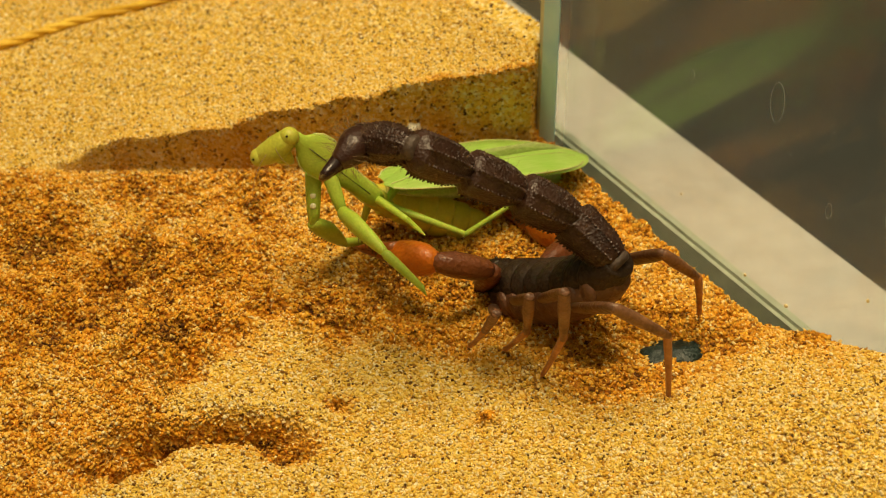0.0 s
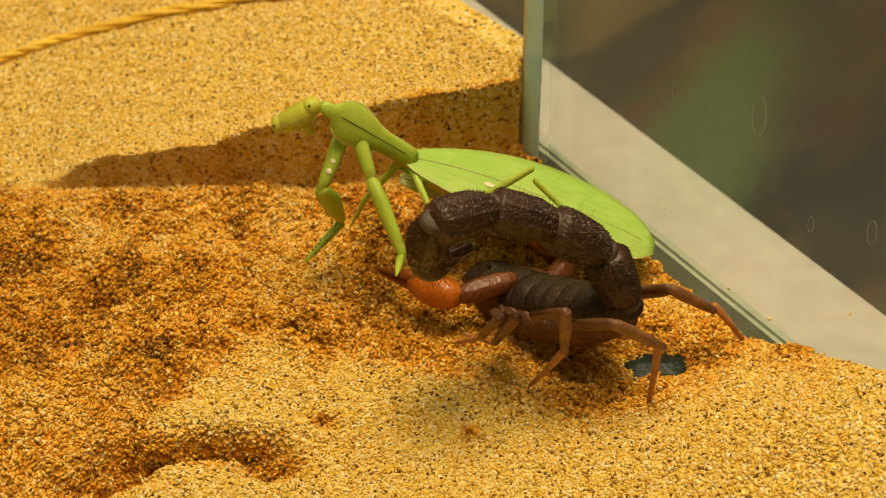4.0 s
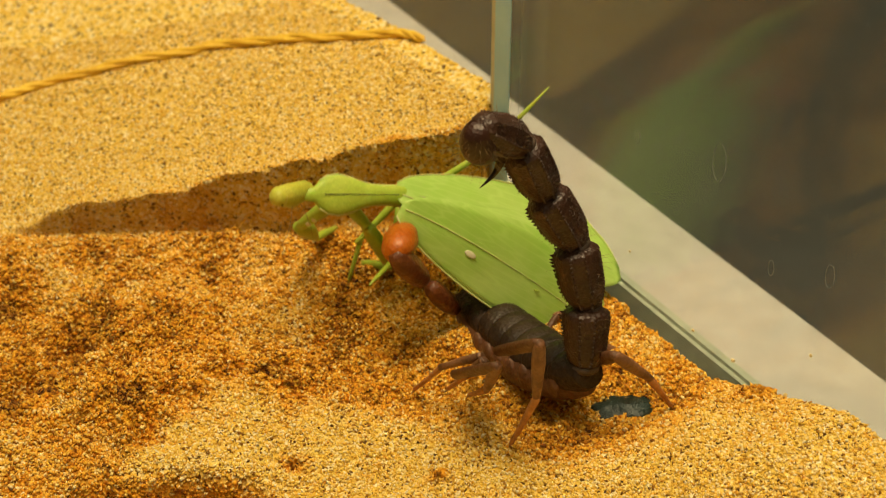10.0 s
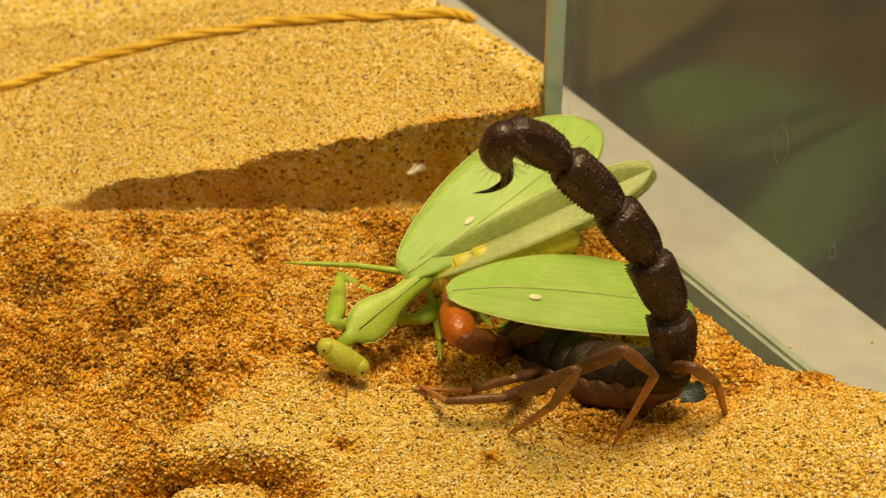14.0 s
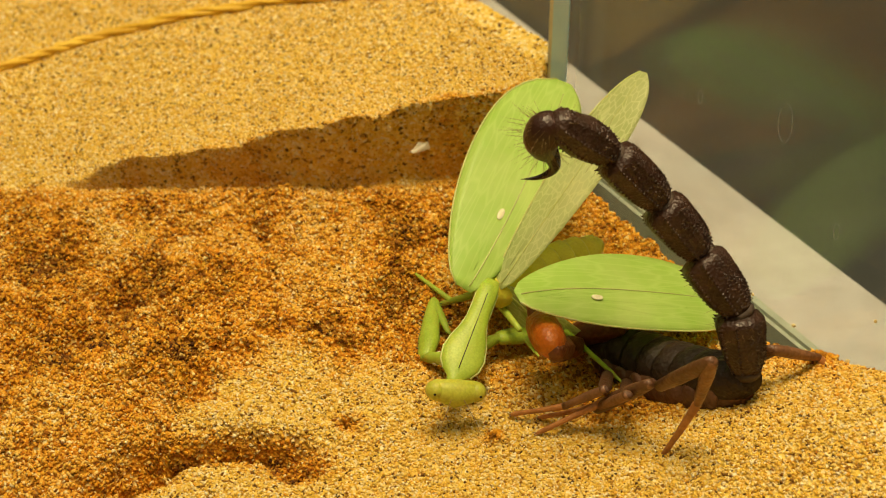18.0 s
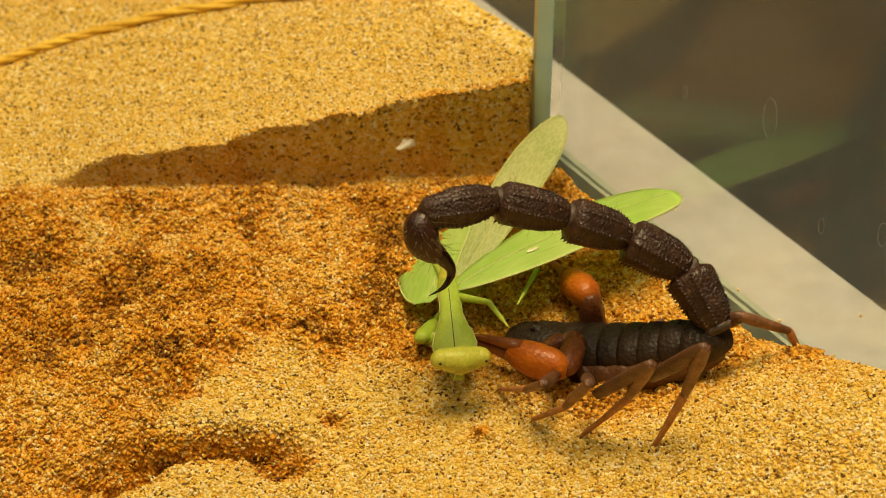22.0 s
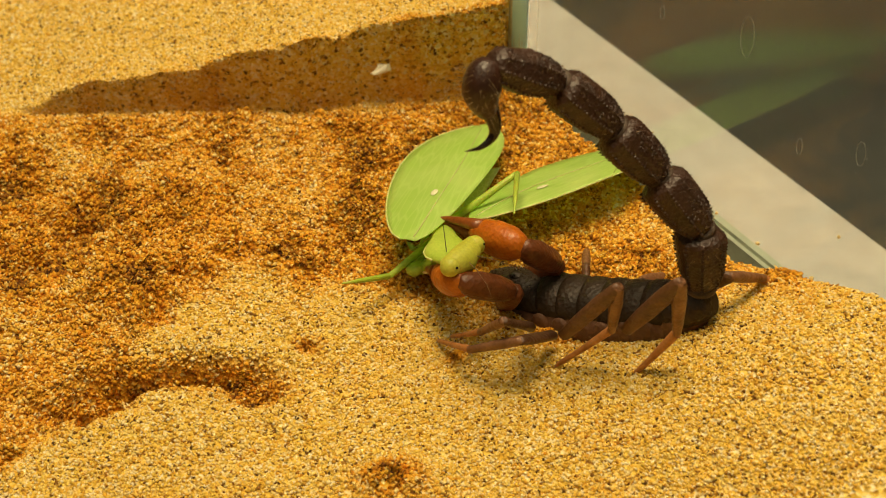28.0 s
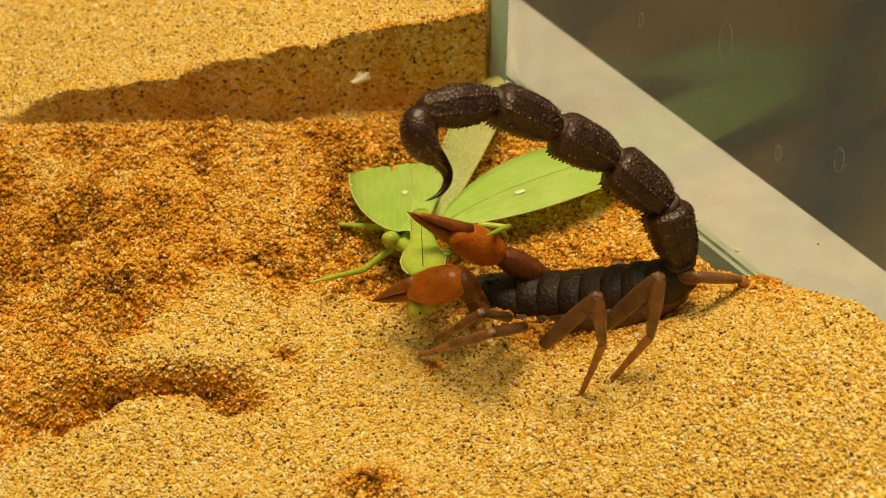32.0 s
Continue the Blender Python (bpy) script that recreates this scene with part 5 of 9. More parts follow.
    glide(RIG['hand_n'], [(0,27.2,14.4,9.8,162,-10,9), (0.5,25.7,10.3,6.6,163,-14,18), (1,24.8,5.7,3.4,162,-17,31), (1.5,27.2,9.6,2.4,162,-23,42), (2,28.6,13.6,2.8,155,-25,59), (2.5,29.8,12.1,1.9,166,-17,24), (3,30.4,10.5,2.4,167,-11,8), (5,25.7,11.9,3.3,171,-6,14), (6,25.1,11.3,3.6,177,-13,21), (6.5,26.0,13.6,11.3,158,6,-15), (7,27.7,15.5,18.7,102,12,-41), (7.5,31.6,14.9,16.7,79,11,-43), (8,35.8,14.6,14.4,51,10,-45), (8.5,31.7,11.9,23.8,23,-6,-48), (8.75,31.4,14.2,23.9,-22,-8,-44), (9,30.9,16.3,24.0,-68,-10,-37), (9.25,30.1,14.4,24.7,-20,-8,-43), (9.5,29.2,12.8,25.4,27,-7,-46), (10,28.8,17.8,19.4,62,6,-37), (10.5,24.9,15.6,16.0,95,-2,-36), (11,20.8,17.3,9.2,158,-7,-26), (11.5,20.3,17.8,9.4,173,-10,-25), (12,19.8,18.3,9.5,-177,-12,-24), (12.5,23.0,18.6,10.3,176,-9,-30), (13,26.4,18.5,11.1,165,-7,-36), (13.5,26.8,18.9,11.4,157,-6,-38), (14,27.7,19.0,11.9,151,-4,-40), (14.5,24.7,18.8,13.4,175,-8,-31), (15,22.6,17.9,15.1,-169,-12,-24), (17.5,21.3,19.7,12.1,163,-5,-28), (18,21.1,20.1,11.5,159,-4,-29), (19,23.8,21.2,18.3,146,1,-28), (19.5,26.2,20.2,10.3,157,5,-14), (20,21.5,21.0,15.9,161,3,-7), (20.5,21.4,16.9,9.2,174,-5,-6), (21,21.5,12.7,3.0,-177,-17,-4), (21.5,22.1,11.9,3.0,-178,-16,-5), (22,22.4,11.0,3.6,-179,-12,-6), (23,22.3,9.8,2.9,-177,-20,-0), (24,22.5,10.2,3.0,-178,-16,-4), (24.5,27.7,17.3,9.1,171,1,-28), (25,33.9,22.0,13.4,151,10,-43), (25.5,41.1,19.2,11.3,130,23,-49), (27,31.3,20.1,16.4,134,20,-43), (27.5,30.0,17.7,15.9,135,19,-41), (28,32.9,15.5,12.7,131,25,-41), (29,33.6,13.9,10.5,135,26,-38), (29.5,31.9,12.4,8.0,143,19,-37), (30,30.3,10.7,5.7,154,12,-36), (30.5,30.6,12.6,7.0,150,16,-33), (31,31.2,14.2,8.5,149,19,-31), (32,29.1,17.4,16.9,166,21,-10)])
    glide(RIG['patella_n'], [(0,27.2,14.4,9.8,35,32,-107), (0.5,25.7,10.3,6.6,45,15,-93), (1,24.8,5.7,3.4,54,8,-71), (1.5,27.2,9.6,2.4,49,-1,-102), (2,28.6,13.6,2.8,28,27,-123), (2.5,29.8,12.1,1.9,28,19,-131), (3,30.4,10.5,2.4,38,-5,-126), (6,25.1,11.3,3.6,27,30,-101), (6.5,26.0,13.6,11.3,27,33,-95), (7,27.7,15.5,18.7,49,57,-65), (7.5,31.6,14.9,16.7,34,57,-83), (8,35.8,14.6,14.4,-4,40,-133), (8.5,31.7,11.9,23.8,55,72,-81), (9,30.9,16.3,24.0,43,63,-80), (10,28.8,17.8,19.4,44,54,-73), (10.5,24.9,15.6,16.0,60,49,-55), (11,20.8,17.3,9.2,49,28,-48), (12,19.8,18.3,9.5,51,27,-47), (13,26.4,18.5,11.1,35,32,-82), (13.5,26.8,18.9,11.4,37,33,-79), (14,27.7,19.0,11.9,38,35,-80), (14.5,24.7,18.8,13.4,46,39,-61), (15,22.6,17.9,15.1,46,42,-53), (18,21.1,20.1,11.5,48,31,-54), (19,23.8,21.2,18.3,49,44,-62), (19.5,26.2,20.2,10.3,39,32,-67), (20,21.5,21.0,15.9,48,39,-56), (20.5,21.4,16.9,9.2,43,24,-61), (21,21.5,12.7,3.0,42,6,-78), (21.5,22.1,11.9,3.0,43,5,-80), (22,22.4,11.0,3.6,42,8,-80), (23,22.3,9.8,2.9,43,4,-77), (24,22.5,10.2,3.0,41,4,-79), (24.5,27.7,17.3,9.1,37,19,-99), (25,33.9,22.0,13.4,43,38,-93), (25.5,41.1,19.2,11.3,29,34,-118), (26,38.1,19.2,12.8,34,40,-108), (27,31.3,20.1,16.4,49,46,-84), (27.5,30.0,17.7,15.9,54,49,-78), (28,32.9,15.5,12.7,21,36,-125), (29,33.6,13.9,10.5,15,24,-136), (30,30.3,10.7,5.7,21,6,-120), (31,31.2,14.2,8.5,21,21,-128), (31.5,30.1,15.8,12.7,32,35,-109), (32,29.1,17.4,16.9,53,51,-74)])
    glide(RIG['femur_n'], [(0,24.6,5.8,4.2,127,28,-12), (0.5,25.2,0.1,3.9,126,26,27), (1,28.2,-4.2,1.9,110,14,60), (1.5,25.0,-0.7,2.6,117,18,31), (2,23.5,5.7,-2.0,121,-9,-10), (2.5,23.3,4.4,-1.5,118,-6,-3), (3,24.2,1.9,3.3,127,23,13), (4.5,23.4,2.7,-1.9,113,-8,8), (6,23.4,2.3,-1.7,110,-7,10), (6.5,25.3,4.7,5.6,107,38,-5), (7,30.4,9.5,8.7,53,57,-65), (7.5,32.3,9.2,7.8,33,57,-83), (8,30.2,8.7,7.6,51,56,-59), (8.5,32.4,7.8,11.2,36,72,-81), (9,32.0,9.9,11.3,28,63,-80), (10,31.0,10.6,9.0,37,54,-73), (10.5,29.1,9.6,7.4,61,49,-55), (11,27.1,10.4,4.2,70,28,-48), (12,26.7,10.9,4.3,72,27,-47), (13,27.7,9.6,5.5,74,38,-46), (14,29.2,10.5,5.8,70,40,-59), (14.5,29.0,11.1,6.2,63,39,-61), (15,28.0,10.7,7.0,63,42,-53), (17.5,27.4,11.5,5.6,72,33,-53), (18,27.3,11.7,5.3,74,31,-54), (19,28.6,12.3,8.5,61,44,-62), (19.5,29.7,11.8,4.7,65,32,-67), (20,27.5,12.2,7.4,67,39,-56), (20.5,26.1,8.5,4.8,90,33,-33), (21,23.7,2.4,2.0,114,15,10), (21.5,23.9,1.5,2.1,115,15,15), (23,24.7,-0.5,2.1,119,15,28), (24,24.6,-0.2,2.2,118,16,26), (24.5,26.2,7.4,5.7,97,39,-27), (25,33.4,12.6,6.2,58,38,-93), (25.5,36.9,11.3,5.2,43,34,-118), (26,35.4,11.3,5.9,46,40,-108), (27.5,31.6,10.6,7.4,61,49,-78), (28,27.9,8.5,6.5,87,46,-41), (29,26.6,7.2,6.2,97,43,-27), (30,25.0,1.6,4.6,128,31,17), (31,25.0,6.4,4.7,106,32,-17), (31.5,27.3,7.6,6.6,102,47,-32), (32,31.1,10.4,7.9,73,51,-74)])
    glide(RIG['hand_f'], [(0,26.0,-13.2,1.1,171,-20,3), (1,26.7,-18.3,1.9,167,-20,12), (2,23.4,-19.8,-0.0,165,-18,17), (3,27.1,-18.6,-0.7,168,-13,14), (6,26.9,-8.8,3.4,170,-3,-0), (7,25.4,-10.6,0.8,171,1,-9), (7.5,28.9,-17.6,-4.4,170,3,-6), (8,32.9,-24.4,-9.7,170,5,-5), (9,33.7,-18.7,-9.4,167,4,-8), (10,33.9,-18.9,-7.7,168,1,1), (11,31.6,-18.6,-4.7,167,-3,3), (12,24.9,-11.8,0.3,167,-4,4), (13,22.2,-10.4,2.5,170,-5,-12), (13.5,23.7,-7.4,2.8,170,-4,-15), (14,25.7,-4.9,3.2,170,-3,-18), (14.5,25.9,-5.2,3.5,166,-3,-14), (15,25.7,-5.8,6.8,149,9,-7), (18,25.7,0.9,4.3,163,-1,-16), (18.5,24.8,-0.9,7.9,146,12,-12), (19,23.9,-2.9,11.5,139,23,-9), (19.5,21.5,-6.5,4.9,171,-3,-3), (20,18.4,-8.7,1.7,172,-5,0), (20.5,19.8,-4.8,3.0,168,-3,-25), (21,22.8,-3.2,4.6,148,2,-51), (22,23.2,-4.7,6.5,149,8,-47), (23,23.6,-5.4,8.0,152,12,-40), (24,23.6,-5.2,7.4,154,10,-40), (25,21.4,-5.8,4.5,167,2,-39), (25.5,17.9,-8.8,2.0,173,-2,-48), (26,19.7,-4.1,4.8,163,3,-41), (26.5,21.8,-1.1,7.6,164,4,-34), (27,23.8,1.6,9.9,169,2,-28), (27.5,25.7,4.2,12.0,172,-1,-22), (28,27.3,4.8,12.7,171,3,-16), (29,26.3,4.5,15.4,173,3,-15), (30,27.1,4.8,17.7,178,-2,-10), (30.5,27.2,4.3,15.3,162,-44,46), (31,27.8,3.6,12.8,158,-49,46), (32,29.0,0.6,8.7,163,-48,36)])
    glide(RIG['patella_f'], [(0,26.0,-13.2,1.1,105,2,105), (1,26.7,-18.3,1.9,103,9,104), (1.5,25.0,-19.0,0.9,98,15,92), (2,23.4,-19.8,-0.0,89,23,69), (2.5,25.2,-19.2,-0.3,100,22,87), (3,27.1,-18.6,-0.7,109,11,104), (4,25.9,-14.8,0.6,115,4,105), (5.5,25.2,-9.3,3.1,116,13,93), (6,26.9,-8.8,3.4,114,19,103), (7,25.4,-10.6,0.8,138,-13,94), (7.5,28.9,-17.6,-4.4,134,-24,116), (8,32.9,-24.4,-9.7,142,-24,90), (8.5,31.8,-25.3,-4.8,135,-11,87), (9,33.7,-18.7,-9.4,138,-33,130), (10,33.9,-18.9,-7.7,132,-26,131), (11,31.6,-18.6,-4.7,124,-15,126), (12,24.9,-11.8,0.3,117,1,97), (12.5,21.8,-9.9,2.5,122,1,75), (13,22.2,-10.4,2.5,132,-11,72), (13.5,23.7,-7.4,2.8,130,-8,69), (14,25.7,-4.9,3.2,124,2,65), (14.5,25.9,-5.2,3.5,136,-4,64), (15,25.7,-5.8,6.8,126,16,71), (18,25.7,0.9,4.3,123,16,26), (18.5,24.8,-0.9,7.9,112,33,44), (19,23.9,-2.9,11.5,116,35,45), (19.5,21.5,-6.5,4.9,131,-0,55), (20,18.4,-8.7,1.7,136,-10,52), (20.5,19.8,-4.8,3.0,127,4,48), (21,22.8,-3.2,4.6,-54,72,-53), (22,23.2,-4.7,6.5,-18,86,-12), (23,23.6,-5.4,8.0,92,87,104), (24,23.6,-5.2,7.4,78,88,89), (25,21.4,-5.8,4.5,52,70,27), (25.5,17.9,-8.8,2.0,98,40,38), (26,19.7,-4.1,4.8,87,46,45), (26.25,20.6,-2.5,6.3,-25,72,-6), (26.5,21.8,-1.1,7.6,-104,48,-72), (27,23.8,1.6,9.9,-121,56,-94), (27.5,25.7,4.2,12.0,-132,60,-106), (28,27.3,4.8,12.7,-137,49,-109), (29,26.3,4.5,15.4,-121,58,-85), (30,27.1,4.8,17.7,-96,60,-56), (31,27.8,3.6,12.8,-144,59,-124), (32,29.0,0.6,8.7,-160,51,-148)])
    glide(RIG['femur_f'], [(0,23.3,-2.9,0.6,154,7,-6), (0.5,23.4,-5.6,0.4,152,5,9), (1,24.1,-8.1,0.2,148,4,25), (1.5,24.6,-8.8,-1.9,142,-8,30), (2,26.9,-10.7,-4.2,129,-22,48), (2.5,25.7,-9.3,-4.3,136,-23,36), (3,24.6,-8.5,-2.7,145,-13,28), (3.5,23.6,-6.6,-1.3,150,-5,15), (4.5,23.3,-2.6,0.5,152,6,-8), (6,24.6,1.0,-0.0,148,3,-30), (6.5,24.9,0.9,2.1,144,16,-31), (7,24.7,-0.3,3.2,144,22,-24), (7.5,24.6,-9.0,-0.0,162,3,30), (8,32.9,-13.8,-4.9,162,-24,90), (8.5,32.4,-14.2,-2.6,161,-11,87), (9,28.1,-11.9,-3.6,162,-18,58), (10,27.6,-11.7,-3.1,157,-16,55), (11,25.7,-10.3,-1.9,151,-8,41), (12,23.6,-1.3,0.1,154,4,-16), (12.5,24.6,0.3,2.2,151,16,-27), (13,25.4,-0.5,4.6,152,31,-25), (13.5,27.4,2.4,4.4,142,30,-49), (14,30.1,4.7,2.9,136,20,-72), (14.5,30.6,4.3,4.2,124,29,-74), (15,29.1,3.8,3.9,124,27,-63), (17.5,33.7,5.6,1.1,124,9,-94), (18,34.8,5.4,1.4,121,11,-101), (18.5,31.3,5.3,2.2,124,16,-79), (19,30.1,3.2,5.4,125,37,-68), (19.5,27.6,2.1,4.9,142,34,-49), (20,24.8,-0.5,3.5,152,24,-23), (20.5,26.9,3.1,2.3,148,17,-49), (21,24.8,-5.8,-5.5,162,-31,12), (22,23.9,-4.9,-4.1,171,-21,5), (23,23.5,-4.8,-2.6,177,-12,5), (24,23.6,-4.8,-3.2,175,-16,5), (25,24.6,-4.2,-5.5,169,-31,1), (25.5,24.2,-3.8,-4.9,174,-26,-1), (26,24.9,1.1,-2.8,168,-14,-32), (26.5,24.0,-7.8,-0.4,-178,1,23), (27,23.4,-4.3,1.2,177,10,2), (27.5,24.3,-1.0,2.9,169,20,-19), (28,25.0,-1.7,4.7,172,32,-16), (29.5,28.5,-0.4,7.4,155,54,-39), (30,30.2,0.2,8.3,139,60,-56), (30.5,26.4,-0.8,6.0,167,42,-26), (31,24.7,-1.0,3.8,172,26,-20), (32,23.3,-2.9,0.5,179,6,-7)])
    glide(RIG['n1_tarsus'], [(0,14.0,18.4,-0.0,136,27,-11), (1,13.4,15.5,-0.5,134,24,-6), (2,11.3,17.8,-1.9,134,21,-5), (3,17.8,15.2,-0.6,135,25,-6), (6,17.6,17.3,4.1,140,26,-0), (6.5,19.3,16.0,5.0,138,40,-5), (7,21.6,14.2,5.7,134,53,-11), (8,21.1,15.3,3.6,139,55,4), (8.5,25.2,10.6,7.5,140,45,-0), (9,29.0,11.6,4.3,142,52,11), (9.5,23.6,11.8,7.1,143,43,6), (10,15.5,18.3,4.2,147,47,21), (11,12.4,20.2,4.3,140,38,10), (12,14.0,23.9,3.5,145,27,21), (12.5,19.1,23.3,3.1,144,16,9), (13,24.6,21.7,2.1,144,3,-0), (13.5,25.5,19.9,1.2,145,-2,18), (14,28.6,17.4,0.8,144,-6,39), (14.5,25.4,17.7,1.9,143,4,23), (15,24.4,17.5,3.5,139,15,9), (17,20.2,20.0,3.0,144,16,21), (18,18.8,21.2,2.5,147,15,29), (18.5,19.4,21.4,5.0,137,31,5), (19,21.5,20.4,6.3,125,40,-16), (19.5,15.2,21.9,6.5,135,54,-8), (20,15.4,18.3,6.2,117,52,-25), (20.5,16.9,22.7,6.5,131,46,-18), (21,21.9,25.5,7.4,142,38,-17), (22,25.4,19.9,6.3,137,27,-31), (23,26.2,18.6,6.7,141,28,-23), (24,25.8,18.9,6.7,141,29,-23), (25,24.9,21.3,7.6,136,39,-32), (25.5,27.7,19.9,8.0,136,36,-34), (27.5,27.9,19.7,8.0,134,33,-31), (28,29.3,18.5,6.1,135,33,-25), (29,30.0,17.6,5.2,130,35,-34), (30,31.2,18.1,4.8,134,37,-27), (31,26.8,23.8,7.1,134,29,-36), (32,30.8,19.4,9.1,139,38,-35)])
    glide(RIG['n1_tibia'], [(0,7.3,19.9,4.2,134,31,-13), (1,6.4,16.2,3.4,132,29,-7), (2,4.3,18.3,1.8,133,28,-4), (3,11.1,15.5,3.8,136,33,-3), (6,12.9,18.1,10.5,133,53,-10), (6.5,14.9,16.9,11.7,132,56,-11), (7,17.5,15.2,12.4,132,58,-13), (8,17.0,15.0,10.5,140,60,5), (8.5,18.9,11.1,12.5,136,38,-5), (9,22.3,11.3,8.7,136,33,2), (9.5,16.5,10.6,10.5,142,25,10), (10,9.9,13.9,7.7,151,26,38), (11,5.9,17.5,8.1,142,28,23), (12,8.1,20.7,7.8,145,33,29), (12.5,13.1,19.0,5.9,151,21,36), (13,19.7,15.4,2.3,156,1,52), (13.5,19.0,16.1,4.1,153,21,30), (14,21.7,14.3,3.6,152,21,24), (14.5,19.4,13.9,5.6,152,28,33), (15,19.7,11.7,6.3,157,20,51), (16.5,15.3,15.0,6.7,153,26,37), (18,12.7,18.2,6.5,150,30,26), (18.5,13.5,21.0,10.4,136,42,5), (19,16.4,21.9,12.4,121,49,-16), (19.5,11.0,23.5,13.0,122,55,-20), (20,11.2,19.9,12.8,118,56,-21), (20.5,11.7,25.1,12.1,123,44,-25), (21,16.4,29.1,12.0,128,35,-33), (22,20.1,23.7,10.9,129,36,-36), (23,20.4,22.0,11.1,133,33,-30), (24,20.1,22.3,11.1,132,33,-30), (25,19.3,24.1,12.5,135,38,-26), (25.5,22.7,22.9,13.5,133,43,-31), (27.5,22.6,22.7,13.1,130,40,-29), (28,23.6,20.9,11.2,133,40,-23), (29,24.2,21.0,9.4,127,31,-31), (30,25.1,20.4,9.3,133,35,-20), (31,20.4,25.8,11.6,138,34,-18), (32,25.2,22.1,14.2,137,39,-26)])
    glide(RIG['n1_femur'], [(0,7.3,19.9,4.2,122,14,-34), (1,6.4,16.2,3.4,119,13,-26), (2,4.3,18.3,1.8,119,9,-28), (3,11.1,15.5,3.8,118,17,-30), (6,12.9,18.1,10.5,108,33,-47), (6.5,14.9,16.9,11.7,107,42,-47), (7,17.5,15.2,12.4,105,54,-48), (8,17.0,15.0,10.5,97,54,-47), (8.5,18.9,11.1,12.5,108,56,-44), (9,22.3,11.3,8.7,89,74,-55), (9.5,16.5,10.6,10.5,116,47,-34), (10,9.9,13.9,7.7,114,37,-23), (11,5.9,17.5,8.1,112,24,-32), (12,8.1,20.7,7.8,109,22,-43), (12.5,13.1,19.0,5.9,109,22,-49), (13,19.7,15.4,2.3,107,18,-61), (13.5,19.0,16.1,4.1,108,24,-60), (14,21.7,14.3,3.6,106,27,-67), (14.5,19.4,13.9,5.6,108,33,-56), (15,19.7,11.7,6.3,107,40,-50), (16.5,15.3,15.0,6.7,112,30,-45), (18,12.7,18.2,6.5,114,24,-46), (18.5,13.5,21.0,10.4,111,31,-53), (19,16.4,21.9,12.4,106,36,-62), (19.5,11.0,23.5,13.0,114,32,-52), (20,11.2,19.9,12.8,114,35,-47), (20.5,11.7,25.1,12.1,116,29,-56), (21,16.4,29.1,12.0,118,28,-69), (22,20.1,23.7,10.9,117,32,-73), (23,20.4,22.0,11.1,118,35,-72), (24,20.1,22.3,11.1,118,35,-72), (25,19.3,24.1,12.5,118,35,-71), (25.5,22.7,22.9,13.5,114,39,-80), (27.5,22.6,22.7,13.1,111,39,-80), (28,23.6,20.9,11.2,106,42,-83), (29,24.2,21.0,9.4,104,39,-85), (30,25.1,20.4,9.3,101,40,-88), (31,20.4,25.8,11.6,115,31,-75), (32,25.2,22.1,14.2,111,42,-88)])
    glide(RIG['n2_tarsus'], [(0,9.1,14.1,-1.8,140,26,-6), (1,13.7,12.1,-1.0,140,13,7), (2,10.8,16.8,-2.7,138,12,-3), (3,17.4,13.7,-2.2,136,11,-14), (6,16.6,15.8,3.6,141,20,-1), (7,18.4,13.7,4.6,138,39,-9), (8,18.0,16.6,3.7,133,50,-6), (9,19.4,14.7,4.3,144,50,12), (10,11.3,15.4,4.3,135,45,3), (10.5,11.1,17.6,5.0,137,39,-0), (11,8.7,21.5,4.3,138,38,6), (12,10.3,25.1,4.6,142,35,12), (12.5,14.6,24.2,5.1,137,32,-3), (13,19.1,22.5,5.3,134,28,-15), (13.5,22.2,24.4,4.7,135,20,-17), (14,26.4,25.4,4.1,135,12,-18), (14.5,23.7,21.7,4.1,135,16,-9), (15,22.6,17.6,4.4,135,20,0), (16.5,17.9,17.8,3.8,141,21,12), (17.5,15.6,17.9,3.0,146,19,23), (18,14.7,17.9,2.4,148,17,30), (18.5,15.1,19.6,4.0,143,26,16), (19,16.2,20.8,5.1,137,32,4), (19.5,9.8,24.7,5.8,138,48,1), (20,8.2,23.7,6.5,129,63,-6), (20.5,11.0,25.5,5.6,139,42,-5), (21,17.0,24.9,4.3,147,19,-7), (22,17.4,23.3,6.5,142,36,-22), (23,18.1,20.7,5.9,148,30,-12), (24,17.8,21.0,5.9,147,30,-12), (25,17.9,23.3,6.6,141,37,-24), (25.5,24.8,20.9,6.8,149,25,-11), (27,27.2,23.0,7.4,139,24,-28), (27.5,28.1,23.7,7.3,137,23,-32), (28,29.8,21.7,5.1,135,23,-31), (29,30.7,20.5,4.0,134,22,-32), (30,31.4,20.0,3.9,135,28,-28), (31,28.2,24.7,7.2,140,22,-27), (32,30.4,23.6,9.3,144,33,-27)])
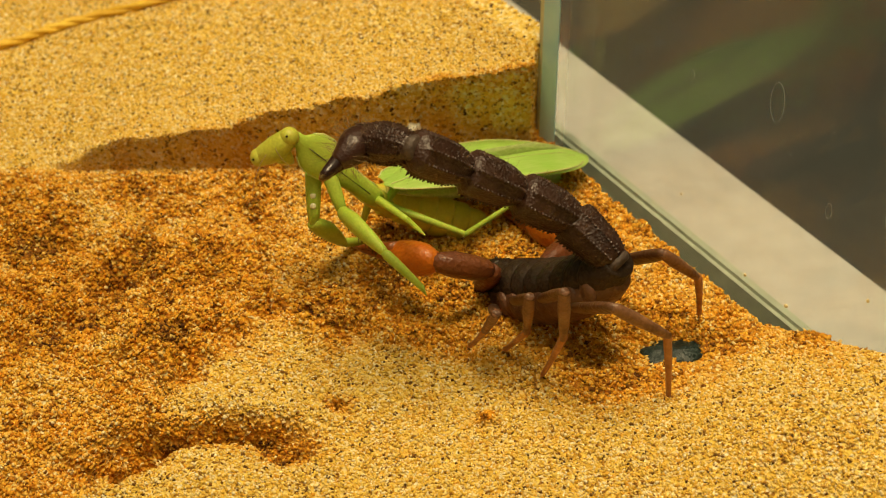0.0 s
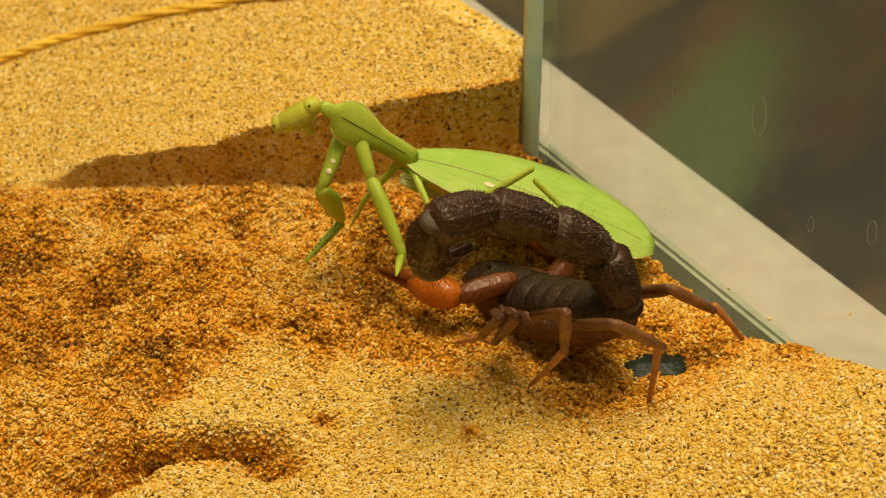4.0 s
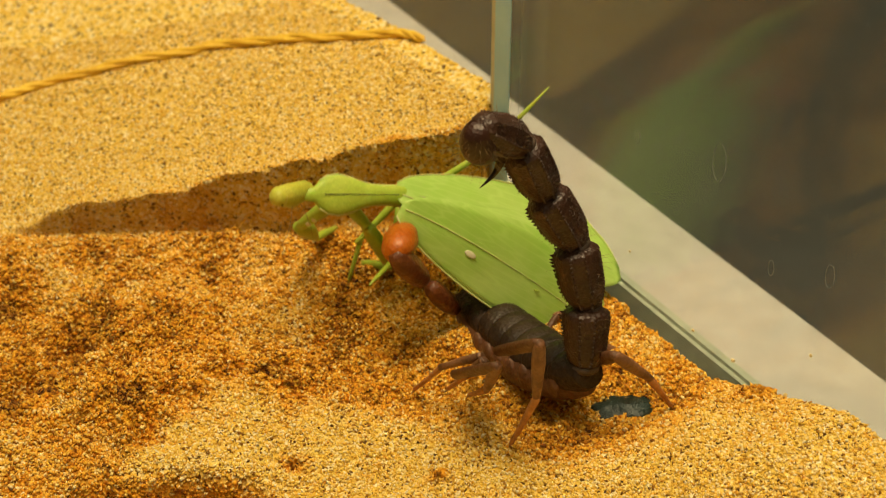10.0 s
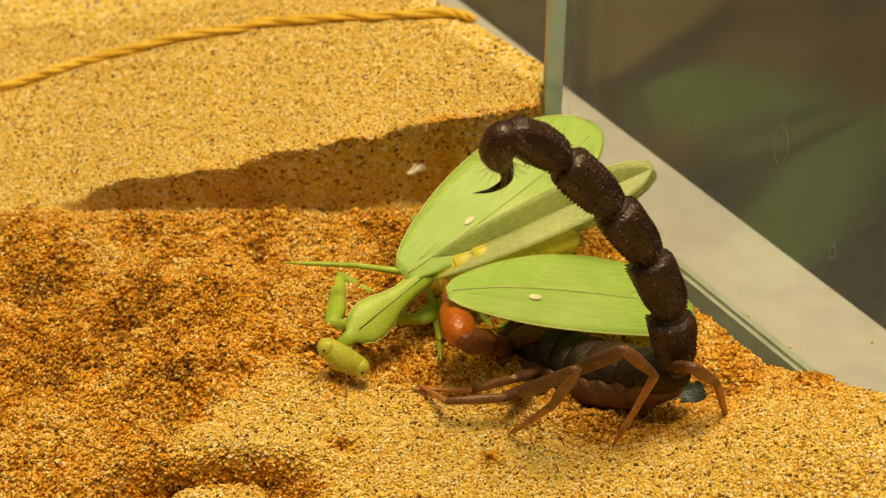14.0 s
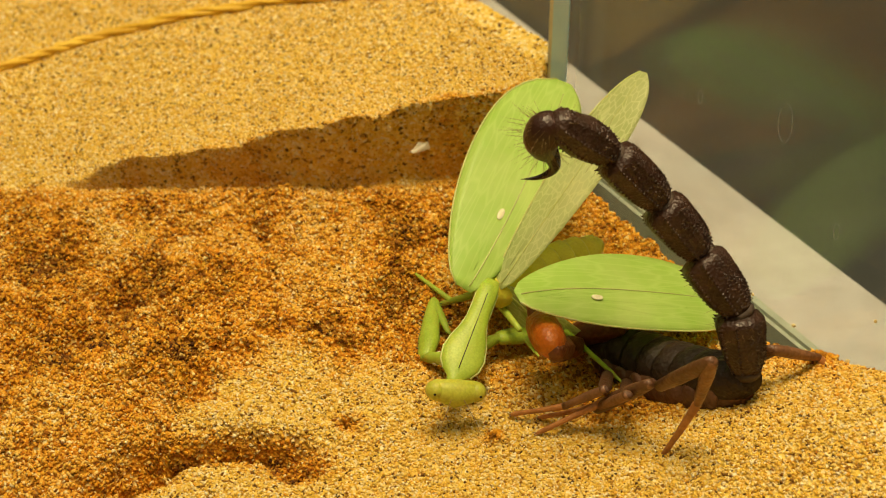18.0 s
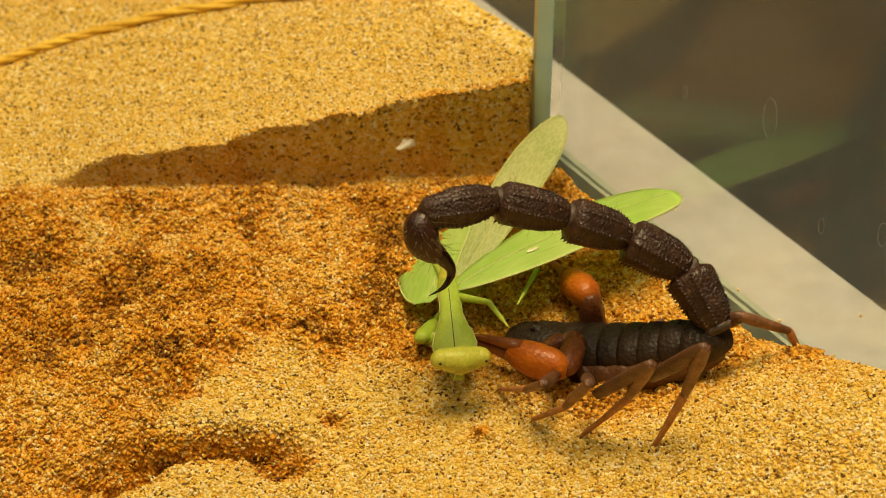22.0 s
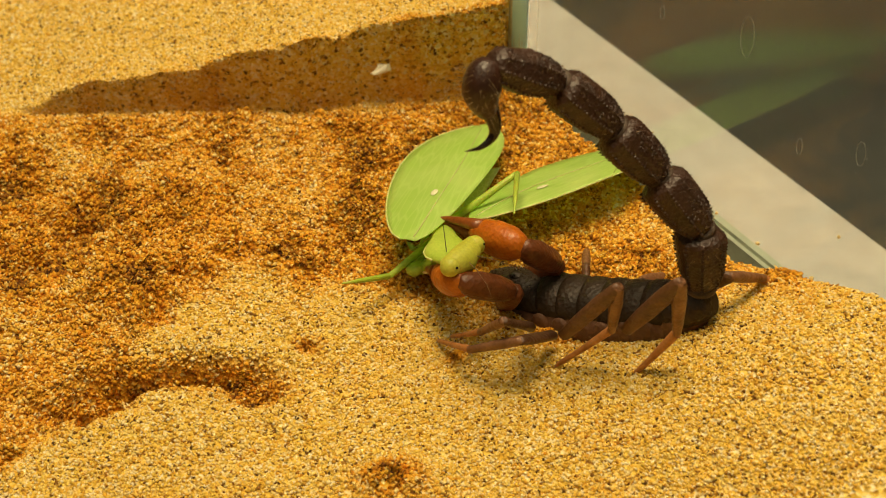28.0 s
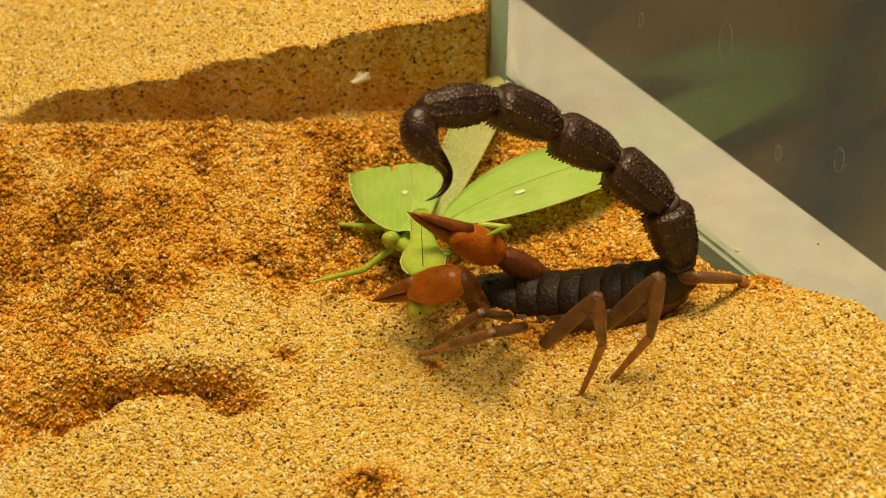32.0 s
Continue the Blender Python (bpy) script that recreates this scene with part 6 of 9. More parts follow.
    glide(RIG['n2_tibia'], [(0,3.6,15.5,5.2,130,51,-14), (1,6.9,13.1,4.9,128,41,-8), (2,2.8,17.6,1.3,129,26,-6), (3,10.1,13.6,3.2,134,37,-0), (6,10.6,15.4,10.3,141,48,4), (7,12.7,13.8,11.6,139,51,-0), (8,13.6,15.4,11.5,145,60,15), (8.5,13.3,13.4,13.5,137,48,1), (9,13.9,14.2,11.4,134,52,4), (10,4.8,16.3,10.5,123,44,-7), (11,1.8,19.6,9.8,138,37,16), (12,3.3,22.6,9.6,140,34,20), (12.5,7.4,21.8,9.8,143,32,18), (13,11.5,20.3,9.7,145,29,16), (13.5,14.3,21.0,7.5,149,18,23), (14,19.9,19.2,3.3,152,-5,44), (14.5,16.2,17.3,6.3,150,14,31), (15,15.4,13.6,8.1,147,24,29), (16.5,10.4,16.3,8.4,141,31,12), (17.5,8.2,17.8,8.1,137,35,1), (18,7.5,18.4,7.7,135,37,-4), (18.5,8.8,19.0,10.4,141,46,6), (19,11.2,18.6,12.3,154,53,23), (19.5,6.7,24.7,14.2,136,70,-1), (20,5.5,24.3,15.1,122,72,-12), (20.5,6.2,26.8,13.1,128,56,-16), (21,10.8,27.5,10.4,134,43,-23), (22,11.8,25.4,13.2,138,48,-21), (23,12.9,23.2,12.8,136,50,-26), (24,12.6,23.5,12.8,135,50,-26), (25,12.3,25.6,13.3,138,48,-23), (25.5,17.2,21.5,11.7,151,33,-5), (27,18.8,22.5,10.5,152,21,4), (27.5,19.6,22.7,9.8,152,16,7), (28,21.3,20.9,8.0,152,19,6), (29,22.0,20.5,6.2,150,15,-0), (30,22.8,19.9,6.8,151,18,1), (31,19.9,25.5,10.3,150,21,-5), (32,22.7,25.7,13.4,150,27,-15)])
    glide(RIG['n2_femur'], [(0,3.6,15.5,5.2,128,17,-25), (1,6.9,13.1,4.9,125,19,-23), (2,2.8,17.6,1.3,123,9,-28), (3,10.1,13.6,3.2,122,17,-28), (6,10.6,15.4,10.3,113,38,-44), (7,12.7,13.8,11.6,114,53,-41), (8,13.6,15.4,11.5,97,55,-52), (8.5,13.3,13.4,13.5,109,51,-46), (9,13.9,14.2,11.4,101,60,-45), (10,4.8,16.3,10.5,111,39,-29), (11,1.8,19.6,9.8,110,26,-36), (12,3.3,22.6,9.6,108,24,-44), (12.5,7.4,21.8,9.8,108,27,-50), (13,11.5,20.3,9.7,107,32,-57), (13.5,14.3,21.0,7.5,104,27,-65), (14,19.9,19.2,3.3,98,19,-82), (14.5,16.2,17.3,6.3,102,30,-66), (15,15.4,13.6,8.1,105,42,-54), (16.5,10.4,16.3,8.4,113,32,-46), (17.5,8.2,17.8,8.1,115,28,-44), (18,7.5,18.4,7.7,116,26,-44), (18.5,8.8,19.0,10.4,113,32,-48), (19,11.2,18.6,12.3,110,39,-53), (19.5,6.7,24.7,14.2,113,32,-53), (20,5.5,24.3,15.1,112,33,-50), (20.5,6.2,26.8,13.1,116,29,-55), (21,10.8,27.5,10.4,120,26,-64), (22,11.8,25.4,13.2,121,33,-64), (23,12.9,23.2,12.8,122,35,-64), (24,12.6,23.5,12.8,122,35,-64), (25,12.3,25.6,13.3,121,33,-66), (25.5,17.2,21.5,11.7,117,38,-74), (27,18.8,22.5,10.5,111,34,-80), (27.5,19.6,22.7,9.8,109,33,-82), (28,21.3,20.9,8.0,103,35,-88), (29,22.0,20.5,6.2,99,32,-91), (30,22.8,19.9,6.8,96,36,-95), (31,19.9,25.5,10.3,110,30,-84), (32,22.7,25.7,13.4,109,36,-92)])
    glide(RIG['n3_tarsus'], [(0,0.8,13.8,-2.3,138,39,-5), (1,1.1,11.8,-1.8,133,41,-5), (2,-2.7,14.6,-4.2,133,38,-4), (3,2.2,12.4,-1.9,139,42,1), (6,2.2,14.6,6.1,146,45,5), (7,6.2,18.6,7.0,137,53,-8), (8,5.2,16.8,6.2,143,57,7), (8.5,9.6,14.0,6.8,140,41,-1), (9,13.3,13.3,4.5,140,40,7), (9.5,10.8,13.3,5.8,133,33,-11), (10,5.6,15.9,4.4,125,38,-13), (10.5,6.2,17.3,5.0,139,33,4), (11,6.2,18.9,3.8,153,29,34), (12,6.6,22.1,4.9,144,31,19), (12.5,8.5,18.2,4.5,150,27,23), (13,10.2,13.9,3.6,155,22,28), (13.5,8.3,17.8,5.6,149,33,14), (14,7.9,20.7,6.8,144,41,1), (14.5,8.1,16.9,6.6,146,40,13), (15,9.6,13.3,6.5,149,39,24), (16.5,10.6,15.5,5.7,158,33,34), (17.5,12.1,16.5,4.7,163,27,43), (18,13.4,16.5,3.7,167,22,50), (18.5,11.0,19.2,5.3,158,30,30), (19,10.0,20.6,5.6,151,33,17), (19.5,4.0,25.2,6.2,157,44,22), (20,6.0,25.9,6.0,143,39,6), (20.5,7.5,25.6,6.3,151,37,7), (21,10.7,24.9,6.8,160,34,5), (22,7.9,21.2,7.5,157,44,-3), (23,8.6,18.8,7.0,162,39,3), (24,8.3,19.0,7.0,162,40,3), (25,7.0,20.5,7.2,164,43,5), (25.5,7.6,17.1,8.3,159,50,-2), (27.5,9.0,15.7,8.0,151,44,-7), (28,9.9,13.4,6.7,158,42,4), (29,10.8,11.3,6.2,160,42,6), (30,11.6,10.9,5.5,158,39,3), (30.5,7.8,16.4,7.7,158,52,1), (31,4.9,20.9,8.7,165,62,8), (32,7.2,23.2,9.4,161,63,-2)])
    glide(RIG['n3_tibia'], [(0,-4.9,15.2,6.4,130,57,-13), (1,-5.1,14.1,6.3,119,51,-20), (2,-8.3,16.2,4.5,121,56,-17), (3,-2.7,14.4,7.1,118,59,-23), (6,-2.2,16.5,15.4,119,63,-23), (6.5,-0.6,16.8,16.0,139,63,-2), (7,1.5,16.7,16.0,159,61,22), (8,2.4,16.9,16.3,130,75,-4), (8.5,2.3,13.2,14.3,142,46,6), (9,5.6,8.7,9.9,155,31,31), (9.5,2.6,13.0,12.3,140,38,2), (10,-0.6,17.0,12.9,123,54,-11), (10.5,-1.8,18.0,11.8,132,40,-5), (11,-2.6,17.9,9.3,137,32,7), (12,-2.3,19.0,9.5,142,26,19), (12.5,0.3,17.2,11.0,139,38,7), (13,3.5,14.4,11.7,135,50,-4), (13.5,2.0,17.9,13.9,140,53,-1), (14,1.8,20.4,15.4,146,55,3), (14.5,2.1,16.5,15.2,140,55,4), (15,3.6,12.8,15.1,136,55,5), (16.5,3.1,15.1,13.1,138,45,3), (17.5,3.8,16.1,11.1,139,38,3), (18,4.8,16.1,9.6,140,34,2), (18.5,3.1,18.0,12.0,143,40,9), (19,3.0,18.5,13.1,149,45,17), (19.5,-1.7,25.2,14.9,139,57,0), (20,0.6,19.7,12.6,173,39,49), (20.5,0.2,21.7,12.7,167,38,28), (21,2.3,23.7,12.9,164,35,8), (21.5,2.1,23.7,14.8,156,46,-6), (22,2.3,23.3,16.1,146,55,-21), (23,3.4,21.2,15.8,144,57,-25), (24,3.2,21.4,15.9,143,57,-26), (25,2.7,23.0,16.4,139,62,-30), (25.5,6.2,21.2,17.9,104,66,-71), (27.5,5.5,17.1,17.8,144,69,-21), (28,7.2,15.4,16.6,130,72,-36), (29,9.0,13.0,16.4,123,76,-43), (30,9.9,11.9,15.7,135,80,-30), (30.5,6.3,17.8,18.0,124,78,-42), (31,3.5,22.6,19.0,119,78,-51), (32,5.9,24.8,19.6,124,78,-51)])
    glide(RIG['n3_femur'], [(0,-4.9,15.2,6.4,128,17,-21), (1,-5.1,14.1,6.3,126,17,-19), (2,-8.3,16.2,4.5,125,12,-20), (3,-2.7,14.4,7.1,126,20,-21), (6,-2.2,16.5,15.4,132,29,-9), (6.5,-0.6,16.8,16.0,132,31,-10), (7,1.5,16.7,16.0,133,34,-10), (8,2.4,16.9,16.3,131,38,-3), (8.5,2.3,13.2,14.3,133,29,-6), (9,5.6,8.7,9.9,136,36,3), (9.5,2.6,13.0,12.3,134,28,-3), (10,-0.6,17.0,12.9,132,33,7), (10.5,-1.8,18.0,11.8,131,28,1), (11,-2.6,17.9,9.3,128,28,3), (12,-2.3,19.0,9.5,129,28,4), (12.5,0.3,17.2,11.0,135,32,4), (13,3.5,14.4,11.7,142,36,5), (13.5,2.0,17.9,13.9,143,35,5), (14,1.8,20.4,15.4,145,34,5), (14.5,2.1,16.5,15.2,145,35,10), (15,3.6,12.8,15.1,146,35,16), (16.5,3.1,15.1,13.1,144,36,12), (17.5,3.8,16.1,11.1,144,36,10), (18,4.8,16.1,9.6,144,37,9), (18.5,3.1,18.0,12.0,144,37,9), (19,3.0,18.5,13.1,145,37,10), (19.5,-1.7,25.2,14.9,143,35,7), (20,0.6,19.7,12.6,144,34,13), (20.5,0.2,21.7,12.7,145,35,3), (21,2.3,23.7,12.9,148,36,-8), (21.5,2.1,23.7,14.8,149,37,-9), (22,2.3,23.3,16.1,149,38,-11), (23,3.4,21.2,15.8,151,38,-11), (24,3.2,21.4,15.9,151,39,-11), (25,2.7,23.0,16.4,150,39,-11), (25.5,6.2,21.2,17.9,154,38,-11), (27.5,5.5,17.1,17.8,160,42,-0), (28,7.2,15.4,16.6,168,47,8), (29,9.0,13.0,16.4,170,49,9), (30,9.9,11.9,15.7,170,50,8), (30.5,6.3,17.8,18.0,166,47,5), (31,3.5,22.6,19.0,163,44,3), (32,5.9,24.8,19.6,165,44,-2)])
    glide(RIG['n4_tarsus'], [(0,-10.8,3.5,-6.0,133,65,-10), (1,-8.8,2.2,-5.9,107,58,-32), (2,-12.4,4.9,-7.2,119,62,-18), (3,-7.8,2.2,-3.8,136,70,-3), (6,-9.4,3.9,6.6,147,69,5), (7,-4.4,10.3,8.0,-179,72,40), (8,-3.2,9.1,8.5,172,81,37), (8.5,-2.5,11.5,7.9,154,65,15), (9,-1.7,13.1,7.6,163,63,31), (10,-4.6,12.6,7.3,146,62,15), (11,-8.2,13.8,5.0,153,49,23), (12,-8.1,15.1,4.8,138,47,3), (12.5,-4.0,13.0,5.7,150,46,15), (13,0.3,9.9,5.9,164,42,28), (13.5,-0.7,8.4,6.9,168,51,32), (14,-1.1,6.2,7.3,-180,57,44), (14.5,0.9,5.9,7.6,160,53,26), (15,3.8,5.6,7.2,151,46,20), (17,-0.7,10.7,7.5,157,55,23), (18,-2.2,13.4,7.5,163,59,28), (19,-3.8,13.5,7.8,140,65,2), (19.5,-9.1,19.6,6.9,128,73,-15), (20,-12.3,17.3,5.9,105,69,-34), (20.5,-8.6,20.5,6.6,137,67,-10), (21,-2.7,22.6,7.5,165,60,6), (22,-0.6,19.9,8.0,168,59,7), (23,0.5,18.7,8.3,164,59,1), (24,0.3,18.8,8.3,164,59,1), (25,-0.8,21.4,8.2,161,60,-3), (25.5,-1.2,17.7,8.4,172,63,8), (27.5,-0.9,13.7,7.4,163,51,4), (28,0.1,12.2,7.2,163,52,4), (29,1.8,10.2,7.5,166,55,8), (30,2.0,10.1,7.4,156,55,-6), (31,-1.1,15.8,6.9,167,47,6), (32,1.1,19.3,7.7,166,50,-2)])
    glide(RIG['n4_tibia'], [(0,-10.2,11.3,2.4,55,47,-95), (1,-9.8,9.5,3.0,60,50,-83), (2,-13.6,11.9,1.8,62,53,-79), (3,-7.5,10.2,4.6,51,47,-92), (6,-8.1,12.4,14.3,41,42,-99), (6.5,-7.9,13.8,16.7,52,54,-82), (7,-6.8,14.4,18.5,71,65,-60), (8,-3.9,13.1,19.3,46,69,-78), (8.5,-5.9,13.7,18.7,95,69,-32), (9,-4.4,12.4,18.8,135,76,17), (10,-6.5,12.7,18.6,112,80,-3), (11,-12.7,14.9,15.5,102,67,-15), (12,-14.4,16.1,14.4,108,57,-9), (12.5,-10.0,14.8,15.3,106,57,-16), (13,-5.5,12.3,15.5,105,57,-22), (13.5,-4.4,13.7,16.4,80,56,-55), (14,-1.8,13.4,16.2,58,51,-84), (14.5,-2.6,11.2,17.2,76,57,-56), (15,-1.3,8.0,17.2,97,60,-25), (17,-5.7,12.6,17.6,106,62,-20), (18,-7.2,15.0,17.7,111,63,-17), (19,-7.7,16.8,18.1,89,64,-40), (19.5,-12.0,23.6,17.3,80,65,-55), (20,-13.8,22.4,16.1,59,63,-74), (20.5,-11.4,24.1,17.2,89,67,-52), (21,-6.9,24.8,18.0,123,66,-28), (22,-5.5,21.1,18.3,139,64,-14), (23,-4.4,20.5,18.5,134,63,-21), (24,-4.5,20.6,18.6,133,63,-21), (25,-5.9,22.7,18.4,140,63,-14), (25.5,-2.3,20.5,19.5,88,75,-70), (27.5,-3.9,15.5,18.3,121,72,-30), (28,-1.9,14.1,18.4,107,77,-44), (29,0.6,12.2,18.7,93,78,-58), (30,1.1,11.0,18.8,108,83,-42), (31,-3.6,15.9,18.1,150,77,-3), (32,-1.9,19.3,18.8,158,75,-1)])
    glide(RIG['n4_femur'], [(0,-10.2,11.3,2.4,137,10,-13), (1,-9.8,9.5,3.0,134,11,-10), (2,-13.6,11.9,1.8,134,8,-13), (3,-7.5,10.2,4.6,135,15,-12), (6,-8.1,12.4,14.3,137,29,-11), (6.5,-7.9,13.8,16.7,136,32,-12), (7,-6.8,14.4,18.5,136,34,-13), (8,-3.9,13.1,19.3,136,38,-6), (8.5,-5.9,13.7,18.7,136,29,-9), (9,-4.4,12.4,18.8,138,37,0), (10,-6.5,12.7,18.6,137,33,4), (11,-12.7,14.9,15.5,134,29,0), (12,-14.4,16.1,14.4,134,29,1), (12.5,-10.0,14.8,15.3,138,33,1), (13,-5.5,12.3,15.5,145,37,2), (13.5,-4.4,13.7,16.4,147,36,2), (14,-1.8,13.4,16.2,150,34,3), (14.5,-2.6,11.2,17.2,149,36,8), (15,-1.3,8.0,17.2,149,36,13), (17,-5.7,12.6,17.6,147,37,6), (18,-7.2,15.0,17.7,146,38,3), (19,-7.7,16.8,18.1,146,38,5), (19.5,-12.0,23.6,17.3,146,36,3), (20,-13.8,22.4,16.1,144,36,8), (20.5,-11.4,24.1,17.2,147,36,-1), (21,-6.9,24.8,18.0,151,37,-12), (22,-5.5,21.1,18.3,153,39,-14), (23,-4.4,20.5,18.5,154,39,-15), (24,-4.5,20.6,18.6,154,40,-14), (25,-5.9,22.7,18.4,155,40,-14), (25.5,-2.3,20.5,19.5,156,39,-14), (27.5,-3.9,15.5,18.3,160,43,-4), (28,-1.9,14.1,18.4,167,49,4), (29,0.6,12.2,18.7,169,50,5), (30,1.1,11.0,18.8,169,52,4), (31,-3.6,15.9,18.1,167,45,1), (32,-1.9,19.3,18.8,169,45,-3)])
    glide(RIG['f4_tarsus'], [(0,0.1,-15.5,-5.5,124,59,-21), (0.5,1.3,-19.4,-6.2,81,62,-66), (1,6.1,-25.6,-8.0,21,52,-133), (1.5,-0.0,-20.6,-9.0,43,59,-106), (2,-5.0,-16.6,-10.4,62,64,-84), (3,-0.6,-18.3,-8.0,41,64,-107), (6,-3.3,-13.3,1.5,31,61,-118), (7,-2.2,-11.1,2.9,46,69,-99), (8,-1.3,-11.2,2.5,52,58,-83), (8.5,-3.4,-11.8,1.7,46,58,-100), (9,-1.6,-13.6,0.8,10,48,-131), (9.5,-5.1,-10.5,0.9,40,58,-106), (10,-4.9,-8.9,1.7,50,59,-81), (10.5,-8.6,-7.3,1.5,69,68,-69), (11,-10.5,-7.0,1.7,81,80,-53), (11.5,-8.8,-6.3,1.6,12,80,-123), (12,-6.1,-6.4,0.6,-35,65,-172), (12.5,-6.0,-5.4,2.1,7,78,-132), (13,-4.9,-5.5,2.8,59,79,-84), (14,-6.3,-2.2,2.6,44,82,-104), (14.5,-4.5,-6.5,2.9,51,75,-90), (15,-2.0,-10.3,3.2,52,69,-84), (18,-3.2,-13.8,1.6,23,61,-123), (19,-2.2,-17.4,-0.1,8,46,-140), (19.5,-7.9,-14.3,-2.3,1,42,-154), (20,-9.7,-15.7,-1.4,19,47,-125), (20.5,-11.4,-10.1,-0.3,40,61,-109), (21,-11.5,-4.6,0.4,72,70,-86), (22,-9.2,-6.8,1.0,36,74,-127), (23,-8.5,-7.8,1.2,35,74,-129), (24,-8.5,-7.4,1.0,48,68,-115), (25,-10.0,-4.9,0.2,57,60,-105), (25.5,-11.5,-5.1,-1.1,49,53,-116), (27,-6.0,-10.0,-0.7,45,47,-118), (27.5,-4.2,-11.2,-0.6,44,44,-119), (28,-5.4,-11.9,0.7,48,51,-109), (29,-4.3,-13.8,1.2,45,51,-112), (30,-4.5,-14.5,2.0,52,56,-103), (31,-7.2,-7.4,0.5,49,59,-113), (32,-8.0,-3.5,0.4,41,61,-128)])
    glide(RIG['f4_tibia'], [(0,-1.2,-8.7,1.8,69,47,-78), (0.5,3.0,-12.3,0.8,50,44,-104), (1,12.2,-19.9,-2.4,26,34,-137), (1.5,5.9,-15.6,-2.7,25,39,-139), (2,-1.5,-11.1,-2.8,37,48,-122), (3,2.8,-11.9,-1.1,38,44,-119), (4,-0.8,-9.1,2.6,45,44,-105), (6,-3.4,-6.2,8.5,54,44,-89), (7,-4.3,-3.6,9.2,60,39,-74), (8,-2.9,-4.2,9.4,50,43,-77), (8.5,-4.1,-4.1,8.0,55,39,-84), (9,-1.1,-5.5,6.7,38,36,-94), (9.5,-4.6,-3.1,7.7,49,43,-94), (10,-5.0,-2.3,9.1,42,48,-89), (10.5,-6.8,-0.9,9.0,37,48,-106), (11,-6.1,-1.2,8.6,20,43,-127), (11.5,-7.2,0.2,9.1,36,48,-104), (12,-6.4,0.2,8.1,49,49,-87), (12.5,-7.0,1.2,9.5,57,48,-82), (13,-6.3,1.3,10.0,62,46,-78), (14,-7.1,4.6,9.9,62,47,-83), (14.5,-5.1,0.6,9.9,56,44,-85), (15,-2.3,-2.8,9.8,51,41,-88), (17.5,-1.5,-4.8,7.4,46,33,-100), (18,-1.2,-5.4,6.8,46,31,-103), (18.5,0.6,-7.4,5.8,40,30,-113), (19,3.0,-10.1,4.3,34,26,-125), (19.5,0.6,-9.9,0.8,25,18,-153), (20,-1.8,-10.0,0.9,27,14,-144), (20.5,-2.7,-6.1,2.6,25,17,-156), (21,-4.1,-0.6,5.8,30,33,-151), (21.5,-3.8,-0.8,6.7,35,36,-143), (22,-3.5,-1.5,7.2,40,39,-137), (23,-3.4,-1.6,7.1,44,36,-130), (24,-3.4,-1.2,6.9,45,36,-129), (25,-4.3,0.8,6.2,41,37,-135), (25.5,-2.7,-1.9,2.5,29,21,-160), (26,-2.8,-1.4,3.8,37,29,-142), (27,-2.3,-2.5,4.8,49,33,-116), (27.5,-1.9,-3.2,4.9,54,34,-106), (28,-2.8,-4.0,6.3,50,34,-109), (29,-1.6,-5.8,6.5,48,31,-109), (30,-2.0,-6.6,7.7,48,34,-108), (31,-5.5,0.2,6.8,58,39,-103), (32,-3.1,3.1,6.1,47,35,-126)])
    glide(RIG['f4_femur'], [(0,-1.2,-8.7,1.8,144,12,-9), (0.5,3.0,-12.3,0.8,144,11,1), (1,12.2,-19.9,-2.4,146,-0,38), (1.5,5.9,-15.6,-2.7,146,-1,14), (2,-1.5,-11.1,-2.8,146,-1,0), (3,2.8,-11.9,-1.1,147,12,1), (4,-0.8,-9.1,2.6,148,20,1), (6,-3.4,-6.2,8.5,153,34,7), (7,-4.3,-3.6,9.2,151,36,1), (8,-2.9,-4.2,9.4,147,42,2), (8.5,-4.1,-4.1,8.0,148,32,-1), (9,-1.1,-5.5,6.7,152,38,12), (9.5,-4.6,-3.1,7.7,146,30,-4), (10,-5.0,-2.3,9.1,141,35,-2), (10.5,-6.8,-0.9,9.0,140,30,-11), (11,-6.1,-1.2,8.6,138,30,-9), (11.5,-7.2,0.2,9.1,136,29,-14), (12,-6.4,0.2,8.1,136,28,-14), (12.5,-7.0,1.2,9.5,138,30,-17), (13,-6.3,1.3,10.0,140,32,-17), (14,-7.1,4.6,9.9,140,29,-25), (14.5,-5.1,0.6,9.9,140,34,-16), (15,-2.3,-2.8,9.8,142,39,-6), (17.5,-1.5,-4.8,7.4,151,35,2), (18,-1.2,-5.4,6.8,153,33,5), (18.5,0.6,-7.4,5.8,159,34,15), (19,3.0,-10.1,4.3,168,31,32), (19.5,0.6,-9.9,0.8,168,13,26), (20,-1.8,-10.0,0.9,165,11,22), (20.5,-2.7,-6.1,2.6,165,17,7), (21,-4.1,-0.6,5.8,165,25,-13), (21.5,-3.8,-0.8,6.7,167,28,-13), (22,-3.5,-1.5,7.2,169,30,-11), (24,-3.4,-1.2,6.9,169,29,-12), (25,-4.3,0.8,6.2,166,26,-18), (25.5,-2.7,-1.9,2.5,170,17,-10), (26,-2.8,-1.4,3.8,168,21,-12), (27,-2.3,-2.5,4.8,168,25,-8), (27.5,-1.9,-3.2,4.9,169,26,-5), (28,-2.8,-4.0,6.3,170,32,-2), (29,-1.6,-5.8,6.5,174,35,6), (30,-2.0,-6.6,7.7,176,38,10), (31,-5.5,0.2,6.8,166,26,-15), (32,-3.1,3.1,6.1,165,26,-26)])
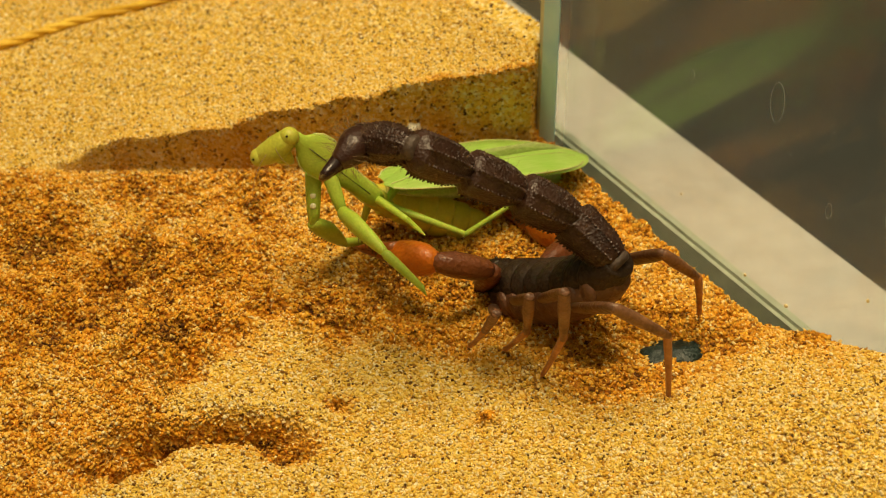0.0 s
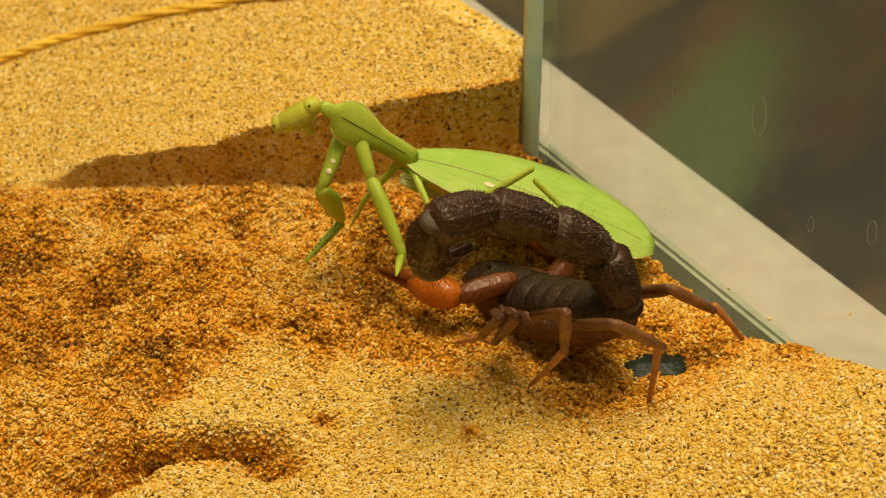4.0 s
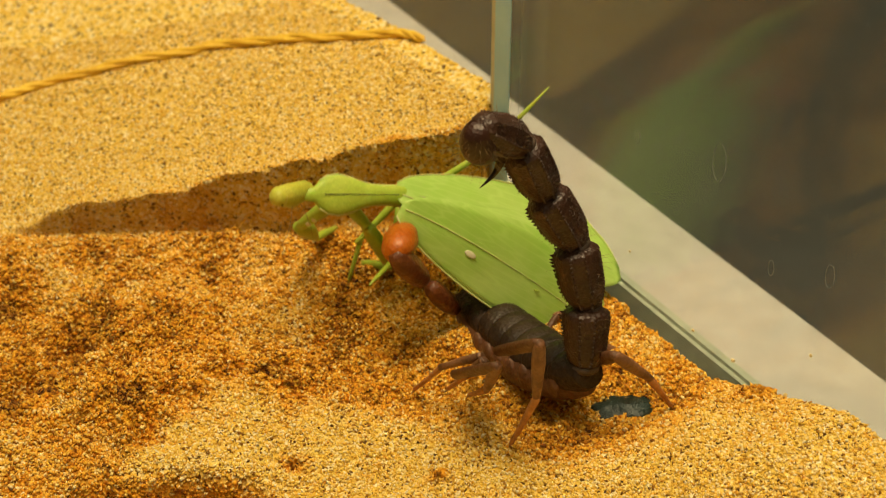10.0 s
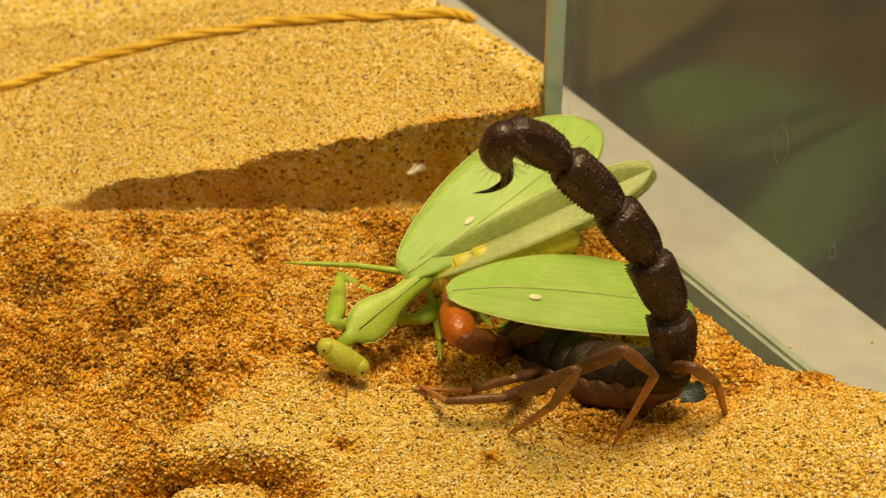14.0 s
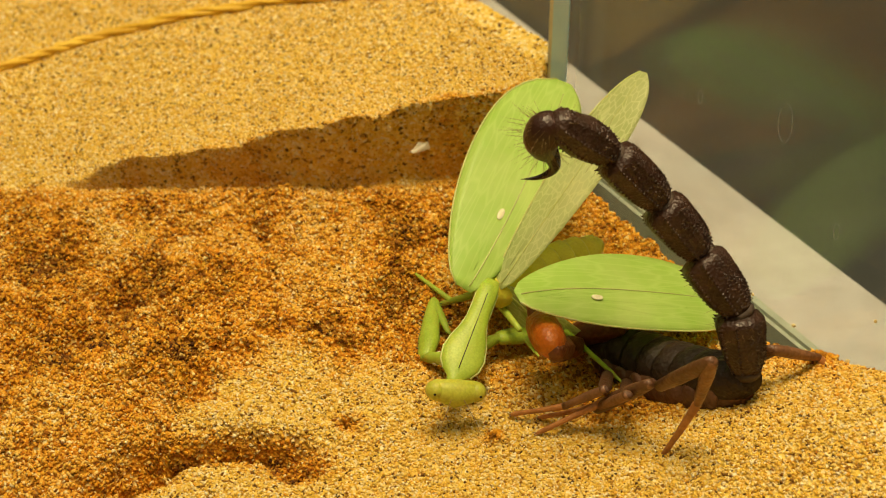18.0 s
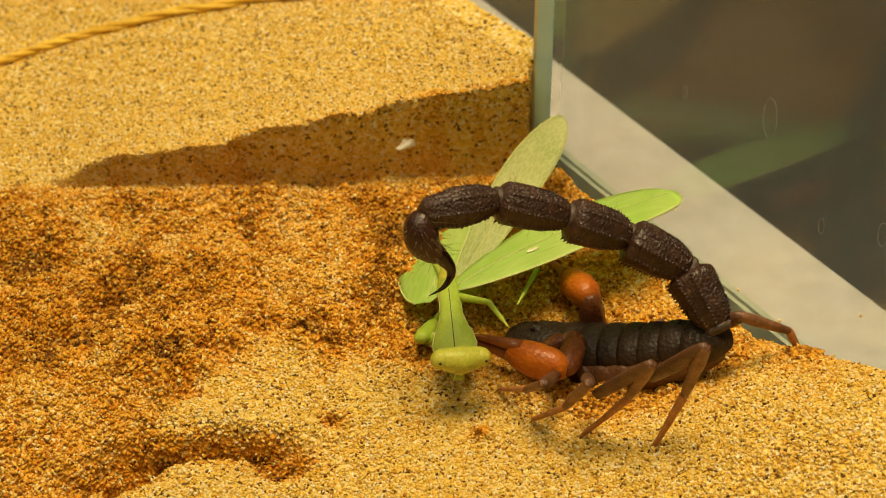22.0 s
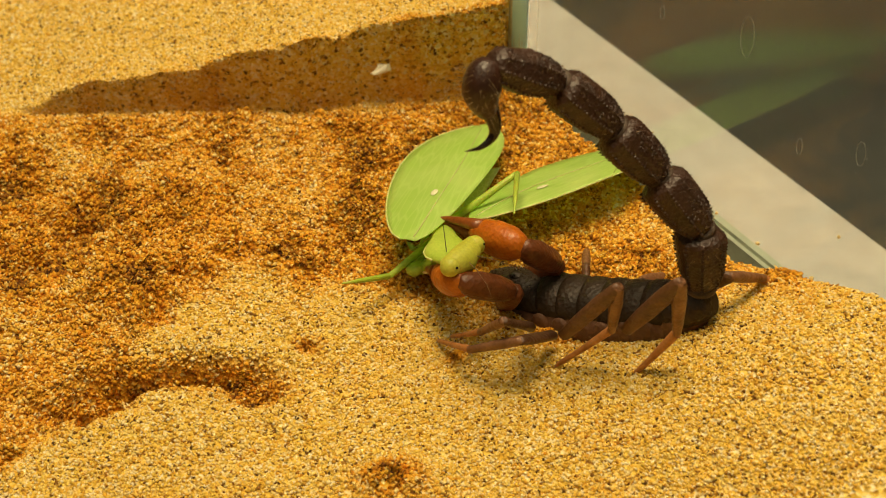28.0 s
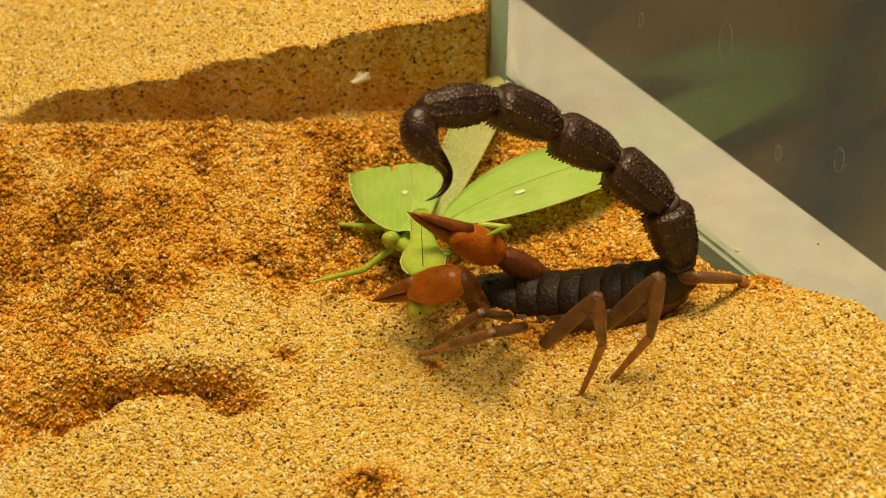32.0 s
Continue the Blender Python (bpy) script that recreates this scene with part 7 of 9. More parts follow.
    glide(RIG['f1_femur'], [(0,34.5,-10.0,0.1,-26,51,125), (1.5,34.9,-9.2,0.8,-29,53,127), (2,34.8,-9.2,0.7,-29,55,127), (4,33.8,-9.2,-1.8,-16,45,134), (6,31.7,-8.6,-0.6,-10,39,136), (7,31.9,-8.6,-1.1,-6,36,137), (8.5,31.8,-8.6,-1.0,-10,37,137), (12,31.6,-8.6,-0.2,-16,41,135), (13.5,31.7,-8.6,-0.5,-9,40,136), (14,31.7,-8.6,-0.5,-8,39,136), (15,31.8,-8.6,-0.9,-13,38,137), (18,31.7,-8.6,-0.4,-10,40,136), (19,31.8,-8.6,-0.8,-10,38,137), (19.5,31.8,-8.6,-0.8,-8,38,136), (20,31.8,-8.6,-0.8,-10,38,136), (21,31.3,-8.6,0.4,-1,44,134), (23.5,31.5,-8.6,0.0,2,42,135), (26,31.4,-8.6,0.2,2,43,135), (28.5,31.5,-8.6,0.2,0,43,135), (30.5,31.5,-8.6,0.2,1,43,135), (32,31.4,-8.6,0.3,5,43,135)])
    glide(RIG['f1_tibia'], [(0,34.5,-10.0,0.1,-162,-0,-57), (1.5,34.9,-9.2,0.8,-163,-3,-55), (2,34.8,-9.2,0.7,-163,-2,-54), (4,33.8,-9.2,-1.8,-170,4,-55), (6.5,31.8,-8.6,-0.9,-175,8,-58), (9,31.8,-8.6,-0.9,-176,8,-58), (12,31.6,-8.6,-0.2,-177,7,-59), (14,31.7,-8.6,-0.5,-174,8,-58), (15,31.8,-8.6,-0.9,-178,8,-58), (18,31.7,-8.6,-0.4,-176,8,-58), (19.5,31.8,-8.6,-0.8,-175,8,-58), (20,31.8,-8.6,-0.8,-176,8,-58), (21,31.3,-8.6,0.4,-169,7,-59), (25,31.5,-8.6,-0.0,-169,8,-59), (28,31.4,-8.6,0.3,-169,7,-59), (30.5,31.5,-8.6,0.2,-169,7,-59), (32,31.4,-8.6,0.3,-167,7,-59)])
    glide(RIG['f1_tarsus'], [(0,39.0,-15.3,0.2,-167,42,-33), (1,39.5,-14.5,1.1,-171,40,-31), (2,39.5,-14.4,1.0,-171,41,-31), (4,38.2,-14.5,-2.4,-176,49,-38), (6,35.8,-14.1,-1.7,178,55,-45), (7,36.0,-14.1,-2.3,-179,55,-46), (8,36.0,-14.1,-2.2,175,55,-46), (9,36.0,-14.1,-2.1,176,55,-46), (11.5,35.7,-14.1,-1.3,170,54,-44), (12,35.7,-14.1,-1.2,169,54,-44), (13,35.8,-14.1,-1.5,177,55,-45), (14,35.8,-14.1,-1.6,-179,55,-45), (15,36.0,-14.1,-2.0,170,55,-46), (18,35.8,-14.1,-1.5,177,55,-45), (19,36.0,-14.1,-2.0,175,55,-46), (19.5,35.9,-14.1,-1.9,179,55,-45), (20,35.9,-14.1,-1.9,175,55,-45), (20.5,35.7,-14.1,-1.2,-175,54,-44), (21,35.5,-14.2,-0.6,-162,54,-43), (23.5,35.6,-14.1,-1.0,-159,54,-44), (26,35.6,-14.1,-0.8,-159,54,-44), (28.5,35.6,-14.1,-0.9,-163,54,-44), (30.5,35.6,-14.1,-0.9,-162,54,-44), (32,35.6,-14.1,-0.7,-154,54,-44)])
    glide(RIG['f2_femur'], [(0,28.0,-11.8,-3.4,-46,38,98), (1.5,28.6,-11.4,-2.8,-48,39,100), (2,28.5,-11.4,-2.7,-49,41,99), (4,26.7,-11.1,-4.2,-35,35,105), (6,24.4,-10.2,-2.1,-27,32,108), (7,24.5,-10.3,-2.5,-24,30,108), (8.5,24.4,-10.2,-2.4,-27,30,108), (12,24.3,-10.2,-1.8,-33,33,107), (13.5,24.4,-10.2,-2.0,-27,32,108), (14,24.4,-10.2,-2.1,-25,32,108), (15,24.4,-10.3,-2.3,-30,31,108), (18.5,24.4,-10.2,-2.2,-28,32,108), (19.5,24.4,-10.2,-2.3,-26,31,108), (20,24.4,-10.2,-2.3,-28,31,108), (21,24.2,-10.3,-1.4,-20,36,106), (23.5,24.3,-10.3,-1.6,-16,35,107), (26,24.2,-10.2,-1.5,-17,35,106), (28.5,24.2,-10.2,-1.5,-19,35,107), (31,24.2,-10.3,-1.4,-17,36,106), (32,24.2,-10.2,-1.4,-14,36,106)])
    glide(RIG['f2_tibia'], [(0,28.0,-11.8,-3.4,-163,4,-65), (1.5,28.6,-11.4,-2.8,-164,2,-63), (2.5,28.7,-11.5,-4.0,-166,4,-63), (7.5,24.5,-10.2,-2.5,-178,11,-68), (12.5,24.3,-10.2,-1.9,-179,10,-68), (14,24.4,-10.2,-2.1,-177,11,-68), (15,24.4,-10.3,-2.3,179,11,-68), (18.5,24.4,-10.2,-2.2,-179,11,-68), (20,24.4,-10.2,-2.3,-179,11,-68), (21,24.2,-10.3,-1.4,-171,10,-68), (25.5,24.2,-10.2,-1.5,-170,10,-68), (30.5,24.2,-10.2,-1.5,-171,10,-68), (32,24.2,-10.2,-1.4,-169,10,-68)])
    glide(RIG['f2_tarsus'], [(0,31.3,-17.6,-3.9,-64,47,81), (1.5,32.0,-17.0,-3.1,-68,48,83), (2,32.0,-17.0,-3.2,-68,48,83), (5,28.1,-16.2,-4.2,-44,47,96), (6,27.3,-16.0,-3.6,-41,47,98), (7,27.4,-16.0,-4.0,-35,47,99), (8,27.4,-16.0,-4.0,-41,47,99), (9.5,27.3,-16.0,-3.8,-43,47,98), (11.5,27.2,-16.1,-3.3,-49,47,96), (12,27.1,-16.1,-3.2,-50,47,96), (13.5,27.2,-16.0,-3.5,-40,47,97), (14,27.2,-16.0,-3.5,-38,47,98), (15,27.3,-16.0,-3.8,-45,47,99), (18.5,27.3,-16.0,-3.6,-41,47,98), (19.5,27.3,-16.0,-3.7,-39,47,98), (20,27.3,-16.0,-3.7,-42,47,98), (21,27.0,-16.1,-2.7,-30,47,95), (23.5,27.1,-16.1,-3.0,-26,47,96), (26,27.1,-16.1,-2.8,-26,47,96), (28.5,27.1,-16.1,-2.9,-29,47,96), (31,27.0,-16.1,-2.8,-27,47,96), (32,27.0,-16.1,-2.8,-23,47,96)])
    glide(RIG['f3_femur'], [(0,18.8,-12.1,-6.7,-76,24,66), (2,19.5,-12.1,-6.3,-79,26,69), (6,14.5,-10.2,-2.6,-60,29,72), (7,14.5,-10.2,-2.6,-56,29,72), (8,14.5,-10.2,-2.6,-60,29,72), (9.5,14.5,-10.2,-2.6,-61,29,72), (12,14.5,-10.2,-2.6,-66,29,72), (13.5,14.5,-10.3,-2.6,-59,29,72), (14,14.5,-10.2,-2.6,-58,29,72), (15,14.5,-10.3,-2.6,-63,29,72), (19.5,14.5,-10.3,-2.6,-58,29,72), (20,14.5,-10.2,-2.6,-61,29,72), (21,14.5,-10.3,-2.6,-51,29,72), (24,14.5,-10.2,-2.6,-48,29,72), (26,14.5,-10.2,-2.6,-48,29,72), (29,14.5,-10.2,-2.6,-50,29,72), (31.5,14.5,-10.3,-2.6,-47,29,72), (32,14.5,-10.2,-2.6,-45,29,72)])
    glide(RIG['f3_tibia'], [(0,18.8,-12.1,-6.7,160,31,-94), (1.5,19.4,-12.1,-6.2,160,30,-91), (6.5,14.5,-10.2,-2.6,142,31,-103), (7,14.5,-10.2,-2.6,143,31,-103), (8,14.5,-10.2,-2.6,140,31,-103), (10,14.5,-10.3,-2.6,139,31,-103), (12,14.5,-10.2,-2.6,137,29,-103), (14,14.5,-10.2,-2.6,143,30,-104), (15,14.5,-10.3,-2.6,137,30,-103), (18.5,14.5,-10.2,-2.6,140,30,-104), (19.5,14.5,-10.3,-2.6,142,30,-103), (20,14.5,-10.2,-2.6,140,31,-103), (21,14.5,-10.3,-2.6,151,27,-104), (26,14.5,-10.2,-2.6,152,27,-104), (30.5,14.5,-10.2,-2.6,151,27,-104), (32,14.5,-10.2,-2.6,154,27,-104)])
    glide(RIG['f3_tarsus'], [(0,18.3,-17.6,-10.7,-100,37,48), (1.5,19.2,-17.8,-10.1,-105,37,49), (2.5,19.0,-17.8,-10.9,-102,39,51), (6,12.9,-15.7,-6.6,-84,48,57), (7,13.0,-15.7,-6.8,-78,50,58), (8,13.0,-15.7,-6.8,-85,49,58), (9,13.0,-15.7,-6.8,-84,49,58), (11.5,12.9,-15.7,-6.5,-93,47,57), (12,12.9,-15.7,-6.5,-94,46,57), (13,12.9,-15.7,-6.5,-85,47,57), (14,12.9,-15.7,-6.5,-81,47,58), (15,12.9,-15.7,-6.6,-89,48,58), (18.5,12.9,-15.7,-6.6,-85,48,58), (19,12.9,-15.7,-6.6,-85,48,58), (19.5,12.9,-15.7,-6.7,-82,48,58), (20,12.9,-15.7,-6.7,-86,48,58), (21,12.8,-15.7,-6.3,-70,44,56), (23,12.9,-15.7,-6.4,-66,45,57), (26,12.8,-15.8,-6.2,-66,44,57), (28,12.8,-15.8,-6.2,-69,44,57), (30.5,12.8,-15.8,-6.2,-68,44,57), (32,12.8,-15.8,-6.2,-62,44,57)])
    glide(RIG['mantis'], [(0,-12.7,-6.2,17.0,-70,-48,-166), (0.5,-10.0,-3.3,20.9,-74,-42,-152), (1,-7.2,-0.4,24.8,-71,-35,-144), (1.5,-7.0,-0.3,24.1,-72,-39,-150), (2,-6.9,-0.2,23.4,-71,-41,-157), (3,-5.0,-0.1,24.5,-70,-42,-160), (6,-3.2,0.1,22.6,-77,-46,-152), (7,1.7,-0.1,26.0,-82,-46,-145), (7.5,2.5,3.1,27.4,-74,-49,-163), (8,3.3,6.5,28.8,-53,-45,165), (8.5,2.5,5.3,30.7,-52,-38,166), (9,1.8,4.1,32.7,-50,-31,163), (9.5,0.9,4.1,27.5,-61,-30,-165), (10,0.1,4.2,21.8,-56,-18,-154), (10.5,-0.4,3.0,15.5,-51,-8,-148), (11,-1.0,1.8,8.9,-45,4,-145), (11.5,-1.2,-0.1,9.8,-42,6,-139), (12,-1.3,-2.0,10.7,-38,9,-133), (13,-3.7,-9.6,8.7,-42,9,-140), (14,-4.5,-10.7,10.5,-39,13,-137), (14.5,-5.6,-11.5,11.7,-33,15,-129), (15,-6.7,-12.3,12.9,-27,18,-121), (17.5,3.6,-20.6,11.8,-20,18,-112), (18,5.6,-22.2,11.6,-19,19,-110), (18.5,1.9,-20.5,12.2,-17,7,-105), (19,-1.9,-18.7,12.8,-15,-1,-101), (19.5,2.0,-9.7,14.1,-61,-25,-139), (20,3.4,-9.8,14.1,-67,-31,-137), (20.5,3.9,-14.1,13.2,-42,-17,-115), (21,4.6,-17.4,11.4,-8,14,-98), (21.5,3.2,-18.3,10.2,-2,10,-91), (22,2.0,-19.2,9.0,5,7,-86), (23,1.0,-20.4,9.5,7,10,-83), (24,0.9,-20.6,9.8,7,11,-83), (24.5,1.4,-19.8,10.0,-5,4,-94), (25,1.9,-19.0,10.2,-20,-1,-105), (25.5,2.7,-18.7,9.9,-36,5,-127), (26,3.1,-19.2,9.8,-32,-1,-118), (26.5,3.5,-19.6,9.6,-25,-7,-107), (27,3.9,-20.0,9.5,-12,-13,-97), (27.5,4.3,-20.5,9.4,9,-16,-85), (28,5.0,-21.0,8.8,4,-19,-88), (29,5.1,-19.3,8.3,19,-20,-82), (29.5,5.3,-18.5,9.6,11,-11,-84), (30,5.5,-17.6,10.9,9,-3,-84), (31,5.2,-17.9,10.9,5,-0,-85), (32,4.9,-18.2,9.1,3,-6,-89)])
    glide(RIG['head'], [(0,18.2,3.2,-1.5,57,-50,129), (0.5,18.7,2.2,-2.6,98,-43,88), (1,19.1,0.7,-3.5,113,-23,66), (2,19.3,2.8,-2.9,117,-30,71), (3,19.8,3.4,-3.0,68,-45,110), (6,18.6,3.5,-2.7,75,-36,103), (6.5,18.2,3.8,-2.6,87,-31,95), (7,18.6,4.1,-1.6,95,-26,90), (7.5,17.9,4.5,-1.4,130,-28,80), (8,17.4,4.6,-0.6,153,-21,80), (8.5,17.9,3.7,1.5,144,-37,70), (9,17.8,2.6,2.6,104,-68,98), (9.5,19.7,1.6,0.7,117,-32,61), (10,20.2,-0.1,-0.5,-24,36,87), (10.5,19.8,0.2,0.9,-9,26,66), (11,18.9,1.0,1.1,1,21,39), (12,19.5,1.9,0.8,-2,28,26), (12.5,19.6,1.9,0.3,-2,25,28), (13,19.6,2.1,-0.6,-3,22,29), (14,19.6,1.9,0.0,-7,21,21), (14.5,19.6,1.1,0.3,-9,25,14), (15,19.5,0.3,0.5,-12,26,7), (18,19.2,0.8,2.1,-3,29,21), (18.5,19.6,0.8,1.0,7,40,31), (19,19.6,0.8,-0.0,17,47,40), (19.5,17.6,3.2,-2.0,33,6,98), (20,17.6,2.7,-2.4,36,4,102), (20.5,18.9,1.1,0.3,43,35,74), (21,17.5,1.2,4.2,-8,38,9), (22,17.8,0.7,3.4,-18,45,-5), (23.5,17.8,1.1,3.0,-19,41,-8), (24,17.9,1.1,3.2,-19,41,-7), (24.5,18.0,0.1,2.4,-0,49,18), (25,17.9,-0.4,0.8,23,43,50), (25.5,17.1,2.4,4.6,18,23,67), (26.5,17.2,2.4,3.0,20,36,69), (27,17.2,2.3,1.7,19,45,66), (27.5,17.4,2.0,0.5,1,61,44), (28,17.2,2.3,0.7,18,56,66), (29,17.7,0.5,-0.2,1,61,37), (29.5,17.7,0.8,0.3,15,52,37), (30,17.4,1.1,0.2,11,45,32), (31,18.7,1.3,-0.7,19,39,43), (32,18.4,1.1,-2.1,34,40,62)])
    glide(RIG['nw'], [(0,-2.3,-3.0,1.0,-86,13,-144), (0.5,-2.0,-1.5,0.7,-71,-5,-158), (1,-1.5,-0.2,-0.2,-49,-20,-175), (2,-1.6,1.0,-0.4,-55,-25,-166), (3,-1.6,0.7,-0.5,-52,-29,-170), (6,-1.4,0.5,-0.6,-48,-32,-167), (6.5,-1.5,0.4,-0.7,-46,-23,-170), (7,-0.7,0.4,0.1,-44,-17,-172), (7.5,-0.1,1.0,0.9,-37,-8,-172), (8,-0.7,1.6,0.9,-28,9,-172), (8.5,-1.1,1.5,0.9,-18,16,-179), (9,-1.8,1.6,0.9,1,26,175), (9.5,1.0,2.4,4.6,9,1,163), (10,4.3,3.1,8.3,16,-2,151), (10.5,6.7,3.1,12.0,1,4,151), (11,5.0,2.9,12.0,-9,10,151), (11.5,5.8,3.2,12.0,-9,10,143), (12,6.0,3.3,12.0,-8,12,136), (13,2.7,3.3,12.0,-21,-3,140), (13.5,3.0,4.0,12.0,-21,1,140), (14,2.9,4.6,12.0,-21,5,140), (14.5,4.6,4.6,12.0,-16,8,135), (15,5.3,4.7,12.0,-14,14,130), (16.5,5.3,4.3,12.0,-11,17,127), (18,4.8,4.1,12.0,-10,20,123), (18.5,8.6,4.1,12.0,-8,9,127), (19,12.9,4.2,12.0,-7,-0,127), (19.5,3.6,-0.8,12.0,-55,-30,-177), (20,-1.4,-1.9,7.1,-67,-55,-162), (20.5,-3.3,1.8,2.3,-26,-36,145), (21,-1.0,1.4,-0.9,-25,4,118), (22,-0.9,1.0,-0.0,-21,2,115), (23,-0.6,2.3,-1.2,-25,4,114), (24,-0.5,2.2,-1.5,-27,4,114), (24.5,-1.0,1.9,-1.3,-25,-9,122), (25,-1.4,1.5,-1.1,-30,-23,133), (25.5,-1.6,1.1,-0.7,-40,-25,148), (26,-1.7,1.4,-0.2,-33,-22,144), (26.5,-1.6,1.8,0.1,-25,-20,137), (27,-1.4,2.3,-0.0,-13,-12,130), (27.5,-0.9,2.8,-1.1,2,8,123), (28,-0.6,5.2,0.4,-3,-1,127), (29,0.1,5.0,0.0,18,15,121), (29.5,-0.4,4.3,-0.2,8,12,122), (30,-0.6,3.8,-0.9,-0,14,122), (31,-0.8,3.2,-1.4,-2,10,122), (32,-0.9,4.6,-1.0,5,6,127)])
    glide(RIG['fw'], [(0,-2.8,-3.2,-2.3,-85,9,-144), (0.5,-4.7,0.6,-3.5,-81,-7,-154), (1,-5.7,4.3,-5.8,-70,-21,-168), (2,-3.3,0.9,-3.5,-71,-28,-165), (3,-3.4,2.1,-4.5,-71,-27,-165), (6,-3.4,0.3,-3.4,-73,-34,-166), (6.5,-2.2,-0.5,-3.6,-68,-23,-169), (7,1.4,-1.2,-1.7,-63,-15,-171), (7.5,1.8,-0.9,0.4,-59,-1,-169), (8,0.4,-1.0,0.4,-50,22,-167), (9,-0.2,-1.7,0.4,-39,31,177), (9.5,-0.0,-1.2,0.4,-31,1,171), (10,0.2,-0.9,0.4,-21,-13,160), (11,0.6,-2.6,0.4,-17,-1,160), (12,1.1,-1.3,0.4,-7,-8,157), (12.5,1.3,-2.3,0.4,-8,-7,169), (13,1.6,-3.3,0.4,0,-9,-179), (13.5,1.9,-3.0,0.4,-13,-6,179), (14,2.2,-2.7,0.4,-18,-3,178), (15,0.5,-3.6,0.4,-23,-9,173), (17,0.4,-3.7,0.4,-12,-3,175), (17.5,0.6,-3.6,0.4,-8,-2,176), (18,0.5,-3.7,0.4,2,-1,176), (18.5,1.0,-3.3,0.4,-20,-4,173), (19,1.4,-2.8,0.4,-25,-5,169), (19.25,0.9,-1.3,0.4,-63,-17,-174), (19.5,0.4,-0.1,0.4,-105,-17,-153), (20,0.5,-0.0,0.4,-112,-17,-147), (20.5,-1.0,-0.9,-1.5,-71,-13,-176), (21,-3.0,-2.3,-3.7,-34,24,171), (22,-3.6,-4.4,-5.3,-20,16,166), (23,-3.6,-4.6,-5.0,-4,21,163), (24,-3.4,-4.6,-5.1,-24,22,163), (24.5,-3.4,-2.8,-4.3,-34,8,164), (25,-3.5,-1.3,-3.4,-49,-5,170), (25.5,-2.7,-0.1,-4.6,-61,2,173), (26,-1.4,-0.7,-3.5,-51,-2,172), (26.5,0.4,-1.7,-2.4,-38,-7,170), (27,3.1,-3.3,-1.0,-18,-10,165), (27.5,6.1,-5.1,1.7,13,-5,157), (28,7.7,-5.6,1.0,-1,-6,161), (29,12.2,-3.4,3.7,27,5,161), (29.5,13.2,-2.8,5.4,8,9,170), (30,13.8,-2.0,7.9,6,13,177), (31,5.4,-2.5,2.7,-0,18,180), (32,2.3,-2.2,-0.1,-4,11,-179)])
    glide(RIG['hw'], [(0,-6.0,-3.1,-4.7,-59,13,-146), (0.5,-9.0,2.1,-6.0,-56,-0,-155), (1,-10.6,7.1,-8.7,-47,-9,-166), (2,-9.2,4.5,-8.0,-50,-2,-160), (3,-8.4,4.7,-8.6,-48,-4,-161), (6,-6.0,-0.1,-5.7,-45,-25,-165), (7,-0.8,-0.6,-3.2,-38,-18,-175), (7.5,0.8,-0.0,-0.4,-40,-3,-173), (8,-0.3,0.2,-0.4,-37,21,-172), (9,-1.3,-0.2,-0.4,-34,33,176), (9.5,-1.1,0.3,-0.4,-29,5,170), (10,-0.4,0.5,-0.4,-23,-4,161), (10.5,-0.4,0.2,-0.4,-24,-2,161), (11,-0.2,0.1,-0.4,-27,1,162), (12,1.9,1.3,-0.4,-24,-8,159), (12.5,0.0,0.6,-0.4,-27,-20,163), (13,-1.6,-0.3,-0.4,-30,-20,170), (14,-0.6,-0.6,-0.4,-30,-18,166), (14.5,-0.9,-0.2,-0.4,-27,-20,163), (15,-0.8,0.1,-0.4,-25,-21,159), (16.5,-1.8,0.7,-0.4,-26,-25,162), (17.5,-2.2,1.1,-0.4,-27,-24,166), (18,-2.6,1.1,-0.4,-28,-22,167), (19,-2.1,1.1,-0.4,-18,-26,162), (19.5,0.1,3.1,-0.4,-40,-40,-172), (20,-1.3,-0.0,-0.4,-47,-47,-164), (20.5,-5.1,-0.0,-2.1,-21,-38,164), (21,-5.4,0.4,-5.4,-15,-5,150), (22,-6.0,1.5,-3.5,-9,-2,150), (23,-5.5,0.5,-5.8,-9,-4,147), (24,-5.3,0.5,-6.2,-10,-4,148), (24.5,-6.1,0.5,-5.5,-14,-12,157), (25,-6.5,0.6,-5.1,-25,-17,169), (25.5,-5.0,0.6,-7.0,-32,-11,174), (26.5,-7.1,1.1,-4.5,-25,-9,171), (27,-7.6,1.3,-3.6,-15,-7,168), (27.5,-7.5,1.5,-3.6,-1,-1,163), (28,-7.6,1.6,-2.4,-6,-3,167), (29,-7.0,1.9,-1.8,17,5,161), (29.5,-7.0,1.6,-3.5,1,2,161), (30,-6.6,1.4,-5.4,-9,1,161), (31,-6.3,1.4,-6.5,-16,-0,164), (32,-7.0,1.4,-5.0,-12,-7,162)])
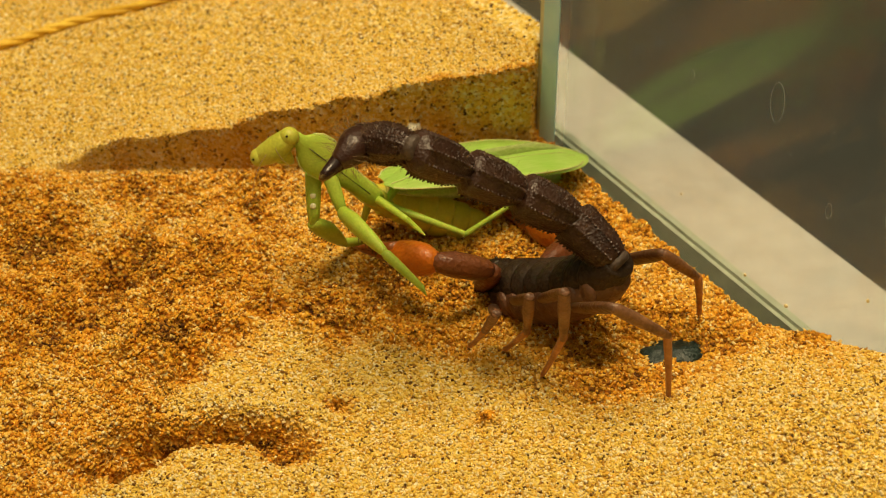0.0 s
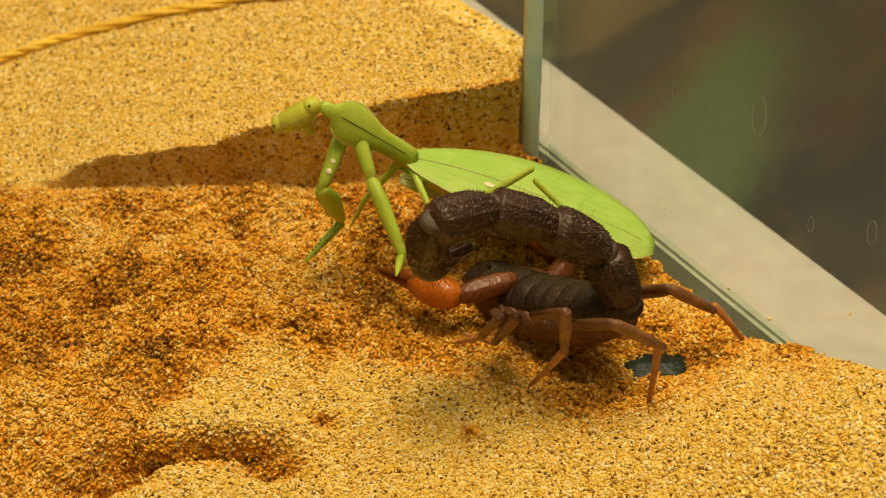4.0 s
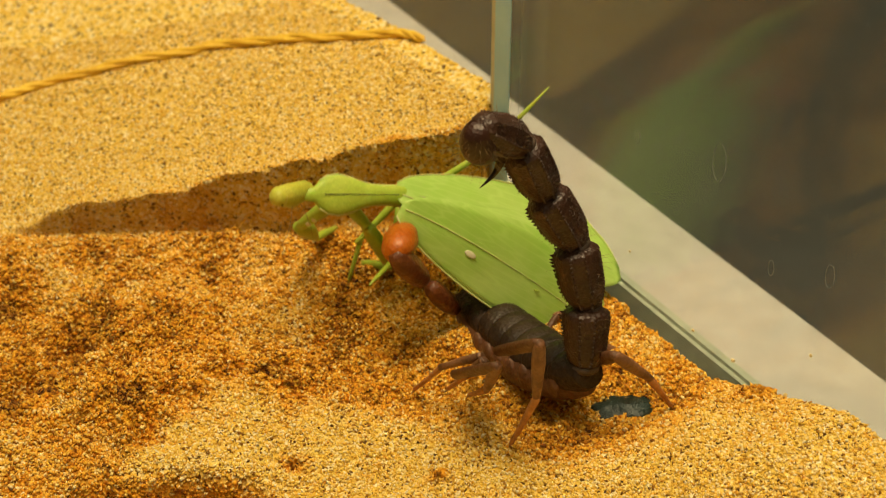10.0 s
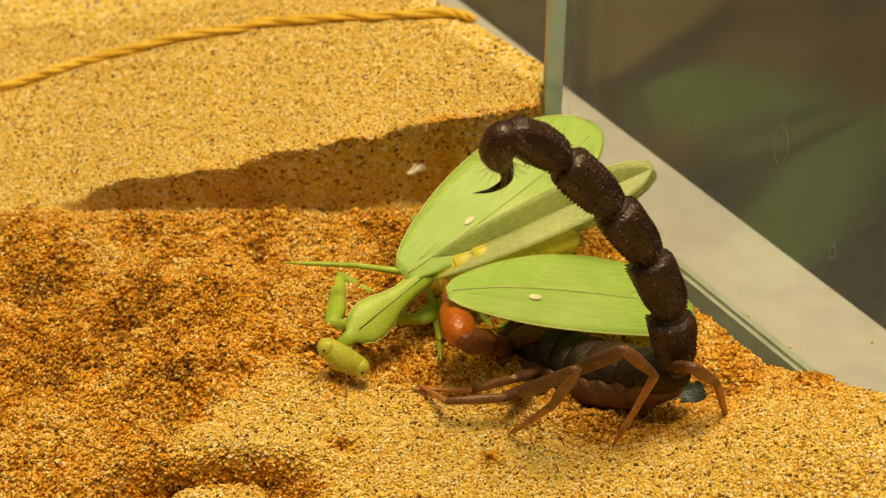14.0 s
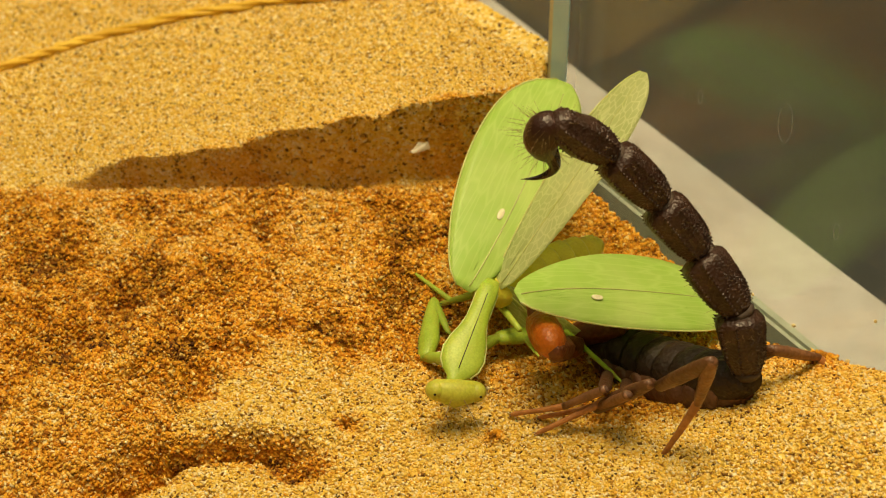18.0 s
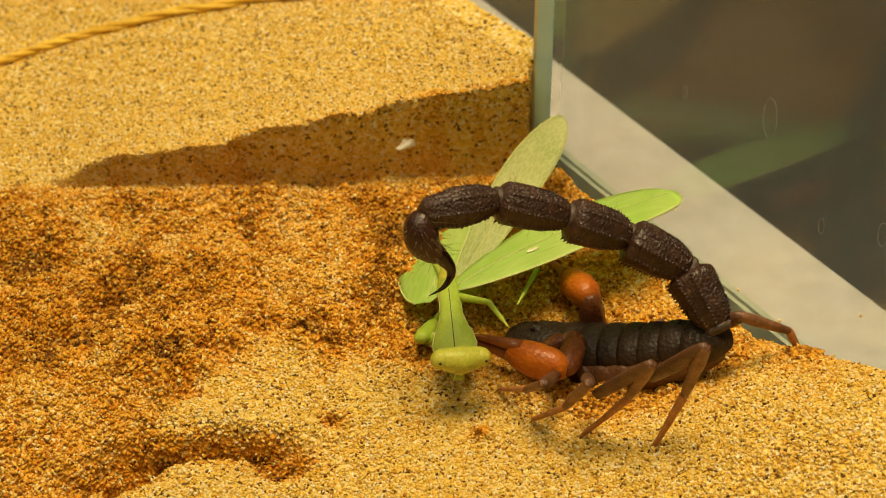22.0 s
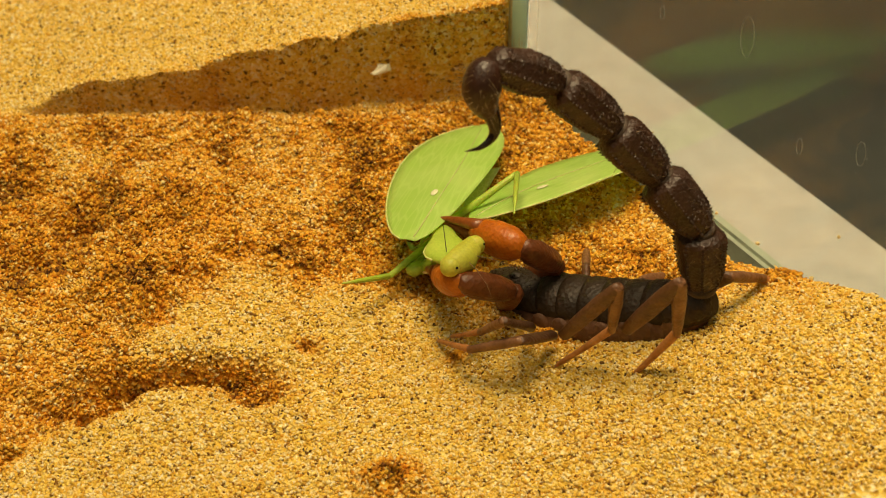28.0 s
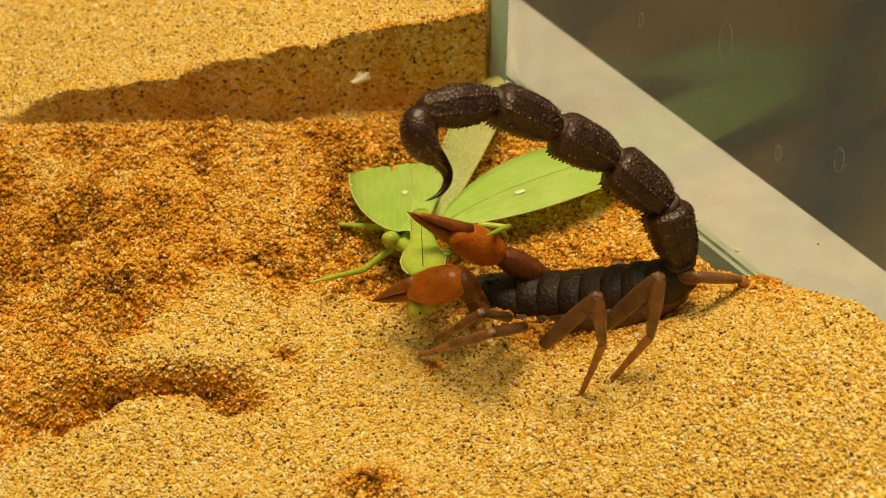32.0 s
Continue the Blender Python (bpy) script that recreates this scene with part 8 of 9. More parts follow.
    glide(RIG['hn'], [(0,-6.0,-3.1,-4.7,10,12,-146), (0.5,-9.0,2.1,-6.0,13,-1,-155), (1,-10.6,7.1,-8.7,22,-10,-166), (2,-9.2,4.5,-8.0,19,-3,-160), (3,-8.4,4.7,-8.6,21,-6,-161), (6,-6.0,-0.1,-5.7,24,-28,-165), (7,-1.0,-0.6,-3.4,31,-22,-176), (7.5,0.5,-0.0,-0.8,30,-8,-174), (8,-0.4,0.1,-0.8,32,15,-172), (9,-1.3,-0.2,-0.8,35,28,174), (9.5,-1.3,0.3,-0.8,42,-1,165), (10,-0.6,0.5,-0.8,49,-11,152), (10.5,-0.6,0.2,-0.8,49,-5,152), (11,-0.3,0.1,-0.8,46,-0,151), (12,1.7,1.3,-0.8,49,-4,150), (12.5,-0.2,0.6,-0.8,44,-18,157), (13,-1.8,-0.3,-0.8,40,-20,165), (14,-0.8,-0.6,-0.8,40,-18,163), (14.5,-1.1,-0.2,-0.8,44,-20,159), (14.75,-1.1,-0.1,-0.8,65,-0,121), (15,-1.0,0.1,-0.8,65,33,90), (18,-2.8,1.2,-0.8,70,32,88), (18.5,-2.7,1.2,-0.8,88,35,105), (19,-2.6,1.1,-0.8,101,33,120), (19.5,-0.3,3.1,-0.8,55,6,161), (20,-1.8,-0.0,-0.8,46,8,172), (20.5,-5.4,-0.0,-2.3,91,18,155), (21,-5.4,0.4,-5.4,129,60,142), (22,-6.0,1.5,-3.5,139,52,155), (23,-5.5,0.5,-5.8,114,48,156), (24,-5.3,0.5,-6.2,113,49,156), (24.5,-6.1,0.5,-5.5,108,39,156), (25,-6.5,0.6,-5.1,95,31,156), (25.5,-5.0,0.6,-7.0,70,37,154), (26,-6.2,0.8,-5.8,79,29,156), (26.5,-7.1,1.1,-4.5,89,23,158), (27,-7.6,1.3,-3.6,106,21,159), (27.5,-7.5,1.5,-3.6,129,25,161), (28,-7.6,1.6,-2.4,120,19,162), (29,-7.0,1.9,-1.8,143,25,163), (29.5,-7.0,1.6,-3.5,136,31,161), (30,-6.6,1.4,-5.4,131,40,159), (31,-6.3,1.4,-6.5,129,41,160), (32,-7.0,1.4,-5.0,134,36,162)])
    glide(RIG['abdomen'], [(0,-6.3,-0.0,-9.0,-11,-8,-162), (0.5,-7.5,-0.0,-8.0,-1,-34,-178), (1,-8.1,0.0,-7.4,16,-36,158), (2,-7.0,-0.0,-8.5,-2,-31,-176), (3,-6.7,0.0,-8.7,-2,-29,-177), (6,-7.7,-0.0,-7.9,-8,-35,-168), (6.5,-8.0,0.0,-7.5,-4,-38,-175), (7,-10.9,-0.2,-9.6,1,-20,179), (7.5,-10.8,-0.3,-14.4,0,-13,179), (8,-4.8,-0.4,-17.3,1,-7,178), (8.5,-3.7,-0.5,-17.6,2,-3,172), (9,-1.6,-0.4,-17.9,2,4,166), (9.5,-8.4,-0.4,-15.9,11,-10,156), (10,-9.3,-0.4,-15.4,17,-4,147), (10.5,-9.1,-0.2,-15.6,14,6,156), (11,-5.3,-0.2,-11.9,9,12,162), (11.5,-3.7,-0.1,-7.1,13,11,156), (12,-1.8,-0.0,-3.2,17,12,150), (12.5,-0.4,-0.0,-0.9,13,5,154), (13,-0.4,0.0,-0.9,8,-18,158), (14,-0.4,-0.0,-0.9,10,-19,154), (15,-0.4,-0.0,-0.9,14,-5,150), (18,-0.5,0.0,-0.9,23,12,144), (18.5,-0.7,-0.0,-0.7,33,4,139), (19,-0.8,-0.0,-0.6,43,-1,133), (19.5,-3.3,-0.0,-3.1,3,-9,177), (20,-6.2,-0.0,-5.0,-0,-13,-180), (20.5,-6.9,0.0,-4.0,26,-3,162), (21,-5.0,0.0,-6.3,41,34,152), (22,-5.6,0.0,-5.7,49,30,146), (23.5,-5.3,0.0,-6.0,51,35,145), (24,-5.2,0.0,-6.1,51,36,145), (24.5,-6.0,0.0,-5.4,47,24,148), (25,-6.2,0.1,-5.1,39,14,153), (25.5,-4.6,0.0,-6.5,20,20,158), (26,-5.8,0.0,-5.6,26,13,158), (26.5,-6.6,0.1,-4.5,34,7,156), (27,-7.2,0.0,-3.5,49,5,153), (27.5,-7.4,0.0,-3.0,71,14,148), (28,-7.5,0.0,-2.6,63,6,152), (29,-7.6,0.0,-2.5,73,11,151), (29.5,-7.2,0.0,-3.6,64,17,154), (30,-6.6,0.0,-4.6,57,24,155), (31,-6.2,0.0,-4.9,54,27,156), (32,-6.8,-0.0,-4.3,50,18,157)])
    glide(RIG['a1'], [(0,11.0,-1.0,-2.2,-55,-27,141), (0.5,11.0,-1.0,-2.2,-43,-27,127), (1,11.0,-1.0,-2.2,-34,-21,114), (2,11.0,-1.0,-2.2,-43,-21,121), (3,11.0,-1.0,-2.2,-46,-23,126), (6,11.0,-1.0,-2.2,-46,-33,134), (7,11.0,-1.0,-2.2,-38,-31,125), (7.5,11.0,-1.0,-2.2,-47,-22,127), (8,11.0,-1.0,-2.2,-64,-6,125), (8.5,11.0,-1.0,-2.2,-66,-3,125), (9,11.0,-1.0,-2.2,-72,1,125), (9.5,11.0,-1.0,-2.2,-51,-36,113), (10,11.0,-1.0,-2.2,-51,19,144), (10.5,11.0,-1.0,-2.2,-44,7,142), (11,11.0,-1.0,-2.2,-44,-17,133), (11.5,11.0,-1.0,-2.2,-40,9,134), (12,11.0,-1.0,-2.2,-36,23,133), (13,11.0,-1.0,-2.2,-36,14,151), (14,11.0,-1.0,-2.2,-36,19,144), (14.5,11.0,-1.0,-2.2,-30,20,140), (15,11.0,-1.0,-2.2,-25,25,136), (18,11.0,-1.0,-2.2,-11,25,146), (18.5,11.0,-1.0,-2.2,-3,23,146), (19,11.0,-1.0,-2.2,3,23,145), (19.5,11.0,-1.0,-2.2,-42,-21,109), (20,11.0,-1.0,-2.2,-43,15,141), (20.5,10.2,-1.0,-2.1,-2,20,146), (21,9.5,-1.0,-1.5,21,47,139), (22,9.3,-1.0,-1.6,42,41,145), (23,9.4,-1.0,-1.5,41,46,141), (24,9.4,-1.0,-1.5,51,42,157), (24.5,9.2,-1.0,-1.6,39,35,156), (25,9.0,-1.1,-1.6,20,30,153), (25.5,9.6,-1.0,-1.5,-12,33,143), (26,9.2,-1.0,-1.6,2,33,150), (26.5,8.9,-1.1,-1.7,19,33,158), (27,8.6,-1.0,-1.9,44,31,171), (27.5,8.5,-1.0,-1.9,79,25,-172), (28,8.4,-1.0,-2.0,72,21,-176), (29,8.4,-1.0,-2.0,92,20,-167), (29.5,8.6,-1.0,-1.8,85,34,-167), (30,8.9,-1.0,-1.7,85,45,-165), (31,9.0,-1.0,-1.7,75,47,-173), (32,8.8,-1.0,-1.8,67,38,-180)])
    glide(RIG['a2'], [(0,3.4,5.2,2.8,-13,-79,157), (0.5,5.1,6.8,2.8,19,-57,118), (1,6.8,8.4,1.7,21,-26,116), (2,5.8,7.8,1.7,12,-24,122), (3,5.1,7.3,2.0,8,-26,128), (6,4.5,5.6,3.7,7,-38,138), (7,5.6,6.7,3.5,20,-33,121), (7.5,4.9,7.2,1.9,12,-22,120), (8,4.8,8.0,-1.0,-5,-8,116), (8.5,4.7,8.0,-1.5,-8,-3,106), (9,4.6,8.0,-2.3,-12,-21,93), (9.5,7.6,7.2,4.3,12,-48,66), (9.75,5.1,6.1,-0.7,-7,-7,108), (10,2.6,5.1,-5.8,4,35,142), (10.5,2.3,5.6,-3.6,16,39,144), (11,3.8,6.7,0.9,33,38,158), (11.5,3.4,6.8,-3.9,47,20,173), (12,4.1,6.4,-6.6,51,9,172), (13,1.6,4.2,-4.8,45,16,164), (14,2.6,5.2,-5.7,53,29,176), (14.5,3.1,5.6,-5.9,58,31,172), (15,3.8,5.9,-6.8,65,33,170), (17.5,2.9,4.7,-6.9,59,17,138), (18,2.7,4.6,-6.9,59,15,131), (18.5,2.6,4.7,-6.4,67,11,123), (19,2.7,4.7,-6.5,75,11,116), (19.5,7.7,8.8,1.7,36,-4,149), (20,2.8,5.7,-5.1,32,-4,163), (20.5,0.7,4.8,-6.4,67,7,155), (21,2.2,4.1,-12.1,95,35,149), (22,0.4,3.9,-10.9,106,31,139), (23,1.6,4.0,-11.7,102,33,131), (24,0.0,2.3,-11.2,104,39,136), (24.5,-1.2,2.8,-10.1,101,31,147), (25,-1.7,3.5,-9.1,89,25,156), (25.5,2.2,4.7,-7.4,65,19,159), (26,3.4,3.7,-5.4,74,16,159), (26.5,5.1,2.2,-4.2,86,14,159), (27,4.6,0.3,-4.9,104,16,160), (27.5,4.2,-2.5,-4.2,132,22,164), (28,3.8,-1.8,-3.8,127,18,164), (29,4.0,-3.3,-3.7,143,20,162), (29.5,5.0,-3.1,-5.0,131,25,160), (30,6.2,-3.0,-6.0,124,31,158), (31,6.2,-2.1,-5.9,118,32,155), (32,5.1,-1.0,-5.2,118,24,156)])
    glide(RIG['a3'], [(0,0.9,6.3,16.5,-56,-36,172), (0.5,1.5,13.4,14.6,43,-75,63), (1,1.3,19.7,7.8,68,-47,24), (1.5,0.1,19.1,7.9,72,-50,25), (2,-1.1,18.6,7.5,74,-54,28), (3,-2.6,17.2,8.1,77,-53,27), (5.5,-3.7,13.6,11.7,89,-58,17), (6,-3.8,13.0,12.3,92,-59,14), (7,-0.5,16.8,11.1,80,-49,28), (7.5,-1.6,18.4,7.1,66,-54,49), (8,-1.2,20.5,0.8,16,-45,103), (8.5,0.8,21.4,-0.7,21,-81,90), (9,4.0,21.1,2.6,-132,-74,-120), (9.5,11.3,15.8,14.7,78,-62,14), (9.75,2.5,13.9,0.4,78,8,6), (10,-6.4,12.1,-13.9,47,74,-27), (10.5,-6.5,12.1,-12.4,36,10,-47), (11,-6.4,10.9,-7.7,29,-30,-24), (11.5,-9.6,8.4,-8.7,18,-19,-13), (12,-9.6,8.3,-8.6,13,-8,-10), (12.5,-10.7,8.0,-8.6,16,-9,-16), (13,-11.3,7.8,-8.8,20,-10,-22), (13.5,-10.6,6.8,-10.8,17,-16,-17), (14,-9.6,6.1,-12.4,14,-22,-11), (14.5,-8.8,7.3,-13.1,7,-23,-13), (15,-7.8,7.9,-14.4,0,-26,-12), (16.5,-8.1,11.4,-12.4,2,-17,-29), (17.5,-7.0,13.7,-11.0,2,-12,-40), (18,-6.1,14.8,-10.4,1,-10,-44), (18.5,-4.9,16.2,-9.2,-8,-0,-55), (19,-3.2,17.2,-9.1,-20,5,-98), (19.5,-4.3,15.9,2.5,-69,30,-135), (20,-10.6,9.7,-4.1,-76,-39,-142), (20.5,-11.3,10.7,-7.7,-62,-2,-140), (21,-6.8,9.9,-18.2,-20,8,-136), (21.5,-7.5,10.9,-17.2,-20,2,-137), (22,-7.5,11.8,-16.8,-18,-3,-139), (23,-4.9,13.1,-17.8,-15,-2,-136), (24,-6.6,10.0,-18.5,-13,-6,-126), (24.5,-9.9,9.3,-15.9,-25,-2,-109), (25,-11.8,8.7,-13.8,-30,10,-89), (25.5,-9.1,9.7,-10.2,-29,34,-106), (26,-7.9,8.5,-7.7,-36,25,-107), (26.5,-5.9,7.1,-6.4,-41,13,-108), (27,-6.2,4.9,-7.7,-43,-7,-110), (27.5,-6.5,0.9,-8.7,-36,-35,-123), (28,-7.1,1.6,-7.5,-41,-32,-120), (29,-6.7,0.7,-7.7,-48,-46,-108), (29.5,-5.2,1.2,-9.9,-45,-37,-101), (30,-3.2,1.6,-12.0,-41,-32,-96), (31,-3.0,3.0,-12.1,-40,-27,-88), (32,-4.9,4.3,-9.9,-52,-22,-71)])
    glide(RIG['b1'], [(0,11.0,1.0,-2.2,-62,-5,129), (0.5,11.0,1.0,-2.2,-52,11,117), (1,11.0,1.0,-2.2,-47,30,104), (1.5,11.0,1.0,-2.2,-55,14,100), (2,11.0,1.0,-2.2,-60,-5,96), (3,11.0,1.0,-2.2,-62,-4,96), (6,11.0,1.0,-2.2,-56,-6,97), (6.5,11.0,1.0,-2.2,-54,-8,99), (7,11.0,1.0,-2.2,-50,12,125), (7.5,11.0,1.0,-2.2,-63,31,126), (8,11.0,1.0,-2.2,-99,50,101), (8.5,11.0,1.0,-2.2,-152,84,43), (9,11.0,1.0,-2.2,117,56,-56), (9.5,11.0,1.0,-2.2,13,80,-172), (10,11.0,1.0,-2.2,-88,68,67), (10.5,11.0,1.0,-2.2,-127,78,17), (11,11.0,1.0,-2.2,-174,65,-41), (11.5,11.0,1.0,-2.2,-168,60,-39), (12,11.0,1.0,-2.2,-166,46,-40), (12.5,11.0,1.0,-2.2,-173,55,-48), (13,11.0,1.0,-2.2,178,57,-58), (14,11.0,1.0,-2.2,178,62,-63), (14.5,11.0,1.0,-2.2,169,64,-79), (15,11.0,1.0,-2.2,166,60,-90), (16.5,11.0,1.0,-2.2,160,59,-100), (18,11.0,1.0,-2.2,157,54,-108), (18.5,11.0,1.0,-2.2,137,53,-126), (19,11.0,1.0,-2.2,128,43,-135), (19.25,11.0,1.0,-2.2,29,70,149), (19.5,11.0,1.0,-2.2,-37,30,108), (20,11.0,1.0,-2.2,-19,43,141), (20.5,10.2,1.0,-2.1,52,53,-179), (21,9.5,1.0,-1.5,139,52,-129), (22,9.3,1.0,-1.6,143,34,-137), (23.5,9.4,1.0,-1.5,152,35,-129), (24,9.5,1.0,-1.5,153,35,-127), (24.5,9.2,1.0,-1.6,135,48,-131), (25,9.0,1.0,-1.6,100,65,-151), (25.5,9.6,1.0,-1.5,74,80,-160), (26,9.2,1.0,-1.6,79,69,-159), (26.5,8.9,1.0,-1.7,92,58,-152), (27,8.6,1.0,-1.9,111,45,-141), (27.5,8.5,1.0,-1.9,136,25,-131), (28,8.4,1.0,-2.0,125,28,-141), (29,8.4,1.0,-2.0,139,2,-130), (29.5,8.6,1.0,-1.8,142,5,-126), (30,8.9,1.0,-1.7,148,3,-120), (31,9.0,1.0,-1.7,145,11,-133), (32,8.8,1.0,-1.8,138,6,-146)])
    glide(RIG['b2'], [(0,4.1,9.5,-1.2,-53,31,180), (0.5,6.0,10.6,-4.4,-48,22,168), (1,8.7,10.2,-7.7,-40,18,156), (1.5,9.2,11.5,-4.9,-46,21,159), (2,9.8,11.9,-1.3,-52,25,159), (3,9.9,11.9,-1.5,-53,31,162), (6,9.8,11.9,-1.0,-51,28,169), (6.5,9.3,11.8,-0.7,-47,33,175), (7,4.9,9.8,-4.6,-47,35,173), (7.5,5.4,8.6,-7.8,-39,55,-165), (8,9.6,7.9,-10.7,32,70,-87), (8.5,11.9,1.8,-13.1,-0,75,-127), (9,14.4,-4.1,-11.3,-44,77,-178), (9.5,9.1,0.8,-13.0,-33,53,175), (10,12.6,4.7,-12.4,-20,50,169), (10.5,13.2,1.7,-13.0,6,53,-174), (11,14.4,-2.0,-12.2,46,36,-138), (11.5,15.3,-2.5,-11.7,47,35,-143), (12,16.8,-3.8,-10.2,47,39,-151), (12.5,15.3,-3.7,-11.2,50,36,-144), (13,14.1,-4.1,-11.4,52,36,-140), (14,13.4,-3.6,-11.9,52,34,-148), (14.5,11.9,-3.8,-12.0,53,30,-156), (15,11.0,-4.5,-11.7,55,30,-165), (16.5,10.1,-4.6,-11.6,58,23,-166), (18,9.0,-5.2,-11.1,61,19,-170), (18.5,7.2,-4.3,-11.0,60,17,-170), (19,5.4,-4.7,-9.7,60,20,-174), (19.5,8.0,10.0,-7.8,-4,36,-168), (20,4.8,6.1,-9.7,-18,27,179), (20.5,4.9,0.8,-10.1,22,22,177), (21,7.5,-4.4,-6.9,64,42,176), (22,5.2,-5.4,-4.6,74,34,166), (23,5.9,-5.9,-4.7,72,36,159), (24,6.4,-6.3,-4.5,75,38,165), (24.5,7.2,-4.6,-7.1,66,26,173), (25,8.0,-1.4,-9.0,51,21,-178), (25.5,10.1,0.2,-9.0,37,35,-169), (26,8.4,-0.6,-9.0,38,28,-174), (26.5,7.1,-1.8,-8.8,45,20,-178), (27,6.0,-4.0,-7.8,60,15,178), (27.5,5.7,-6.7,-4.9,86,17,175), (28,4.5,-5.3,-5.6,80,11,176), (28.5,4.6,-6.6,-3.4,88,19,168), (29,5.0,-7.5,-0.7,94,29,164), (29.5,5.7,-8.0,-0.8,78,40,153), (30,6.4,-8.6,0.1,59,48,137), (31,4.6,-7.0,-1.2,69,51,155), (32,3.0,-5.2,-0.7,83,43,177)])
    glide(RIG['b3'], [(0,-7.8,9.5,-8.5,-67,11,-147), (0.5,-6.7,13.2,-9.5,-81,46,170), (1,-3.4,15.7,-12.1,-131,36,82), (1.5,-3.0,16.2,-10.0,-129,40,95), (2,-2.0,16.5,-7.3,-130,44,103), (2.5,-1.8,16.0,-8.0,-140,27,88), (3,-1.5,15.7,-8.7,-144,6,76), (6,-2.4,14.3,-7.5,-138,8,76), (6.5,-2.4,12.8,-8.2,-113,55,114), (7,-6.5,11.2,-12.7,-28,70,-156), (7.5,-2.3,6.6,-19.3,-53,56,-177), (8,9.9,3.0,-23.8,-59,50,-177), (8.5,9.8,-1.0,-26.7,-91,71,142), (9,11.2,-4.2,-25.0,-168,63,58), (9.5,0.7,1.5,-24.2,-23,65,-173), (10,3.7,6.4,-23.1,3,32,-163), (10.5,4.8,0.7,-24.2,16,13,-155), (10.75,5.4,-4.4,-22.3,20,-24,163), (11,6.0,-9.6,-20.5,58,-44,98), (11.5,6.2,-9.4,-19.8,41,-35,124), (12,7.3,-9.2,-18.9,28,-15,154), (12.5,6.1,-10.4,-19.3,37,-30,129), (13,5.5,-11.4,-19.7,50,-38,105), (13.5,4.2,-10.7,-19.6,51,-38,99), (14,3.6,-9.9,-19.7,49,-36,100), (14.5,0.9,-8.8,-19.0,39,-22,122), (15,-0.7,-7.7,-18.7,36,-10,133), (16,-1.9,-7.7,-17.6,52,-25,86), (16.5,-2.4,-7.7,-17.1,63,-28,63), (17,-3.0,-7.6,-16.6,71,-27,43), (18,-4.0,-7.4,-15.7,73,-24,34), (18.5,-6.0,-6.8,-15.1,51,-20,111), (19,-7.7,-6.1,-14.5,42,-13,166), (19.5,-3.1,7.5,-15.9,-3,-35,-156), (20,-7.8,6.2,-15.9,20,-71,177), (20.5,-6.8,1.6,-14.6,36,-50,155), (21,-0.5,-3.8,-12.9,42,-15,140), (21.5,-2.1,-3.3,-11.2,48,-12,135), (22,-3.3,-2.6,-9.5,53,-7,131), (23,-2.1,-1.7,-9.8,53,1,136), (24,-1.9,-3.3,-9.9,51,5,137), (24.5,-2.4,-3.0,-10.4,47,-7,146), (25,-2.0,-1.8,-11.4,36,-17,158), (25.5,1.0,-2.1,-13.6,23,-23,156), (26,-1.2,-1.9,-12.5,24,-18,170), (26.5,-2.9,-2.2,-11.2,29,-19,172), (27,-3.9,-3.3,-9.6,43,-21,168), (27.5,-3.9,-5.4,-7.4,66,-14,156), (28,-5.4,-4.1,-6.8,61,-22,163), (28.5,-4.7,-3.9,-6.4,68,-19,160), (29,-3.0,-4.0,-6.0,76,-14,156), (29.5,-0.4,-2.9,-7.8,65,-2,163), (30,2.8,-1.9,-7.8,60,19,167), (30.5,1.0,-2.5,-8.8,57,13,162), (31,-0.3,-3.3,-9.6,54,7,156), (31.5,-2.2,-3.9,-9.0,54,-2,137), (32,-3.7,-4.6,-8.2,62,-6,71)])
